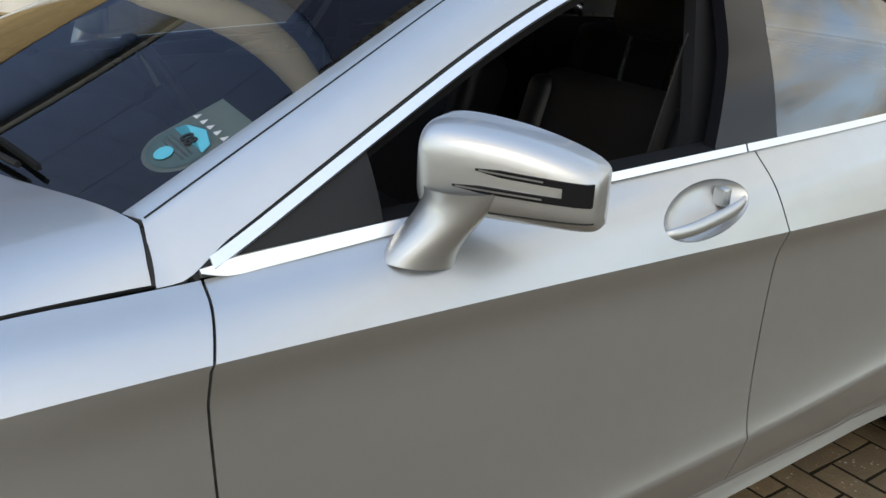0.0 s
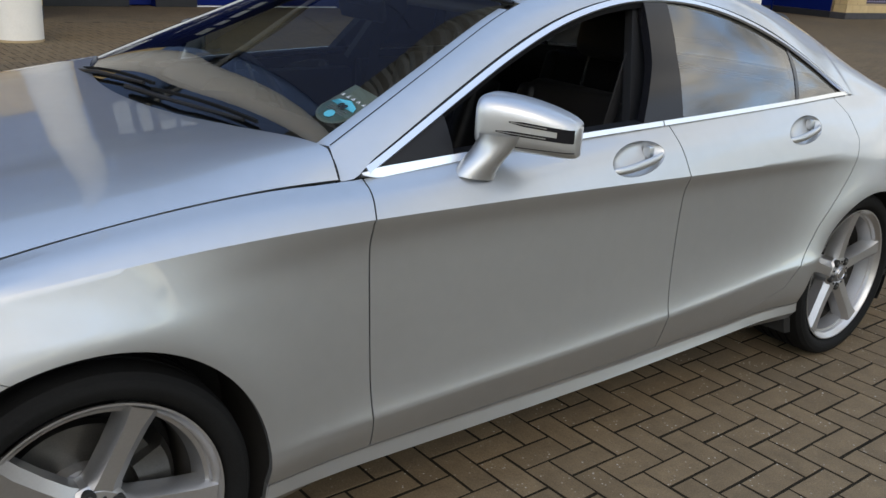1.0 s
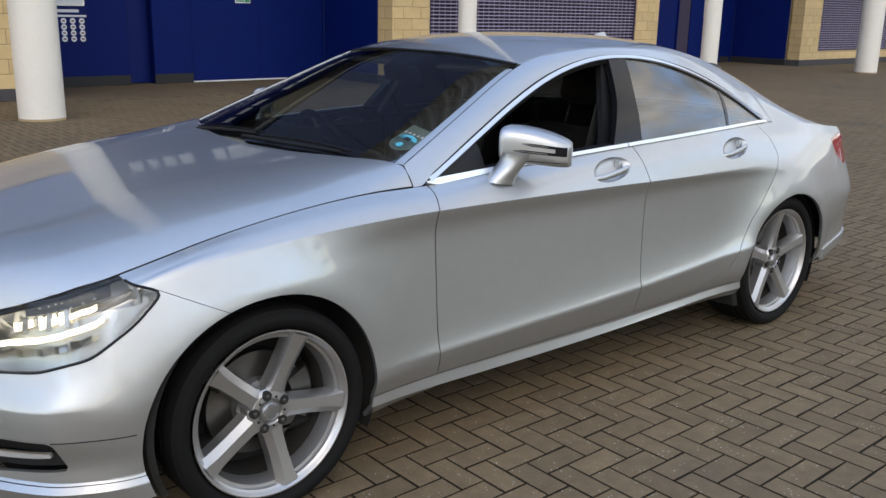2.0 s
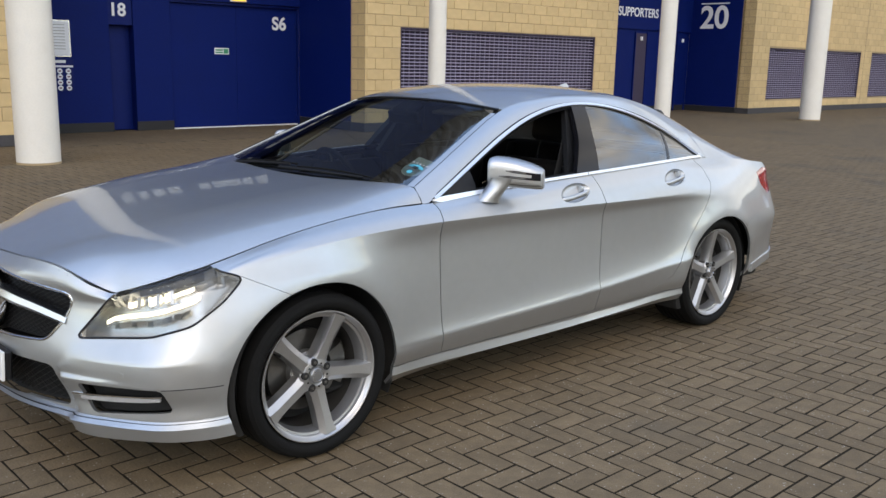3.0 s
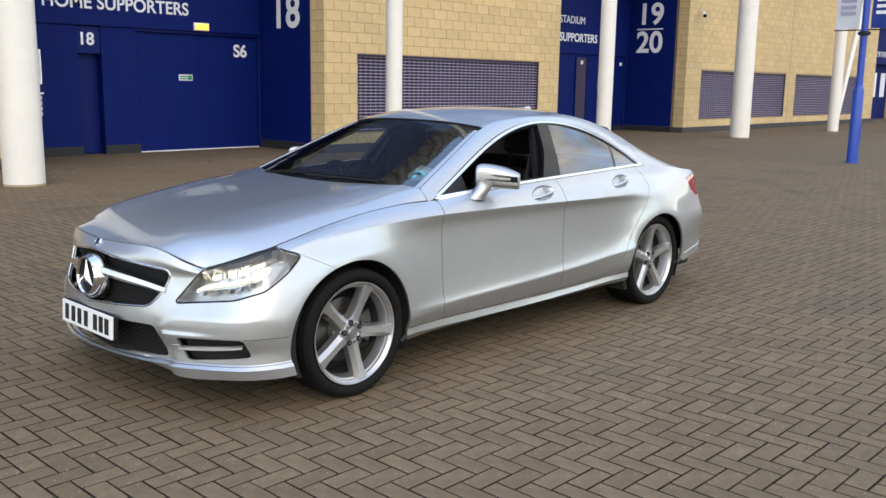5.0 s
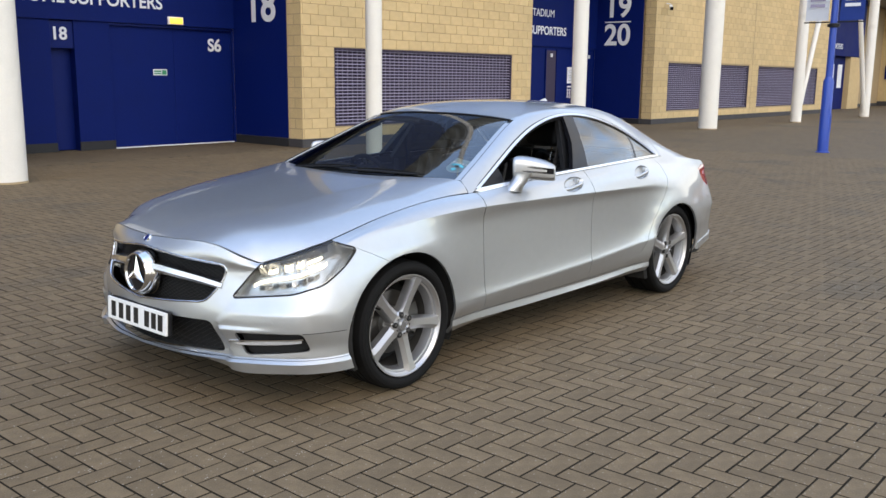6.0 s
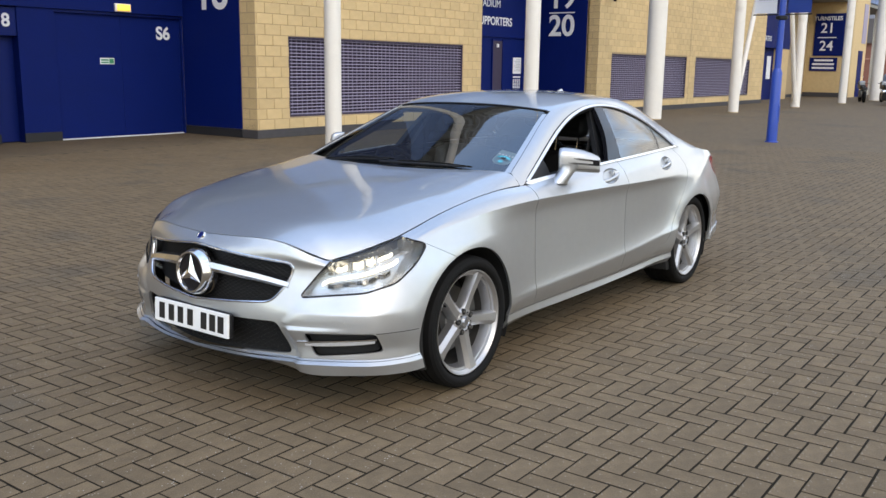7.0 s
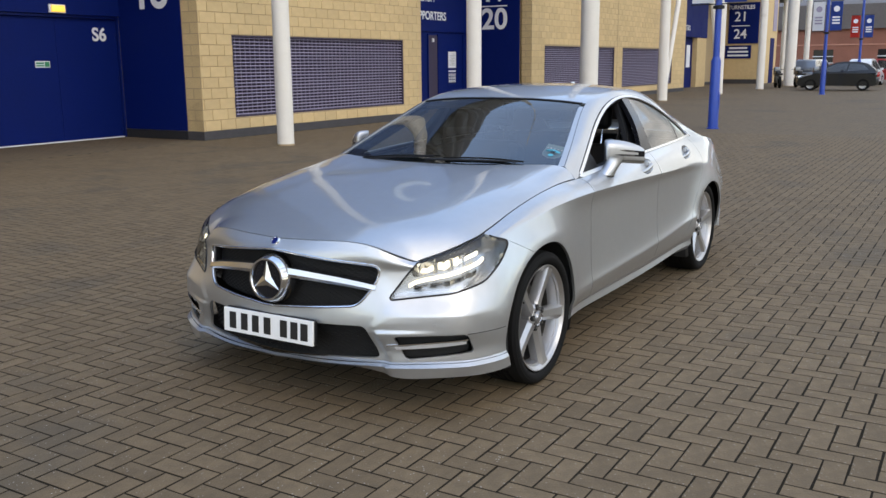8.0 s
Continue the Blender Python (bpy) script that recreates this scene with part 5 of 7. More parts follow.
    part("recess_mesh", strip([skin(fa + (fb - fa) * q, 0.388, -0.03, sg) for q in np.linspace(0.05, 0.95, 8)], Vector((0, 0, 0.004)), 0.01), BLACK, fog)
    # bumper seam and parking sensors
    ga, gb = girth_at(2.06, 0.84), girth_at(1.86, 0.93)
    part("bumper_seam", strip([skin(ga + (gb - ga) * q, 0.402 - 0.002 * q, 0.0003, sg) for q in np.linspace(0, 1, 8)], Vector((0, 0, 0.0028)), 0.002), CAVITY, car)
    for y, z in ((0.74, 0.447),):
        x = float(np.interp(y, [p[1] for p in PLAN[:110]], [p[0] for p in PLAN[:110]]))
        p = skin(girth_at(x, y), z, 0.0006, sg)
        way = (skin(girth_at(x, y), z, 0.1, sg) - p).normalized()
        part("parking_sensor", lathe([(0.0, 0.0006), (0.0085, 0.0004), (0.0095, -0.004)], 24, "z"), PAINT, car, at=Matrix.Translation(p) @ way.to_track_quat("Z", "Y").to_matrix().to_4x4())
    # tail lamp
    part("tail_lamp", panel(cut(SIDE, lambda V: -in_tail(V) - 0.002), sg, depth=0.02, inset=0.0), TAILRED, car, "red tail lamp")
    part("rear_fin", strip([skin(girth_x(-1.86) + 0.08 * i, 0.30 + 0.004 * i, 0.004, sg) for i in range(9)], Vector((0, 0, 0.05)), 0.02), PAINT, car)

# ---- brightwork and mirrors ----
for i, sg in enumerate((1, -1)):
    xs = np.linspace(0.765, -0.236, 40)
    belt = [(x, sg * (float(np.interp(-x, -TOPLINE[:, 0], TOPLINE[:, 1])) - 0.002), float(np.interp(-x, -TOPLINE[:, 0], TOPLINE[:, 2])) + 0.008) for x in np.linspace(0.782, -0.238, 60)]
    part("belt_trim", strip(belt, [Vector((0, -0.006 * sg, (0.013 + 0.010 * max(0.0, (x - 0.3) / 0.45)) * min(1.0, 0.15 + (0.782 - x) / 0.05))) for x, _, _ in belt], 0.009), TRIM, FDOOR[i], "bright belt trim")
    belt = [(x, sg * (float(np.interp(-x, -TOPLINE[:, 0], TOPLINE[:, 1])) - 0.002), float(np.interp(-x, -TOPLINE[:, 0], TOPLINE[:, 2])) + 0.008) for x in np.linspace(-0.243, -1.40, 40)]
    part("belt_trim", strip(belt, Vector((0, -0.006 * sg, 0.013)), 0.009), TRIM, RDOOR[i], "bright belt trim")
    arc = []
    for x in np.linspace(0.765, -1.40, 110):
        y, z = roof_point(np.array([x]), np.array([1.0]))
        arc.append((x, sg * (float(y[0]) + 0.001), float(z[0])))
    part("window_trim", strip(arc, Vector((0, -0.014 * sg, 0.012)), 0.008), TRIM, car, "bright trim along the window arc")
    # black bar added under the gap beside the trim, in place of its shade
    gap_line = []
    for x in np.linspace(0.79, -1.38, 90):
        y, z = roof_point(np.array([x]), np.array([1.10 - 0.09 * min(max((x - 0.74) / 0.05, 0), 1)]))
        gap_line.append((x, sg * (float(y[0]) - 0.004), float(z[0]) - 0.0075))
    part("door_gap_seal", tube(gap_line, 0.007, 6), CAVITY, car)
    seal = [(x, y - sg * 0.006, z - 0.016) for x, y, z in arc if x < 0.74]
    part("window_seal", strip(seal, Vector((0, 0.006 * sg, 0.020)), 0.010), BLACK, car)
    inner = [(x, y - sg * 0.03, z + 0.008) for x, y, z in [(x, sg * float(np.interp(-x, -TOPLINE[:, 0], TOPLINE[:, 1])), float(np.interp(-x, -TOPLINE[:, 0], TOPLINE[:, 2]))) for x in np.linspace(0.60, -0.26, 20)]]
    part("door_sill_felt", strip(inner, Vector((0, 0.05, 0.0)), 0.014), BLACK, FDOOR[i])

    # handles
    for door, (hx, hz) in ((FDOOR[i], HANDLES[0]), (RDOOR[i], HANDLES[1])):
        s0 = girth_x(hx)
        cup = bmesh.new()
        rings = []
        for r in (1.03, 1.0, 0.97, 0.92, 0.84, 0.74, 0.6, 0.45, 0.3, 0.15):
            ring = []
            for k in np.linspace(0, 2 * math.pi, 56, endpoint=False):
                du, dz = CUP_A * r * math.cos(k), CUP_B * r * math.sin(k)
                deep = -0.001 - (0.004 if r > 1.01 else 0) - 0.030 * (1 - min(r, 1.0) ** 3.2)
                ring.append(cup.verts.new(skin(s0 + du, hz + 0.10 * du + dz, deep, sg)))
            rings.append(ring)
        for a, b in zip(rings, rings[1:]):
            for k in range(56):
                cup.faces.new((a[k], a[(k + 1) % 56], b[(k + 1) % 56], b[k]))
        cup.faces.new(rings[-1])
        bmesh.ops.recalc_face_normals(cup, faces=cup.faces)
        part("handle_cup", cup, PAINT, door, angle=60)
        bar = bmesh.new()
        rings = []
        for q in np.linspace(-1, 1, 25):
            u = CUP_A * 0.97 * q
            c = skin(s0 + u, hz - 0.012 + 0.10 * u + 0.003 * q, -0.008 + 0.018 * (1 - abs(q) ** 3), sg)
            tall, thick = 0.0075 + 0.0055 * (1 - q * q) ** 0.5, 0.005 + 0.004 * (1 - q * q) ** 0.5
            rings.append([bar.verts.new((c.x, c.y + sg * thick * math.sin(k), c.z + tall * math.cos(k))) for k in np.linspace(0, 2 * math.pi, 16, endpoint=False)])
        for a, b in zip(rings, rings[1:]):
            for k in range(16):
                bar.faces.new((a[k], a[(k + 1) % 16], b[(k + 1) % 16], b[k]))
        bar.faces.new(rings[0])
        bar.faces.new(rings[-1])
        bmesh.ops.recalc_face_normals(bar, faces=bar.faces)
        part("handle", bar, PAINT, door, "silver pull handle", angle=60)
        p = skin(s0 + 0.062, hz + 0.012, -0.014, sg)
        part("lock_cover", box(-0.011, 0.011, -0.014, 0.012, -0.018, 0.016, 0.005, seg=2), PAINT, door, at=Matrix.Translation(p))


def mirror_head(a, t):
    """A place on the mirror's shell: a from its root 0 to its tip 1; t round the section, 0 at the back top, over the front, 1 at the back foot."""
    end = (1 - abs(2 * a - 1) ** 7) ** (1 / 7) if 0 < a < 1 else 0.0
    high = 1.128 - 0.004 * a - 0.052 * a**2.2
    low = 0.996 - 0.016 * a
    top, foot = (high + low) / 2 + (high - low) / 2 * (0.35 + 0.65 * end), (high + low) / 2 - (high - low) / 2 * (0.55 + 0.45 * end)
    deep = (0.084 - 0.026 * a**2) * end
    back = 0.036 * end
    cx, cy = 0.440 - 0.165 * a, 0.832 + 0.180 * a
    ang = math.pi * t
    c, s_ = math.cos(ang), math.sin(ang)
    up = math.copysign(abs(c) ** 0.54, c)
    out = abs(s_) ** 0.48
    mid, half = (top + foot) / 2, (top - foot) / 2
    d = deep * out - back * (1 - out)
    return Vector((cx + 0.72 * d, cy + 0.69 * d * 0.55, mid + half * up))


def door_mirror(sg, door):
    bm = bmesh.new()
    nt = 30
    grid = [[bm.verts.new((lambda p: (p.x, sg * p.y, p.z))(mirror_head(a, t))) for t in np.linspace(0, 1, nt)] for a in (0.5 - 0.5 * np.cos(np.linspace(0, math.pi, 40)))]
    for a, b in zip(grid, grid[1:]):
        for k in range(nt - 1):
            bm.faces.new((a[k], a[k + 1], b[k + 1], b[k]))
        bm.faces.new((a[nt - 1], a[0], b[0], b[nt - 1]))
    bm.faces.new(grid[0])
    bm.faces.new(grid[-1][::-1])
    bmesh.ops.recalc_face_normals(bm, faces=bm.faces)
    th = part("door_mirror", bm, PAINT, door, "silver door mirror with two slim indicator strips", angle=50)

    def on_front(a, z, out):
        """Meets the shell's front at height z."""
        run = [mirror_head(a, t) for t in np.linspace(0.88, 0.12, 90)]
        x, y = (float(np.interp(z, [p.z for p in run], [p[k] for p in run])) for k in (0, 1))
        return Vector((x + out * 0.72, sg * (y + out * 0.5), z))

    # seam between cap and base
    part("seam", tube([on_front(a, 1.014 - 0.012 * a, 0.0002) for a in np.linspace(0.03, 0.985, 30)], 0.0014, 6), CAVITY, th)
    for z0, z1, a0 in ((1.070, 1.052, 0.36), (1.046, 1.030, 0.24)):
        pts = [on_front(a, z0 + (z1 - z0) * (a - a0) / (1 - a0), 0.0012) for a in np.linspace(a0, 0.97, 20)]
        part("indicator_strip", strip(pts, [Vector((0, 0, 0.0025 + 0.0075 * min(1, i / 4))) for i in range(20)], 0.003), GLOSSBLACK, th)
        pts = [on_front(a, z0 + (z1 - z0) * (a - a0) / (1 - a0), 0.003) for a in np.linspace(a0 + 0.02, 0.72, 14)]
        part("indicator_lens", strip(pts, Vector((0, 0, 0.0022)), 0.002), LAMPGREY, th)
    pts = [on_front(a, 1.043, 0.0014) for a in np.linspace(0.82, 0.975, 8)]
    part("indicator_end", strip(pts, [Vector((0, 0, 0.022 + 0.010 * min(1, i / 3))) for i in range(8)], 0.003), GLOSSBLACK, th)
    # foot
    bm = bmesh.new()
    rings = []
    for q in np.linspace(0, 1, 14).tolist():
        sweep = q * q * (3 - 2 * q)
        c = Vector((0.482 - 0.046 * sweep, 0.868 + 0.012 * q + 0.020 * sweep, 0.926 + 0.112 * q))
        w, d = 0.060 - 0.012 * math.sin(q * math.pi) - 0.010 * q, 0.040 + 0.006 * q
        rings.append([bm.verts.new((c.x + w * math.cos(k), sg * (c.y + d * math.sin(k) - 0.014 * math.cos(k) * q), c.z + 0.010 * math.cos(k) * (1 - q))) for k in np.linspace(0, 2 * math.pi, 24, endpoint=False)])
    for a, b in zip(rings, rings[1:]):
        for k in range(24):
            bm.faces.new((a[k], a[(k + 1) % 24], b[(k + 1) % 24], b[k]))
    bmesh.ops.recalc_face_normals(bm, faces=bm.faces)
    part("mirror_foot", bm, PAINT, th)
    gl = bmesh.new()
    vs = [gl.verts.new((p.x - 0.004, sg * p.y, p.z)) for p in [mirror_head(a, 0.0) - Vector((0, 0, 0.012)) for a in np.linspace(0.1, 0.9, 8)] + [mirror_head(a, 1.0) + Vector((0, 0, 0.012)) for a in np.linspace(0.9, 0.1, 8)]]
    gl.faces.new(vs)
    part("mirror_glass", gl, CHROME, th)


door_mirror(1, FDOOR[0])
door_mirror(-1, FDOOR[1])

# ---- roof fin, wipers, screen papers ----
bm = bmesh.new()
rings = []
for q in np.linspace(0, 1, 9):
    h, w = 0.046 * q**0.8 * (1 if q < 0.85 else 1 - (q - 0.85) * 2.2), 0.008 + 0.016 * q
    x = -0.99 - 0.115 * q
    z = float(curve(MID_Z, np.array([x]))[0]) - 0.004
    rings.append([bm.verts.new((x, y, zz)) for y, zz in ((-w, z), (-w * 0.55, z + h * 0.5), (0, z + h + 0.003), (w * 0.55, z + h * 0.5), (w, z))])
for a, b in zip(rings, rings[1:]):
    for k in range(4):
        bm.faces.new((a[k], a[k + 1], b[k + 1], b[k]))
bm.faces.new(rings[-1])
bmesh.ops.recalc_face_normals(bm, faces=bm.faces)
part("roof_aerial", bm, PAINT, car, "silver shark-fin roof aerial")


def on_screen(x, y, out=0.0):
    """A place on the windscreen, pushed out along its slope."""
    ry, rz, mz = float(curve(RAIL_Y, x)), float(curve(RAIL_Z, x)), float(curve(MID_Z, x))
    z = rz + (mz - rz) * (1 - (abs(y) / ry) ** 2.4)
    return Vector((x + 0.37 * out, y, z + 0.93 * out))


for pts in ([(0.985, -0.60), (0.985, -0.30), (0.965, 0.02)], [(1.0, -0.02), (0.975, 0.25), (0.915, 0.52)]):
    arm = [on_screen(x, y, 0.012) for x, y in pts]
    w = part("wiper", tube([arm[0], arm[1], arm[2]], [0.008, 0.006, 0.005], 8), BLACK, car, "black windscreen wiper")
    part("wiper_blade", strip([on_screen(pts[0][0] + (pts[2][0] - pts[0][0]) * q - 0.015, pts[0][1] + (pts[2][1] - pts[0][1]) * q, 0.008) for q in np.linspace(0.2, 1.05, 10)], Vector((0, 0, 0.008)), 0.008), RUBBER, w)
bm = bmesh.new()
rows = []
for y in np.linspace(-0.74, 0.74, 40):
    xr = float(REAR_EDGE(y))
    z0 = float(bonnet_z(np.array([xr]), np.array([y]))[0])
    rows.append([bm.verts.new((xr + 0.02, y, z0 - 0.016)), bm.verts.new((xr - 0.09, y, z0 - 0.022)), bm.verts.new((xr - 0.16, y, z0 - 0.02))])
for a, b in zip(rows, rows[1:]):
    for k in range(2):
        bm.faces.new((a[k], a[k + 1], b[k + 1], b[k]))
part("scuttle_tray", bm, BLACK, car)
# black band round the windscreen
for sg in (1, -1):
    pts = []
    for x in np.linspace(0.824, 0.13, 26):
        ry, rz = float(curve(RAIL_Y, x)), float(curve(RAIL_Z, x))
        pts.append((x, sg * ry, rz - 0.0003))
    part("screen_seal", tube(pts, 0.0016, 6), BLACK, car)
pts = [(float(SCREEN_TOP(np.array([[0, y, 0, 0]]))[0]), y, on_screen(float(SCREEN_TOP(np.array([[0, y, 0, 0]]))[0]), y).z - 0.001) for y in np.linspace(-0.56, 0.56, 30)]
part("screen_header", strip(pts, Vector((0.012, 0, -0.004)), 0.006), BLACK, car)


def screen_patch(outline, cx, cy, turn, deep):
    """A thin sheet on the inside of the windscreen from an outline in its own plane."""
    bm = bmesh.new()
    c, s_ = math.cos(radians(turn)), math.sin(radians(turn))
    vs = []
    for u, v in outline:
        u, v = 1.22 * u, 1.22 * v
        du, dv = u * c - v * s_, u * s_ + v * c
        vs.append(bm.verts.new(on_screen(cx - 0.92 * dv, cy + du, -deep)))
    bm.faces.new(vs)
    bmesh.ops.solidify(bm, geom=bm.faces[:], thickness=0.0008)
    return bm


TAX = (0.735, 0.640)
ringo = lambda r, n=28: [(r * math.cos(2 * math.pi * k / n), r * math.sin(2 * math.pi * k / n)) for k in range(n)]
holder = [(-0.045, 0.0)] + [(0.046 * math.cos(a), 0.046 * math.sin(a)) for a in np.linspace(math.pi, 2 * math.pi, 14)] + [(0.046, 0.085), (-0.046, 0.085)]
permit = part("permit_holder", screen_patch(holder, *TAX, 4, 0.006), PAPER, car, "pale tax disc in a clear windscreen holder")
part("tax_disc", screen_patch(ringo(0.040), *TAX, 4, 0.0045), DISCBLUE, permit)
part("tax_disc_band", screen_patch([(-0.036, 0.012), (0.036, 0.012), (0.030, 0.026), (0.0, 0.037), (-0.030, 0.026)], *TAX, 4, 0.0035), DISCTEAL, permit)
origin = on_screen(TAX[0] - 0.014, TAX[1], -0.0022)
across = (on_screen(TAX[0] - 0.014, TAX[1] + 0.01, -0.0022) - origin).normalized()
upward = (on_screen(TAX[0] - 0.024, TAX[1], -0.0022) - origin).normalized()
facing = across.cross(upward).normalized()
lettering("disc_print", "08", 0.020, Matrix.Translation(origin) @ Matrix((across, facing.cross(across), facing)).transposed().to_4x4() @ Matrix.Diagonal((1, 1, 0.2, 1)), PLATEBLACK, permit, bold=0.0006)
for v in (-0.004, -0.010, 0.002):
    part("disc_line", screen_patch([(-0.026, v), (0.028, v), (0.028, v + 0.0022), (-0.026, v + 0.0022)], *TAX, 4, 0.0032), LAMPGREY, permit)
part("disc_spot", screen_patch([(x * 0.3, y * 0.3 - 0.02) for x, y in ringo(0.04)], *TAX, 4, 0.0025), DISCTEAL, permit)
for k in range(5):
    part("holder_tooth", screen_patch([(-0.040 + 0.017 * k, 0.040), (-0.030 + 0.017 * k, 0.040), (-0.034 + 0.017 * k, 0.050)], *TAX, 4, 0.0035), SIGNWHITE, permit)

# ---- inside the car ----
lining = cut(HOUSE, lambda V: V[:, 3] - 1.2, lambda V: SCREEN_TOP(V) - V[:, 0] - 0.02, lambda V: V[:, 0] + 1.35)
part("headlining", panel(lining, both=True, depth=0, inset=0.028), LINING, car)
part("cabin_floor", box(-1.6, 0.9, -0.78, 0.78, 0.24, 0.29, 0.02), CAVITY, car)
for i, sg in enumerate((1, -1)):
    part("door_card", box(-0.24, 0.74, -0.03, 0.03, 0.30, 0.935, 0.02, seg=2), LEATHER, FDOOR[i], at=pose(0, sg * 0.79, 0))
    part("door_card", box(-1.15, -0.27, -0.03, 0.03, 0.30, 0.97, 0.02, seg=2), LEATHER, RDOOR[i], at=pose(0, sg * 0.78, 0))
dash = prism(rounded([(0.95, 0.70), (0.96, 0.955), (0.72, 0.975), (0.55, 0.955), (0.50, 0.90), (0.52, 0.76), (0.62, 0.60), (0.9, 0.55)], 0.05), -0.74, 0.74)
dashboard = part("dashboard", dash, DASH, car, "dark padded dashboard")
part("binnacle", prism(rounded([(0.72, 0.95), (0.66, 1.01), (0.52, 1.005), (0.50, 0.93)], 0.03), -0.53, -0.21), DASH, dashboard)
part("parcel_shelf", box(-1.95, -1.35, -0.62, 0.62, 0.90, 0.93, 0.01), DASH, car)
part("bulkhead", box(-1.55, -1.50, -0.74, 0.74, 0.28, 0.95), CAVITY, car)
# steering wheel on the right
hub = pose(0.40, -0.37, 0.885, 0, -66, 0)
steer = part("steering_wheel", tube([(0.182 * math.cos(a), 0.182 * math.sin(a), 0) for a in np.linspace(0, 2 * math.pi, 49)], 0.016, 10, cap=False), LEATHER, car, "black three-spoke steering wheel", at=hub)
part("wheel_boss", lathe([(0.0, 0.030), (0.045, 0.026), (0.062, 0.008), (0.064, -0.03)], 28, "z"), LEATHER, steer)
for a in (90, 0, 180):
    c, s_ = math.cos(radians(a)), math.sin(radians(a))
    part("wheel_spoke", strip([(0.05 * c, 0.05 * s_, 0.0), (0.178 * c, 0.178 * s_, 0.0)], Vector((-0.03 * s_, 0.03 * c, 0)), 0.012), SATIN if a != 90 else LEATHER, steer)
part("steering_column", tube([hub @ Vector((0, 0, -0.02)), hub @ Vector((0, 0, -0.30))], 0.035, 12), DASH, car)


def puffed(x0, x1, y0, y1, z0, z1, bev):
    return box(x0, x1, y0, y1, z0, z1, bev, seg=4)


def seat(x, y, with_posts=True, name="front_seat"):
    th = part(name, puffed(-0.27, 0.27, -0.25, 0.25, -0.10, 0.06, 0.05), LEATHER, car, "black leather seat", at=pose(x, y, 0.50))
    back = part("backrest", puffed(-0.07, 0.07, -0.245, 0.245, 0.0, 0.54, 0.05), LEATHER, th, at=pose(-0.27, 0, 0.0, 0, -17, 0))
    for sg in (1, -1):
        part("bolster", puffed(-0.09, 0.06, -0.045, 0.045, 0.05, 0.52, 0.035), LEATHER, th, at=pose(-0.24, sg * 0.22, 0.0, 0, -17, 0))
    part("head_restraint", puffed(-0.05, 0.05, -0.135, 0.135, 0.0, 0.17, 0.045), LEATHER, th, at=pose(-0.50, 0, 0.610, 0, -10, 0))
    if with_posts:
        for sg in (1, -1):
            part("headrest_post", tube([(-0.470, sg * 0.080, 0.50), (-0.500, sg * 0.080, 0.62)], 0.007, 8), CHROME, th)
    return th


seat(-0.03, 0.37)
seat(-0.03, -0.37)
seat(-0.90, 0.36, False, "rear_seat")
seat(-0.90, -0.36, False, "rear_seat")
part("centre_console", puffed(-0.45, 0.55, -0.10, 0.10, 0.29, 0.62, 0.03), DASH, car)
part("rear_view_mirror", puffed(-0.015, 0.015, -0.12, 0.12, -0.035, 0.035, 0.014), DASH, car, at=pose(0.24, 0.0, 1.245, 0, 12, 0))
part("sensor_housing", puffed(-0.06, 0.06, -0.06, 0.06, -0.02, 0.02, 0.015), DASH, car, at=pose(0.22, 0.0, 1.295, 0, 24, 0))
for sg in (1, -1):
    part("sun_visor", puffed(-0.075, 0.075, -0.19, 0.19, -0.008, 0.008, 0.007), LINING, car, at=pose(0.10, sg * 0.33, 1.292, 0, 12, 0))
    part("seat_belt", strip([(-0.30, sg * 0.66, 1.18), (-0.24, sg * 0.64, 0.9), (-0.12, sg * 0.60, 0.55)], Vector((0.045, 0, 0.0)), 0.003), BELTCLOTH, car)
    part("inner_pillar", strip([(-0.26, sg * 0.76, 0.98), (-0.40, sg * 0.60, 1.31)], Vector((0.13, 0, 0.0)), 0.03), DASH, car)
    part("inner_screen_pillar", strip([on_screen(x, sg * (float(curve(RAIL_Y, x)) - 0.03), -0.055) for x in np.linspace(0.80, 0.16, 14)], Vector((0.0, 0.05, 0.0)), 0.02), DASH, car)


# ---- turnstile recess next to the door ----
def upright_x(x, y, z):
    """Pose for lettering on a wall that faces +y: it reads towards -x."""
    return Matrix.Translation((x, y, z)) @ Matrix(((-1, 0, 0), (0, 0, 1), (0, 1, 0))).to_4x4()


def upright_y(x, y, z):
    """Pose for lettering on a wall that faces +x: it reads towards +y."""
    return Matrix.Translation((x, y, z)) @ Matrix(((0, 0, 1), (1, 0, 0), (0, 1, 0))).to_4x4()


def pier(x0, x1, y, kick):
    th = root("turnstile_pier", (x0 + x1) / 2, y, 0, "blue painted pier between the turnstiles with a black kick board", "pier", "piers in the recess")
    w = (x1 - x0) / 2
    part("post", box(-w, w, -0.30, 0.0, 0.0, 2.62, 0.004), BLUE, th)
    if kick:
        part("kick_plate", box(-w - 0.004, w + 0.004, -0.02, 0.016, 0.0, 0.185, 0.004), KICK, th)
    return th


pier(-4.06, -2.06, BACK_Y, True)
pier(-5.33, -4.55, BACK_Y, True)
door = root("steel_door", -6.88, BACK_Y - 0.08, 0, "wide blue steel exit door, shut, with a pale threshold", "door")
part("leaf", box(-1.53, 0.0, -0.05, 0.0, 0.03, 2.56, 0.004), BLUE, door)
part("leaf", box(0.004, 1.53, -0.05, 0.0, 0.03, 2.56, 0.004), BLUE, door)
part("head_frame", box(-1.56, 1.56, -0.06, 0.075, 2.56, 2.615, 0.004), BLUEDARK, door)
part("side_frame", box(-1.575, -1.535, -0.06, 0.06, 0.0, 2.56, 0.004), BLUEDARK, door)
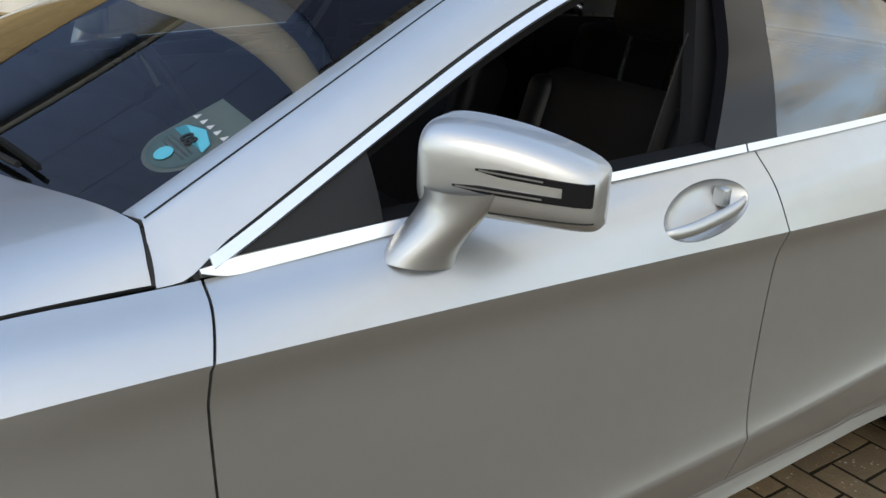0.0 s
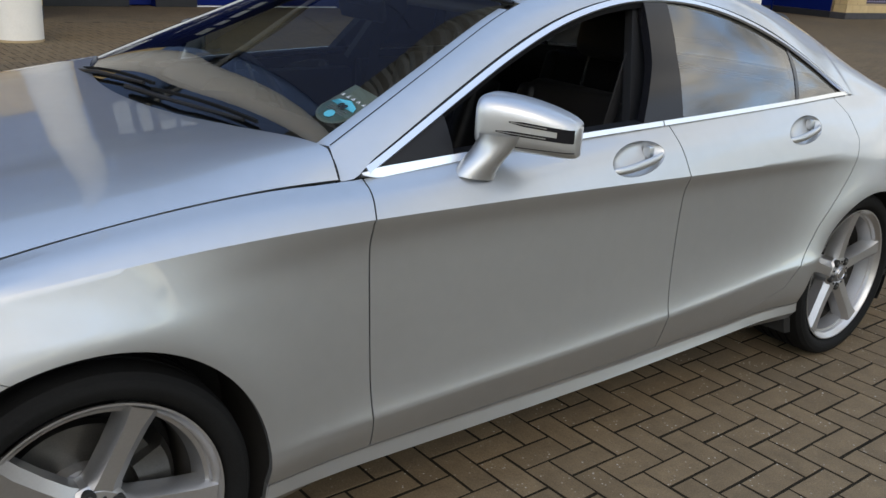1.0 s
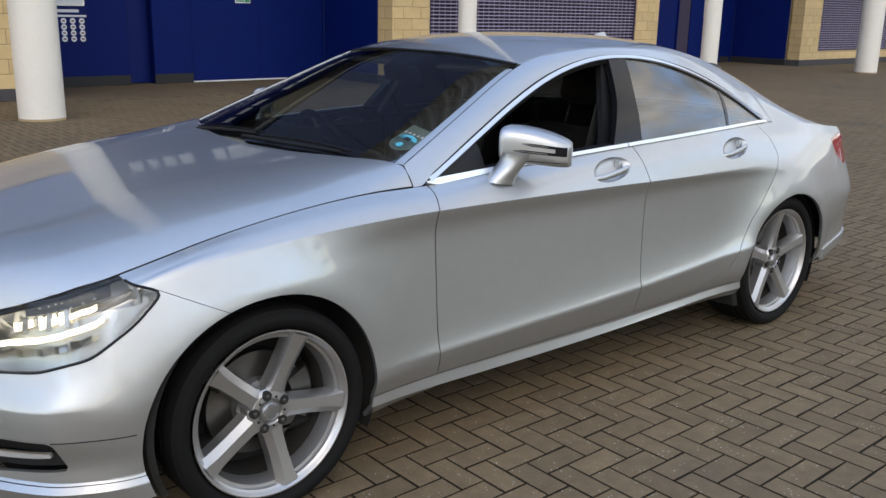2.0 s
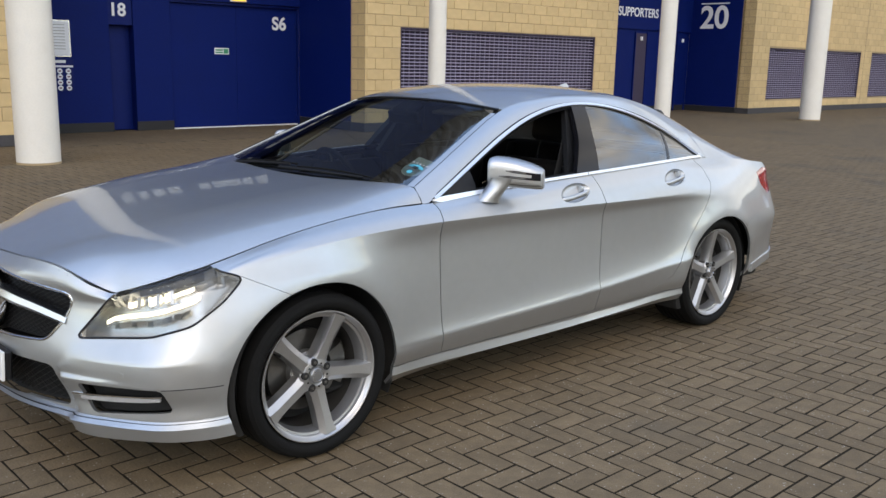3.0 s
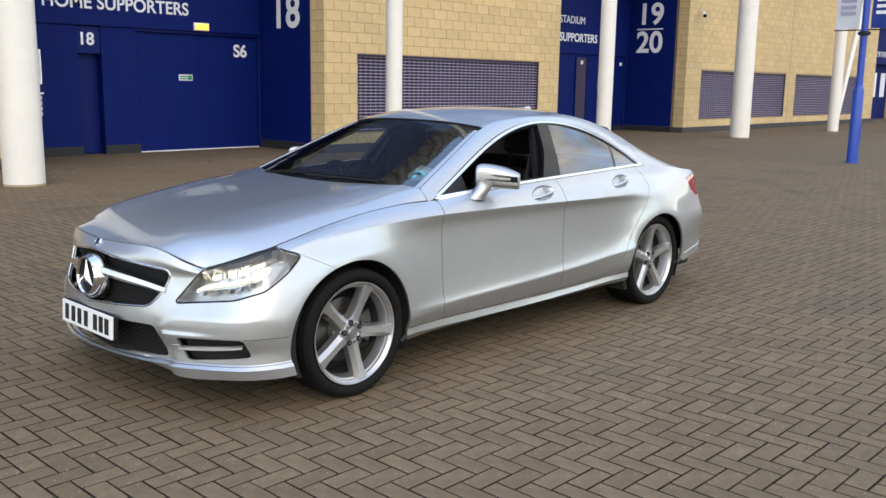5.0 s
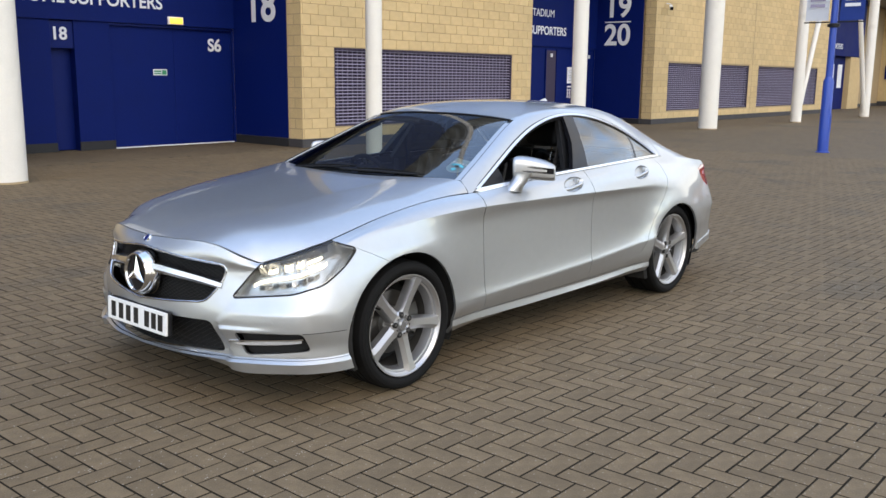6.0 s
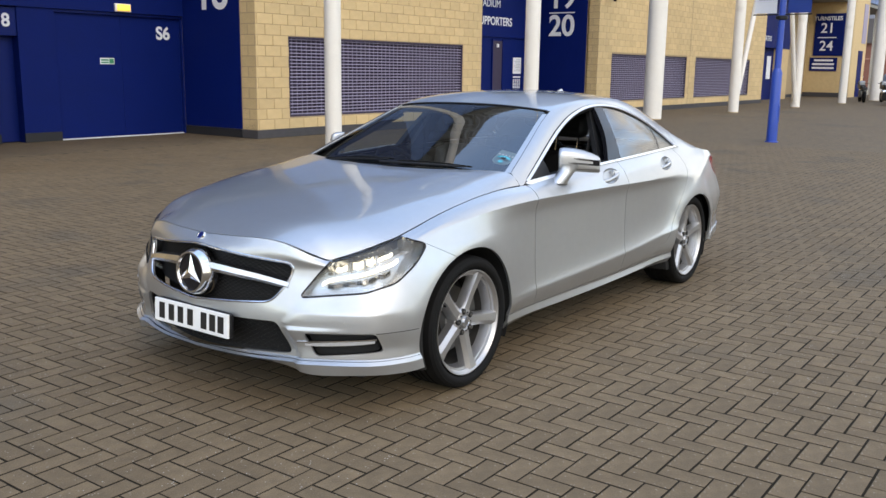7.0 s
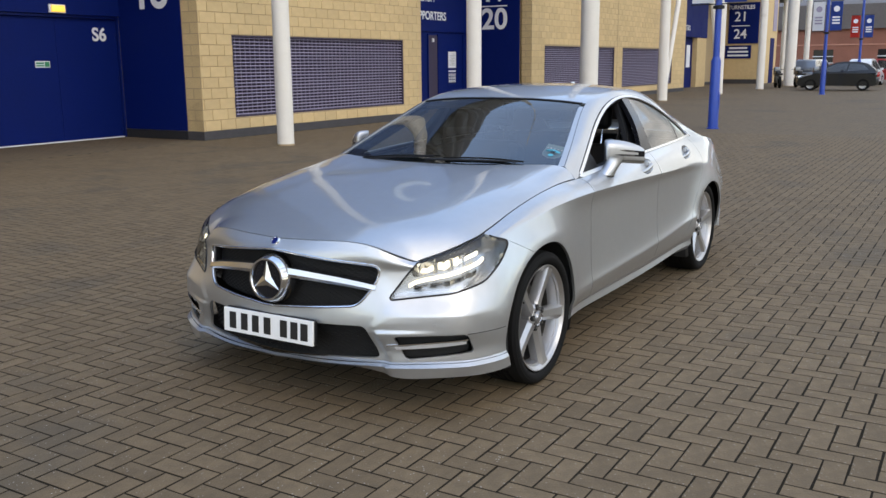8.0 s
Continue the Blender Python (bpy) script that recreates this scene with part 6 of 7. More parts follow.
part("threshold", box(-1.53, 1.53, -0.05, 0.04, 0.0, 0.022, 0.004), SIGNWHITE, door)
for z in (0.35, 1.3, 2.2):
    part("hinge", lathe([(0.0, -0.06), (0.016, -0.06), (0.016, 0.06), (0.0, 0.06)], 12, "z"), BLUEDARK, door, at=pose(-1.50, 0.012, z))
part("bolt_plate", box(-0.03, 0.03, 0, 0.02, -0.05, 0.05, 0.004), BLUEDARK, door, at=pose(-1.50, 0.0, 0.16))
lettering("door_number", "S6", 0.28, upright_x(-7.96, BACK_Y - 0.078, 2.22), SIGNWHITE, None, bold=0.010, label="white painted gate number on the blue door", category="sign")
sign = root("exit_sign", -6.52, BACK_Y - 0.08, 1.61, "small green and white fire exit sign on the blue door", "sign")
part("plate", box(-0.17, 0.17, 0.0, 0.006, -0.065, 0.065, 0.002), SIGNWHITE, sign)
part("green_field", box(-0.155, -0.045, 0.0062, 0.008, -0.05, 0.05), material("sign_green", (0.02, 0.22, 0.10), 0.5, vary=0.05), sign)
part("print_bar", box(0.0 - 0.03, 0.15, 0.0062, 0.008, 0.005, 0.04), bpy.data.materials["sign_green"], sign)
part("print_bar", box(0.0 - 0.03, 0.15, 0.0062, 0.008, -0.042, -0.012), bpy.data.materials["sign_green"], sign)
niche = root("turnstile_door", -4.305, BACK_Y - 0.20, 0, "narrow dark blue turnstile door set back between piers", "door")
part("leaf", box(-0.24, 0.24, -0.05, 0.0, 0.02, 2.05, 0.004), BLUEDARK, niche)
part("head_panel", box(-0.245, 0.245, -0.04, 0.17, 2.06, 2.60, 0.004), BLUEDARK, niche)
lettering("gate_number", "18", 0.25, upright_x(-4.25, BACK_Y - 0.018, 2.34), SIGNWHITE, None, bold=0.008, label="white gate number on a dark blue panel", category="sign")
lamp = root("bulkhead_lamp", -6.86, BACK_Y + 0.05, 2.72, "lit amber bulkhead lamp over the blue door", "lamp")
part("housing", box(-0.19, 0.19, 0.0, 0.05, -0.085, 0.085, 0.012, seg=2), SIGNWHITE, lamp)
part("diffuser", box(-0.155, 0.155, 0.05, 0.085, -0.065, 0.065, 0.015, seg=2), YELLOWLAMP, lamp)
board = root("notice_board", -2.96, BACK_Y, 1.45, "white notice board on the blue pier", "notice")
part("sheet", box(-0.32, 0.32, 0.0, 0.02, 0.0, 0.64, 0.004), SIGNWHITE, board)
part("frame", box(-0.345, 0.345, 0.0, 0.012, -0.02, 0.66, 0.004), SATIN, board)
for k in range(9):
    part("print_bar", box(-0.24, 0.10 + 0.13 * ((k * 7) % 3) / 2, 0.0202, 0.0215, 0.56 - 0.055 * k, 0.575 - 0.055 * k), LAMPGREY, board)
MAROON = material("icon_maroon", (0.14, 0.02, 0.05), 0.5, vary=0.05)
icons = root("rules_sign", -2.99, BACK_Y, 0.80, "dark blue rules sign with rows of round icons", "sign")
part("sheet", box(-0.34, 0.34, 0.0, 0.01, 0.0, 0.60, 0.002), BLUEDARK, icons)
part("head_bar", box(-0.20, 0.20, 0.0102, 0.012, 0.52, 0.57), SIGNWHITE, icons)
part("title_bar", box(-0.33, 0.33, 0.0102, 0.012, 0.44, 0.475), SIGNWHITE, icons)
for r in range(4):
    for c in range(4):
        th = part("icon", lathe([(0.0, 0.0125), (0.044, 0.0125), (0.05, 0.0102)], 18), SIGNWHITE, icons, at=pose(-0.24 + 0.16 * c, 0, 0.37 - 0.105 * r))
        part("icon_bar", box(-0.024, 0.024, 0.0127, 0.014, -0.012, 0.012), MAROON, th)

# painted words over the turnstiles
FACE1 = BACK_Y + 0.052
lettering("painted_sign", "HOME SUPPORTERS", 0.27, upright_x(-4.96, FACE1, 3.06), SIGNWHITE, None, bold=0.006, narrow=0.98, label="white words painted on the blue fascia", category="sign")
for k, w in enumerate((0.30, 0.22, 0.30, 0.32, 0.0, 0.30, 0.36, 0.42, 0.28, 0.30)):
    if w:
        tagged(part("sign_bar", box(-w / 2, w / 2, 0, 0.004, -0.22, 0.22), SIGNWHITE, at=pose(-3.2 - 0.40 * k, FACE1, 4.9)), "white bar standing for a painted letter", "sign", "bars of the painted name")
lettering("painted_sign", "STADIUM", 0.24, upright_x(-4.96, FACE1, 3.62), SIGNWHITE, None, label="white word painted on the blue fascia", category="sign")
for wx, y0, a, b in ((-8.436, -12.85, "17", "18"), (-24.386, -13.0, "19", "20")):
    for z, txt in ((4.05, a), (3.08, b)):
        lettering("gate_number", txt, 0.74, upright_y(wx, y0, z), SIGNWHITE, None, bold=0.022, narrow=1.04, label="large white turnstile number on the blue return", category="sign")
    tagged(part("number_rule", box(0, 0.005, -0.52, 0.52, -0.02, 0.02), SIGNWHITE, at=pose(wx, y0, 3.565)), "white rule between two turnstile numbers", "sign")

# second recess
BACK2 = BACK_Y
structure("wall_11", box(-24.38, -17.06, BACK2 - 0.4, BACK2, 0, WALL_TOP), BLUE, "blue painted wall of the second turnstile recess")
structure("kick_board_3", box(-24.38, -17.1, BACK2, BACK2 + 0.015, 0, 0.185), KICK, "black kick board along the second recess", "kick board")
structure("fascia_3", box(-24.38, -17.06, BACK2 + 0.002, BACK2 + 0.06, 2.62, WALL_TOP), BLUE, "blue fascia over the second turnstiles", "fascia")
lettering("painted_sign", "HOME SUPPORTERS", 0.28, upright_x(-20.70, BACK2 + 0.062, 3.13), SIGNWHITE, None, bold=0.006, narrow=0.98, label="white words painted on the blue fascia", category="sign")
lettering("painted_sign", "STADIUM", 0.25, upright_x(-20.90, BACK2 + 0.062, 3.70), SIGNWHITE, None, label="white word painted on the blue fascia", category="sign")
for k, w in enumerate((0.30, 0.22, 0.30, 0.32, 0.0, 0.30, 0.36, 0.42, 0.28, 0.30)):
    if w:
        tagged(part("sign_bar", box(-w / 2, w / 2, 0, 0.004, -0.22, 0.22), SIGNWHITE, at=pose(-19.0 - 0.40 * k, BACK2 + 0.061, 4.9)), "white bar standing for a painted letter", "sign", "bars of the painted name")
for x in (-21.55, -23.95):
    th = root("turnstile_door", x, BACK2, 0, "narrow dark blue turnstile door", "door")
    # the nearer leaf takes louvre_shade, its niche's shade put into the colour
    part("leaf", box(-0.30, 0.30, 0.0, 0.02, 0.19, 2.50, 0.004), SLATDARK if x > -22 else BLUEDARK, th)
    part("frame", box(-0.34, -0.30, 0.0, 0.05, 0.0, 2.55, 0.004), BLUE, th)
    part("frame", box(0.30, 0.34, 0.0, 0.05, 0.0, 2.55, 0.004), BLUE, th)
    part("lamp", box(-0.05, 0.05, 0.0, 0.06, 2.28, 2.40, 0.01), SIGNWHITE, th)
board = root("notice_board", -22.86, BACK2, 1.40, "white notice board on the blue wall", "notice")
part("sheet", box(-0.26, 0.26, 0.0, 0.02, 0.0, 0.56, 0.004), SIGNWHITE, board)
for k in range(8):
    part("print_bar", box(-0.20, 0.08 + 0.1 * ((k * 5) % 3) / 2, 0.0202, 0.0215, 0.48 - 0.055 * k, 0.495 - 0.055 * k), LAMPGREY, board)
icons = root("rules_sign", -22.86, BACK2, 0.80, "dark blue rules sign with rows of round icons", "sign")
part("sheet", box(-0.28, 0.28, 0.0, 0.01, 0.0, 0.55, 0.002), BLUEDARK, icons)
part("title_bar", box(-0.25, 0.25, 0.0102, 0.012, 0.46, 0.51), SIGNWHITE, icons)
for r in range(3):
    for c in range(4):
        th = part("icon", lathe([(0.0, 0.0125), (0.044, 0.0125), (0.05, 0.0102)], 18), SIGNWHITE, icons, at=pose(-0.195 + 0.13 * c, 0, 0.36 - 0.11 * r))
        part("icon_bar", box(-0.024, 0.024, 0.0127, 0.014, -0.012, 0.012), MAROON, th)

# movement joint between the far vents
tagged(part("movement_joint", box(-33.02, -32.99, WALL_Y - 0.005, WALL_Y + 0.004, 0.19, WALL_TOP), MORTAR, wall_2), "mastic movement joint")
# camera on the wall
cctv = root("security_camera", -25.1, WALL_Y, 4.04, "white security camera on a wall bracket", "security camera")
part("bracket", tube([(0, 0, 0.15), (0, 0.16, 0.12), (0, 0.20, 0.05)], 0.018, 8), SIGNWHITE, cctv)
part("body", box(-0.16, 0.16, -0.05, 0.05, -0.05, 0.05, 0.015, seg=2), SIGNWHITE, cctv, at=pose(0.08, 0.22, 0.0, 0, 18, 35))
part("lens_hood", box(0.15, 0.20, -0.055, 0.055, -0.05, 0.06, 0.01), GLOSSBLACK, cctv, at=pose(0.08, 0.22, 0.0, 0, 18, 35))


# ---- blue posts with banners ----
def banner_post(x, y, cloth, h1, group):
    th = root("banner_post", x, y, 0, "blue painted steel post with banners, on the paving", "post", group)
    part("foot", lathe([(0.0, 0.02), (0.15, 0.02), (0.15, 0.0)], 28, "z"), BLUEPOST, th)
    part("lower_tube", lathe([(0.0, 0.0), (0.118, 0.0), (0.118, 0.15), (0.112, h1 - 0.04), (0.098, h1), (0.075, h1 + 0.06)], 28, "z"), BLUEPOST, th)
    part("upper_tube", lathe([(0.075, h1), (0.07, 5.3), (0.0, 5.32)], 20, "z"), BLUEPOST, th)
    part("access_door", box(-0.04, 0.04, 0.112, 0.120, 0.45, 0.85, 0.004), BLUEPOST, th)
    part("collar", lathe([(0.07, 2.72), (0.13, 2.74), (0.13, 2.80), (0.07, 2.82)], 20, "z"), BLACK, th)
    for sg, mat in cloth:
        for z in (2.84, 4.18):
            part("arm", tube([(0, sg * 0.06, z), (0, sg * 0.64, z)], 0.014, 8), BLACK, th)
        bm = bmesh.new()
        grid = [[bm.verts.new((0.012 * math.sin(i * 0.9 + k * 0.5), sg * (0.12 + 0.5 * k / 6), 2.87 + 1.28 * i / 10)) for k in range(7)] for i in range(11)]
        for a, b in zip(grid, grid[1:]):
            for k in range(6):
                bm.faces.new((a[k], a[k + 1], b[k + 1], b[k]))
        bmesh.ops.solidify(bm, geom=bm.faces[:], thickness=0.004)
        b = part("banner", bm, mat, th, "cloth banner")
        part("banner_badge", lathe([(0.0, 0.022), (0.13, 0.022), (0.13, 0.016)], 20, "x"), SIGNWHITE if mat is not SIGNWHITE else SLAT, b, at=pose(0, sg * 0.37, 3.82))
        for k in range(3):
            part("banner_bar", box(0.014, 0.022, sg * 0.37 - 0.16, sg * 0.37 + 0.16, 3.42 - 0.13 * k, 3.49 - 0.13 * k), SIGNWHITE if mat is not SIGNWHITE else SLAT, b)
    return th


BANNERBLUE = material("banner_blue", (0.015, 0.06, 0.30), 0.6, vary=0.06)
BANNERRED = material("banner_red", (0.50, 0.03, 0.02), 0.6, vary=0.06)
banner_post(-16.23, -2.88, ((-1, SIGNWHITE), (1, BANNERBLUE)), 1.60, "banner posts")
banner_post(-39.8, -4.05, ((-1, SIGNWHITE), (1, BANNERBLUE)), 1.50, "banner posts")
banner_post(-55.0, -4.35, ((-1, BANNERRED), (1, BANNERBLUE)), 1.50, "banner posts")

# ---- beyond the wall ----
structure("wall_12", box(-60.4, -60.0, -15.0, -11.0, 0, 7.5), BLOCK, "buff block wall beyond the turnstiles")
structure("plinth_7", box(-60.0, -59.98, -15.0, -11.0, 0, 0.3), PLINTH, "dark plinth", "plinth")
structure("wall_13", box(-64.2, -60.4, -11.4, -11.0, 0, 7.5), BLOCK, "buff block side wall round the corner")
structure("door_1", box(-63.2, -62.0, -11.0, -10.96, 0, 3.1), BLUEDARK, "dark blue door in the far wall", "door")
structure("window_1", box(-63.7, -62.6, -11.0, -10.96, 3.6, 6.2), SLAT, "grey louvred window high in the far wall", "window")
structure("wall_14", box(-50.5, -43.4, -13.6, -13.2, 0, 7.5), BLUE, "blue wall of the third turnstile recess")
structure("fascia_4", box(-52.5, -43.4, -13.15, -12.86, 2.95, 7.5, 0.01), BLUE, "blue boarding over the third turnstile recess", "boarding")
structure("wall_15", box(-52.5, -50.5, -13.5, -12.9, 0, WALL_TOP), BLOCK, "buff block pier beside the third recess")
for x in (-48.2, -49.6):
    tagged(part("notice_board", box(-0.35, 0.35, 0, 0.03, 0, 1.3), SIGNWHITE, at=pose(x, -13.19, 1.2)), "white notice on the blue wall", "notice", "notices on the far wall")
lettering("painted_sign", "HOME SUPPORTERS", 0.30, upright_x(-46.9, -12.85, 3.45), SIGNWHITE, None, label="white words painted on the blue wall", category="sign")
gates = root("turnstile_sign", -59.98, -12.40, 2.72, "large blue sign with white turnstile numbers", "sign")
part("board", box(0.0, 0.06, -1.02, 1.02, 0.0, 2.75, 0.01), BLUEDARK, gates)
for txt, h, z in (("TURNSTILES", 0.26, 2.42), ("21", 0.66, 1.78), ("24", 0.66, 0.62)):
    lettering("painted_sign", txt, h, upright_y(0.062, -0.2, z), SIGNWHITE, gates, bold=0.008, narrow=1.0 if h > 0.3 else 0.92)
part("number_rule", box(0.06, 0.066, -0.8, 0.4, 1.16, 1.22), SIGNWHITE, gates)
low = root("direction_sign", -59.98, -12.7, 1.72, "small blue sign with three lines of white writing", "sign")
part("board", box(0.0, 0.05, -0.88, 0.88, 0.0, 0.88, 0.01), BLUEDARK, low)
for k in range(3):
    part("print_bar", box(0.05, 0.056, -0.7 + 0.1 * (k == 0), 0.7 - 0.08 * (k == 0), 0.64 - 0.25 * k, 0.76 - 0.25 * k), SIGNWHITE, low)

REDBRICK = material("red_brick", (0.22, 0.085, 0.055), 0.85, vary=0.18, scale=0.6, bump=0.2, bump_scale=8)
BRICKPALE = material("pale_brick", (0.42, 0.20, 0.14), 0.8, vary=0.12, scale=2)
ROOFDARK = material("brown_roof_sheet", (0.10, 0.085, 0.08), 0.7, vary=0.15, scale=0.4)
shed = root("brick_warehouse", -112, 8, 0, "long red-brick warehouse with a dark sheet roof across the car park", "building")
part("wall", box(-10, 0, -40, 70, 0, 5.1), REDBRICK, shed)
part("roof", prism([(-40, 9.5), (-10, 5.1), (0.4, 5.1), (0.4, 7.9), (-8, 9.5)], -40, 70, "xz"), ROOFDARK, shed)
part("band", box(0.0, 0.08, -40, 70, 3.25, 3.37), BRICKPALE, shed)
for k in range(14):
    w = part("window", box(0.0, 0.06, -1.1, 1.1, 0.0, 1.5, 0.02), GLOSSBLACK, shed, at=pose(0, -30 + 7 * k, 1.25))
    part("window_frame", box(0.06, 0.09, -1.15, 1.15, 0.68, 0.76), SIGNWHITE, w)
    part("window_sill", box(0.0, 0.14, -1.2, 1.2, -0.08, 0.0), SIGNWHITE, w)


CARGLASS = material("car_window_glass", (0.02, 0.022, 0.024), 0.04, vary=0.05, spec=1.0, coat=1.0)


def parked_car(x, y, turn, paint, label, roof=1.48, length=4.0):
    """A plain hatchback: lofted lower body and cabin, glass, wheels and lamps."""
    th = root("parked_car", x, y, 0, label, "car", "parked cars", turn)
    h = length / 2
    low = [(-h, 0.35), (-h - 0.02, 0.62), (-h + 0.06, 0.86), (-h + 0.55, 0.93), (h - 1.1, 0.93), (h - 0.45, 0.80), (h - 0.08, 0.67), (h, 0.45), (h - 0.06, 0.25), (-h + 0.05, 0.25)]
    bm = bmesh.new()
    rings = []
    for q in np.linspace(-1, 1, 11):
        k = 1 - 0.06 * abs(q) ** 4
        lift = 0.05 * abs(q) ** 6
        rings.append([bm.verts.new((a * k, 0.84 * q, b - lift * (b > 0.5))) for a, b in rounded(low, 0.12, 4)])
    n = len(rings[0])
    for a, b in zip(rings, rings[1:]):
        for i in range(n):
            bm.faces.new((a[i], a[(i + 1) % n], b[(i + 1) % n], b[i]))
    bm.faces.new(rings[0])
    bm.faces.new(rings[-1][::-1])
    bmesh.ops.recalc_face_normals(bm, faces=bm.faces)
    part("body", bm, paint, th)
    cab = rounded([(-h + 0.06, 0.88), (-h + 0.12, 1.06), (-h + 0.52, roof - 0.12), (-h + 0.95, roof - 0.02), (-0.45, roof), (0.05, roof - 0.05), (h - 0.72, 0.88)], 0.12, 4)
    bm = bmesh.new()
    rings = [[bm.verts.new((a * (1 - 0.03 * q * q), q * (0.80 - 0.20 * (b - 0.9) / 0.6), b)) for a, b in cab] for q in (-1, -0.6, 0, 0.6, 1)]
    n = len(cab)
    for a, b in zip(rings, rings[1:]):
        for i in range(n):
            bm.faces.new((a[i], a[(i + 1) % n], b[(i + 1) % n], b[i]))
    bm.faces.new(rings[0])
    bm.faces.new(rings[-1][::-1])
    bmesh.ops.recalc_face_normals(bm, faces=bm.faces)
    part("cabin", bm, paint, th)
    for sg in (1, -1):
        for pts in ([(-h + 0.50, 1.06), (-h + 0.74, roof - 0.18), (-0.62, roof - 0.10), (-0.52, 0.98)], [(-0.44, 0.97), (-0.52, roof - 0.10), (0.0, roof - 0.13), (h - 1.10, 0.96)]):
            bm = bmesh.new()
            bm.faces.new([bm.verts.new((a, sg * (0.812 - 0.20 * (b - 0.9) / 0.6), b)) for a, b in pts])
            bmesh.ops.solidify(bm, geom=bm.faces[:], thickness=0.006)
            part("side_window", bm, CARGLASS, th)
        for wx in (-h + 0.72, h - 0.78):
            w = part("wheel", lathe([(0.19, -0.09), (0.29, -0.10), (0.305, -0.07), (0.305, 0.07), (0.29, 0.10), (0.19, 0.09)], 32), RUBBER, th, at=pose(wx, sg * 0.76, 0.305))
            part("rim", lathe([(0.0, 0.07), (0.05, 0.075), (0.17, 0.06), (0.20, 0.085), (0.20, -0.085)], 20), RIM, w, at=pose(0, 0, 0, 0, 0, 0 if sg > 0 else 180))
        part("head_lamp", box(h - 0.30, h - 0.05, sg * 0.55 - 0.12, sg * 0.55 + 0.12, 0.62, 0.76, 0.03, seg=2), REFLECTOR, th)
        part("tail_lamp", box(-h - 0.01, -h + 0.1, sg * 0.68 - 0.08, sg * 0.68 + 0.08, 0.70, 0.95, 0.02, seg=2), TAILRED, th)
        part("mirror", box(0.42, 0.56, sg * 0.90 - 0.09, sg * 0.90 + 0.09, 0.92, 1.06, 0.03, seg=2), paint, th)
    return th


CARBLACK = material("black_car_paint", (0.004, 0.004, 0.005), 0.3, vary=0.1, coat=0.5, spec=0.2)
CARWHITE = material("white_car_paint", (0.66, 0.67, 0.68), 0.3, vary=0.03, coat=1.0)
CARGREY = material("grey_car_paint", (0.16, 0.17, 0.18), 0.3, 0.6, vary=0.05, coat=1.0)
CARRED = material("red_car_paint", (0.30, 0.02, 0.02), 0.3, vary=0.05, coat=1.0)
parked_car(-46.4, -4.35, -86, CARBLACK, "black three-door hatchback parked across the forecourt")
for x, y, mat, label in ((-53.0, -0.6, CARWHITE, "white car parked behind the black hatchback"), (-56.5, -4.2, CARWHITE, "white car in the row of parked cars"), (-58.2, -7.6, CARGREY, "grey car in the row of parked cars"),
                         (-62.5, -3.4, CARRED, "red car farther off in the car park"), (-61.0, 2.4, CARGREY, "grey car in the row of parked cars"), (-52.5, 3.0, CARWHITE, "white car at the end of the row"),
                         (-66.0, -8.4, CARWHITE, "white car by the far wall")):
    parked_car(x, y, 176 if mat is not CARRED else 80, mat, label, roof=1.62)


def motorbike(x, y, turn):
    th = root("motorbike", x, y, 0, "dark motorbike leaning on its stand by the wall", "motorbike", "parked motorbikes", turn)
    for wx in (-0.68, 0.70):
        part("wheel", lathe([(0.22, -0.05), (0.30, -0.06), (0.315, 0.0), (0.30, 0.06), (0.22, 0.05)], 24), RUBBER, th, at=pose(wx, 0, 0.315))
    part("tank", puffed(-0.15, 0.42, -0.15, 0.15, 0.72, 0.98, 0.07), CARBLACK, th)
    part("seat", puffed(-0.85, -0.12, -0.14, 0.14, 0.72, 0.84, 0.05), LEATHER, th)
    part("engine", puffed(-0.25, 0.30, -0.18, 0.18, 0.28, 0.68, 0.05), STEEL, th)
    part("fairing", puffed(0.40, 0.78, -0.17, 0.17, 0.72, 1.18, 0.08), CARGREY, th)
    part("fork", tube([(0.48, 0.0, 1.0), (0.70, 0.0, 0.32)], 0.05, 8), STEEL, th)
    part("handlebar", tube([(0.40, -0.36, 1.05), (0.48, 0.0, 1.02), (0.40, 0.36, 1.05)], 0.016, 8), BLACK, th)
    part("head_lamp", puffed(0.74, 0.80, -0.09, 0.09, 0.88, 1.02, 0.02), REFLECTOR, th)


for x, y, a in ((-50.2, -8.05, 200), (-51.0, -7.0, 205), (-51.8, -6.2, 195)):
    motorbike(x, y, a)

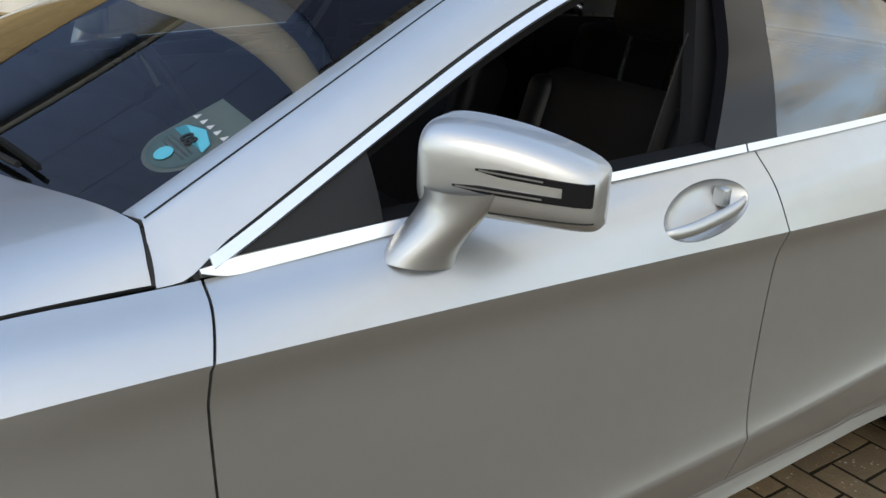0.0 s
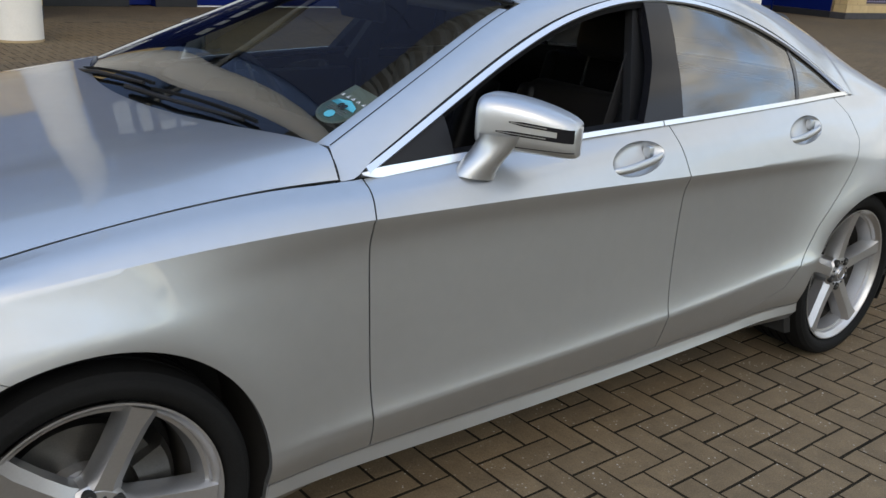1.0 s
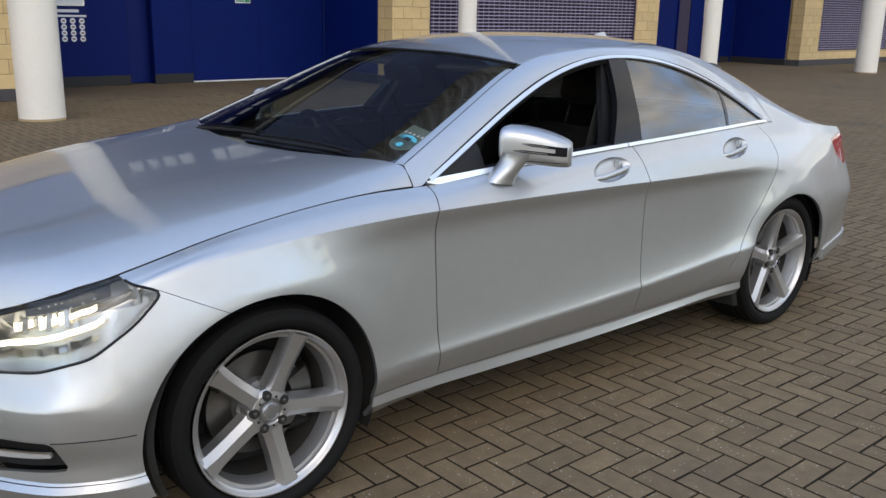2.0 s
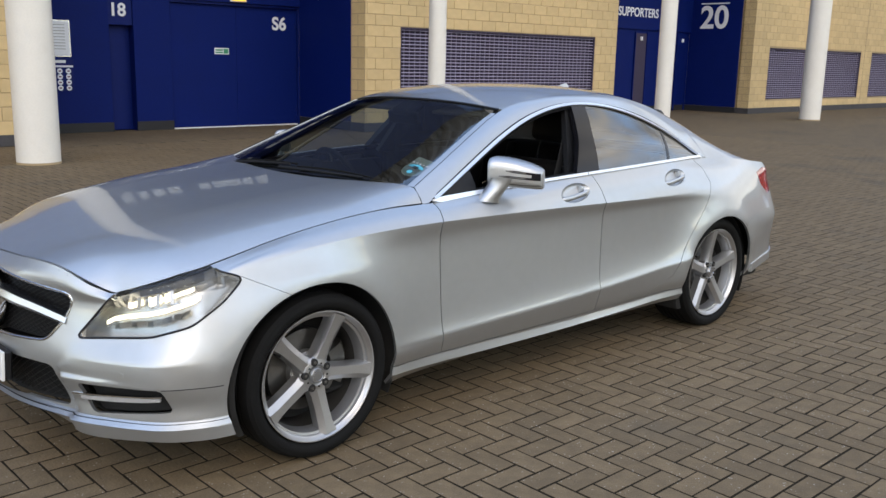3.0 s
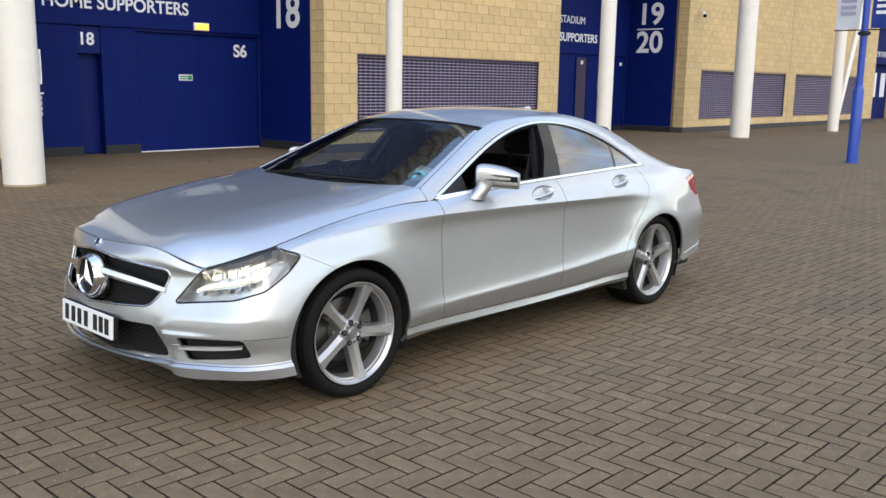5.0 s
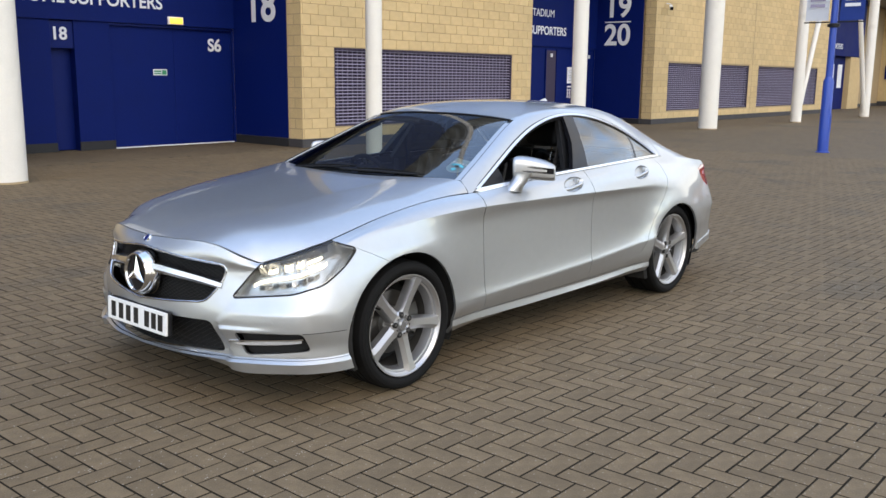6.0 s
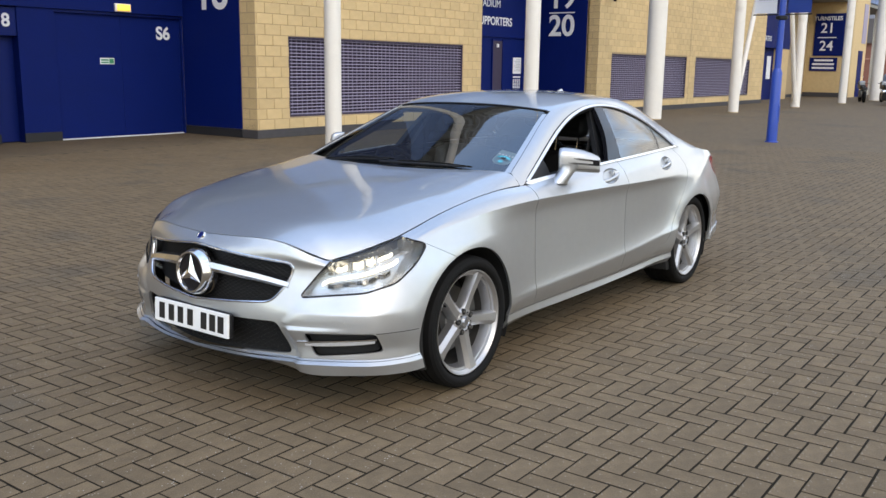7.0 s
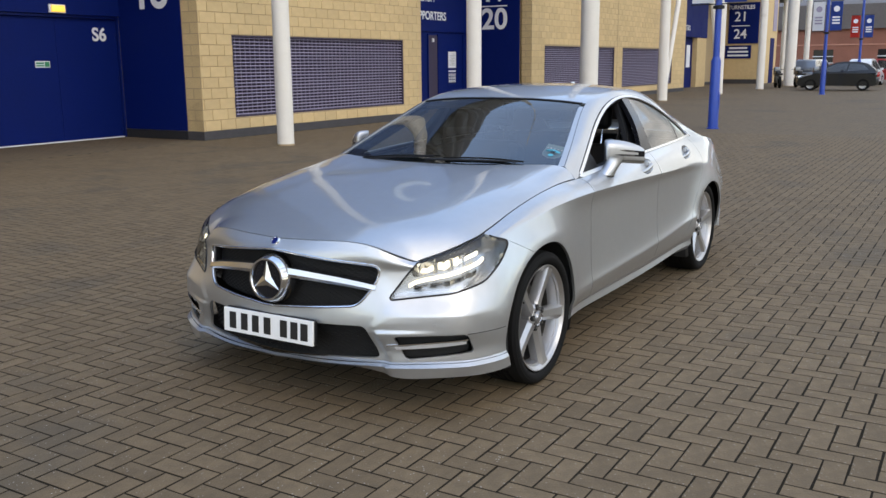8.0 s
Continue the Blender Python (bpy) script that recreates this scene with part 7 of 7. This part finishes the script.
# trees far behind the camera, that the car's paint and glass mirror
LEAF = material("dark_foliage", (0.035, 0.05, 0.02), 0.8, vary=0.3, scale=2)
BARK = material("bark", (0.06, 0.05, 0.04), 0.9, vary=0.3)
rnd = random.Random(7)
for k in range(11):
    x, y = -62 + 13.5 * k + rnd.uniform(-3, 3), 62 + rnd.uniform(-6, 8)
    h = rnd.uniform(6.5, 10.5)
    th = root("tree", x, y, 0, "dark leafy tree at the far edge of the forecourt", "tree", "trees at the far edge")
    bm = tube([(0, 0, 0), (0.1, 0.05, h * 0.4), (0.0, 0.1, h * 0.8)], [0.28, 0.2, 0.06], 8)
    for j in range(5):
        a = rnd.uniform(0, 6.28)
        z = h * rnd.uniform(0.35, 0.6)
        tube([(0.05, 0.05, z), (1.3 * math.cos(a), 1.3 * math.sin(a), z + 1.4)], [0.1, 0.03], 6, bm)
    part("trunk", bm, BARK, th)
    verts, faces = [], []
    for j in range(900):
        a, r, q = rnd.uniform(0, 6.28), rnd.random() ** 0.5, rnd.uniform(0.28, 1.0)
        w = 2.6 * math.sin(math.pi * min(1, (q - 0.2) * 1.15)) ** 0.6 * (0.75 + 0.35 * math.sin(a * 3 + k))
        c = Vector((w * r * math.cos(a), w * r * math.sin(a), h * q))
        u, v = Vector([rnd.uniform(-1, 1) for _ in range(3)]).normalized() * 0.28, Vector([rnd.uniform(-1, 1) for _ in range(3)]).normalized() * 0.22
        i = len(verts)
        verts += [c - u, c + v, c + u, c - v]
        faces.append((i, i + 1, i + 2, i + 3))
    me = bpy.data.meshes.new("crown")
    me.from_pydata([tuple(v) for v in verts], [], faces)
    me.materials.append(LEAF)
    new("crown", me).parent = th

# ---- single pieces, last: wall blocks and pavers ----


def slab_mesh(name, lx, ly, lz, ch, mat):
    """A chamfered slab on its back, face up at z 0, middle at the origin."""
    a, b = lx / 2, ly / 2
    vs = [(-a, -b, -lz), (a, -b, -lz), (a, b, -lz), (-a, b, -lz), (-a, -b, -ch), (a, -b, -ch), (a, b, -ch), (-a, b, -ch),
          (-a + ch, -b + ch, 0), (a - ch, -b + ch, 0), (a - ch, b - ch, 0), (-a + ch, b - ch, 0)]
    fs = [(8, 9, 10, 11)] + [(i, (i + 1) % 4, 4 + (i + 1) % 4, 4 + i) for i in range(4)] + [(4 + i, 4 + (i + 1) % 4, 8 + (i + 1) % 4, 8 + i) for i in range(4)]
    me = bpy.data.meshes.new(name)
    me.from_pydata(vs, [], fs)
    me.materials.append(mat)
    return me, vs, fs


SLABS = {}


def lay_blocks(wall, blocks, place, single):
    """Blocks of a wall: the first ones each an object, the rest joined into one part."""
    verts, faces = [], []
    for i, (a, b, z0, z1) in enumerate(blocks):
        lx, lz = round(b - a - 0.010, 3), round(z1 - z0 - 0.010, 3)
        if lx < 0.02 or lz < 0.02:
            continue
        if (lx, lz) not in SLABS:
            SLABS[lx, lz] = slab_mesh("block", lx, lz, 0.05, 0.004, BLOCK)
        me, vs, fs = SLABS[lx, lz]
        m = place((a + b) / 2, (z0 + z1) / 2)
        if i < single:
            ob = new("block", me)
            ob.matrix_basis, ob.parent = m, wall
        else:
            k = len(verts)
            verts += [tuple(m @ Vector(v)) for v in vs]
            faces += [tuple(k + j for j in f) for f in fs]
    if verts:
        me = bpy.data.meshes.new("blockwork")
        me.from_pydata(verts, [], faces)
        me.materials.append(BLOCK)
        ob = tagged(new("blockwork", me), kind="stuff")
        ob.parent = wall


TURN_X = Matrix(((-1, 0, 0), (0, 0, 1), (0, 1, 0))).to_4x4()
TURN_Y = Matrix(((0, 0, 1), (1, 0, 0), (0, 1, 0))).to_4x4()
on_wall = lambda y: (lambda u, z: Matrix.Translation((u, y + 0.0006 * math.sin(u * 37 + z * 91), z)) @ TURN_X)
on_return = lambda x: (lambda u, z: Matrix.Translation((x, u, z)) @ TURN_Y)
b1 = sorted(courses(-17.05, -8.45, WALL_Y, 0.185, WALL_TOP, VENTS[:1]), key=lambda b: b[2] * 3 - b[0])
lay_blocks(wall_1, b1, on_wall(WALL_Y), 290)
lay_blocks(wall_2, courses(-43.2, -24.4, WALL_Y, 0.185, WALL_TOP, VENTS[1:]), on_wall(WALL_Y), 0)
lay_blocks(wall_3, sorted(courses(-2.05, 3.0, LEFT_Y, 0.185, WALL_TOP), key=lambda b: b[0]), on_wall(LEFT_Y), 120)
for nm, x, holder in (("wall_16", -8.45, None), ("wall_17", -24.4, None)):
    core = structure(nm, box(x - 0.3, x - 0.010, -11.975, WALL_Y - 0.013, 0, WALL_TOP), MORTAR, "buff block corner return")
    lay_blocks(core, courses(-11.97, WALL_Y, x, 0.185, WALL_TOP, axis="y"), on_return(x), 60)

# herringbone pavers
BIG, BJ = 0.100, 0.0094
rnd = random.Random(3)
PAVERS = []
for k in range(12):
    # each kind worn a little differently at its corners
    me, vs, fs = slab_mesh("paver", 2 * BIG - BJ, BIG - BJ, 0.03, 0.0008, PAVER)
    worn = [(rnd.uniform(-0.0018, 0.0018), rnd.uniform(-0.0018, 0.0018)) for _ in range(4)]
    vs = [(a + worn[i % 4][0], b + worn[i % 4][1], c) for i, (a, b, c) in enumerate(vs)]
    for v, co in zip(me.vertices, vs):
        v.co = co
    PAVERS.append((me, vs, fs))
verts, faces = [], []
NEAR = (0.75, 3.25, 1.25, 3.55)
for j in range(int(PAVE_Y0 / BIG) - 1, int(PAVE_Y1 / BIG) + 1):
    for i in range(int(PAVE_X0 / BIG) - 1, int(PAVE_X1 / BIG) + 1):
        r = (i + j - 3) % 4
        if r == 0:
            x, y, turn = (i + 1) * BIG, (j + 0.5) * BIG + 0.053, False
        elif r == 2:
            x, y, turn = (i + 0.5) * BIG, (j + 1) * BIG + 0.053, True
        else:
            continue
        pm, pv, pf = rnd.choice(PAVERS)
        dz, tx, ty = rnd.uniform(-0.0002, 0.0008), rnd.uniform(-0.003, 0.003), rnd.uniform(-0.003, 0.003)
        if NEAR[0] < x < NEAR[1] and NEAR[2] < y < NEAR[3]:
            ob = new("paver", pm)
            ob.matrix_basis = pose(x, y, dz, math.degrees(tx), math.degrees(ty), 90 if turn else 0)
            ob.parent = ground
            continue
        k = len(verts)
        for a, b, c in pv:
            u, v = (-b, a) if turn else (a, b)
            verts.append((x + u, y + v, c + dz + u * tx + v * ty))
        faces += [tuple(k + q for q in f) for f in pf]
me = bpy.data.meshes.new("paving_blocks")
me.from_pydata(verts, [], faces)
me.materials.append(PAVER)
tagged(new("paving_blocks", me), kind="stuff").parent = ground
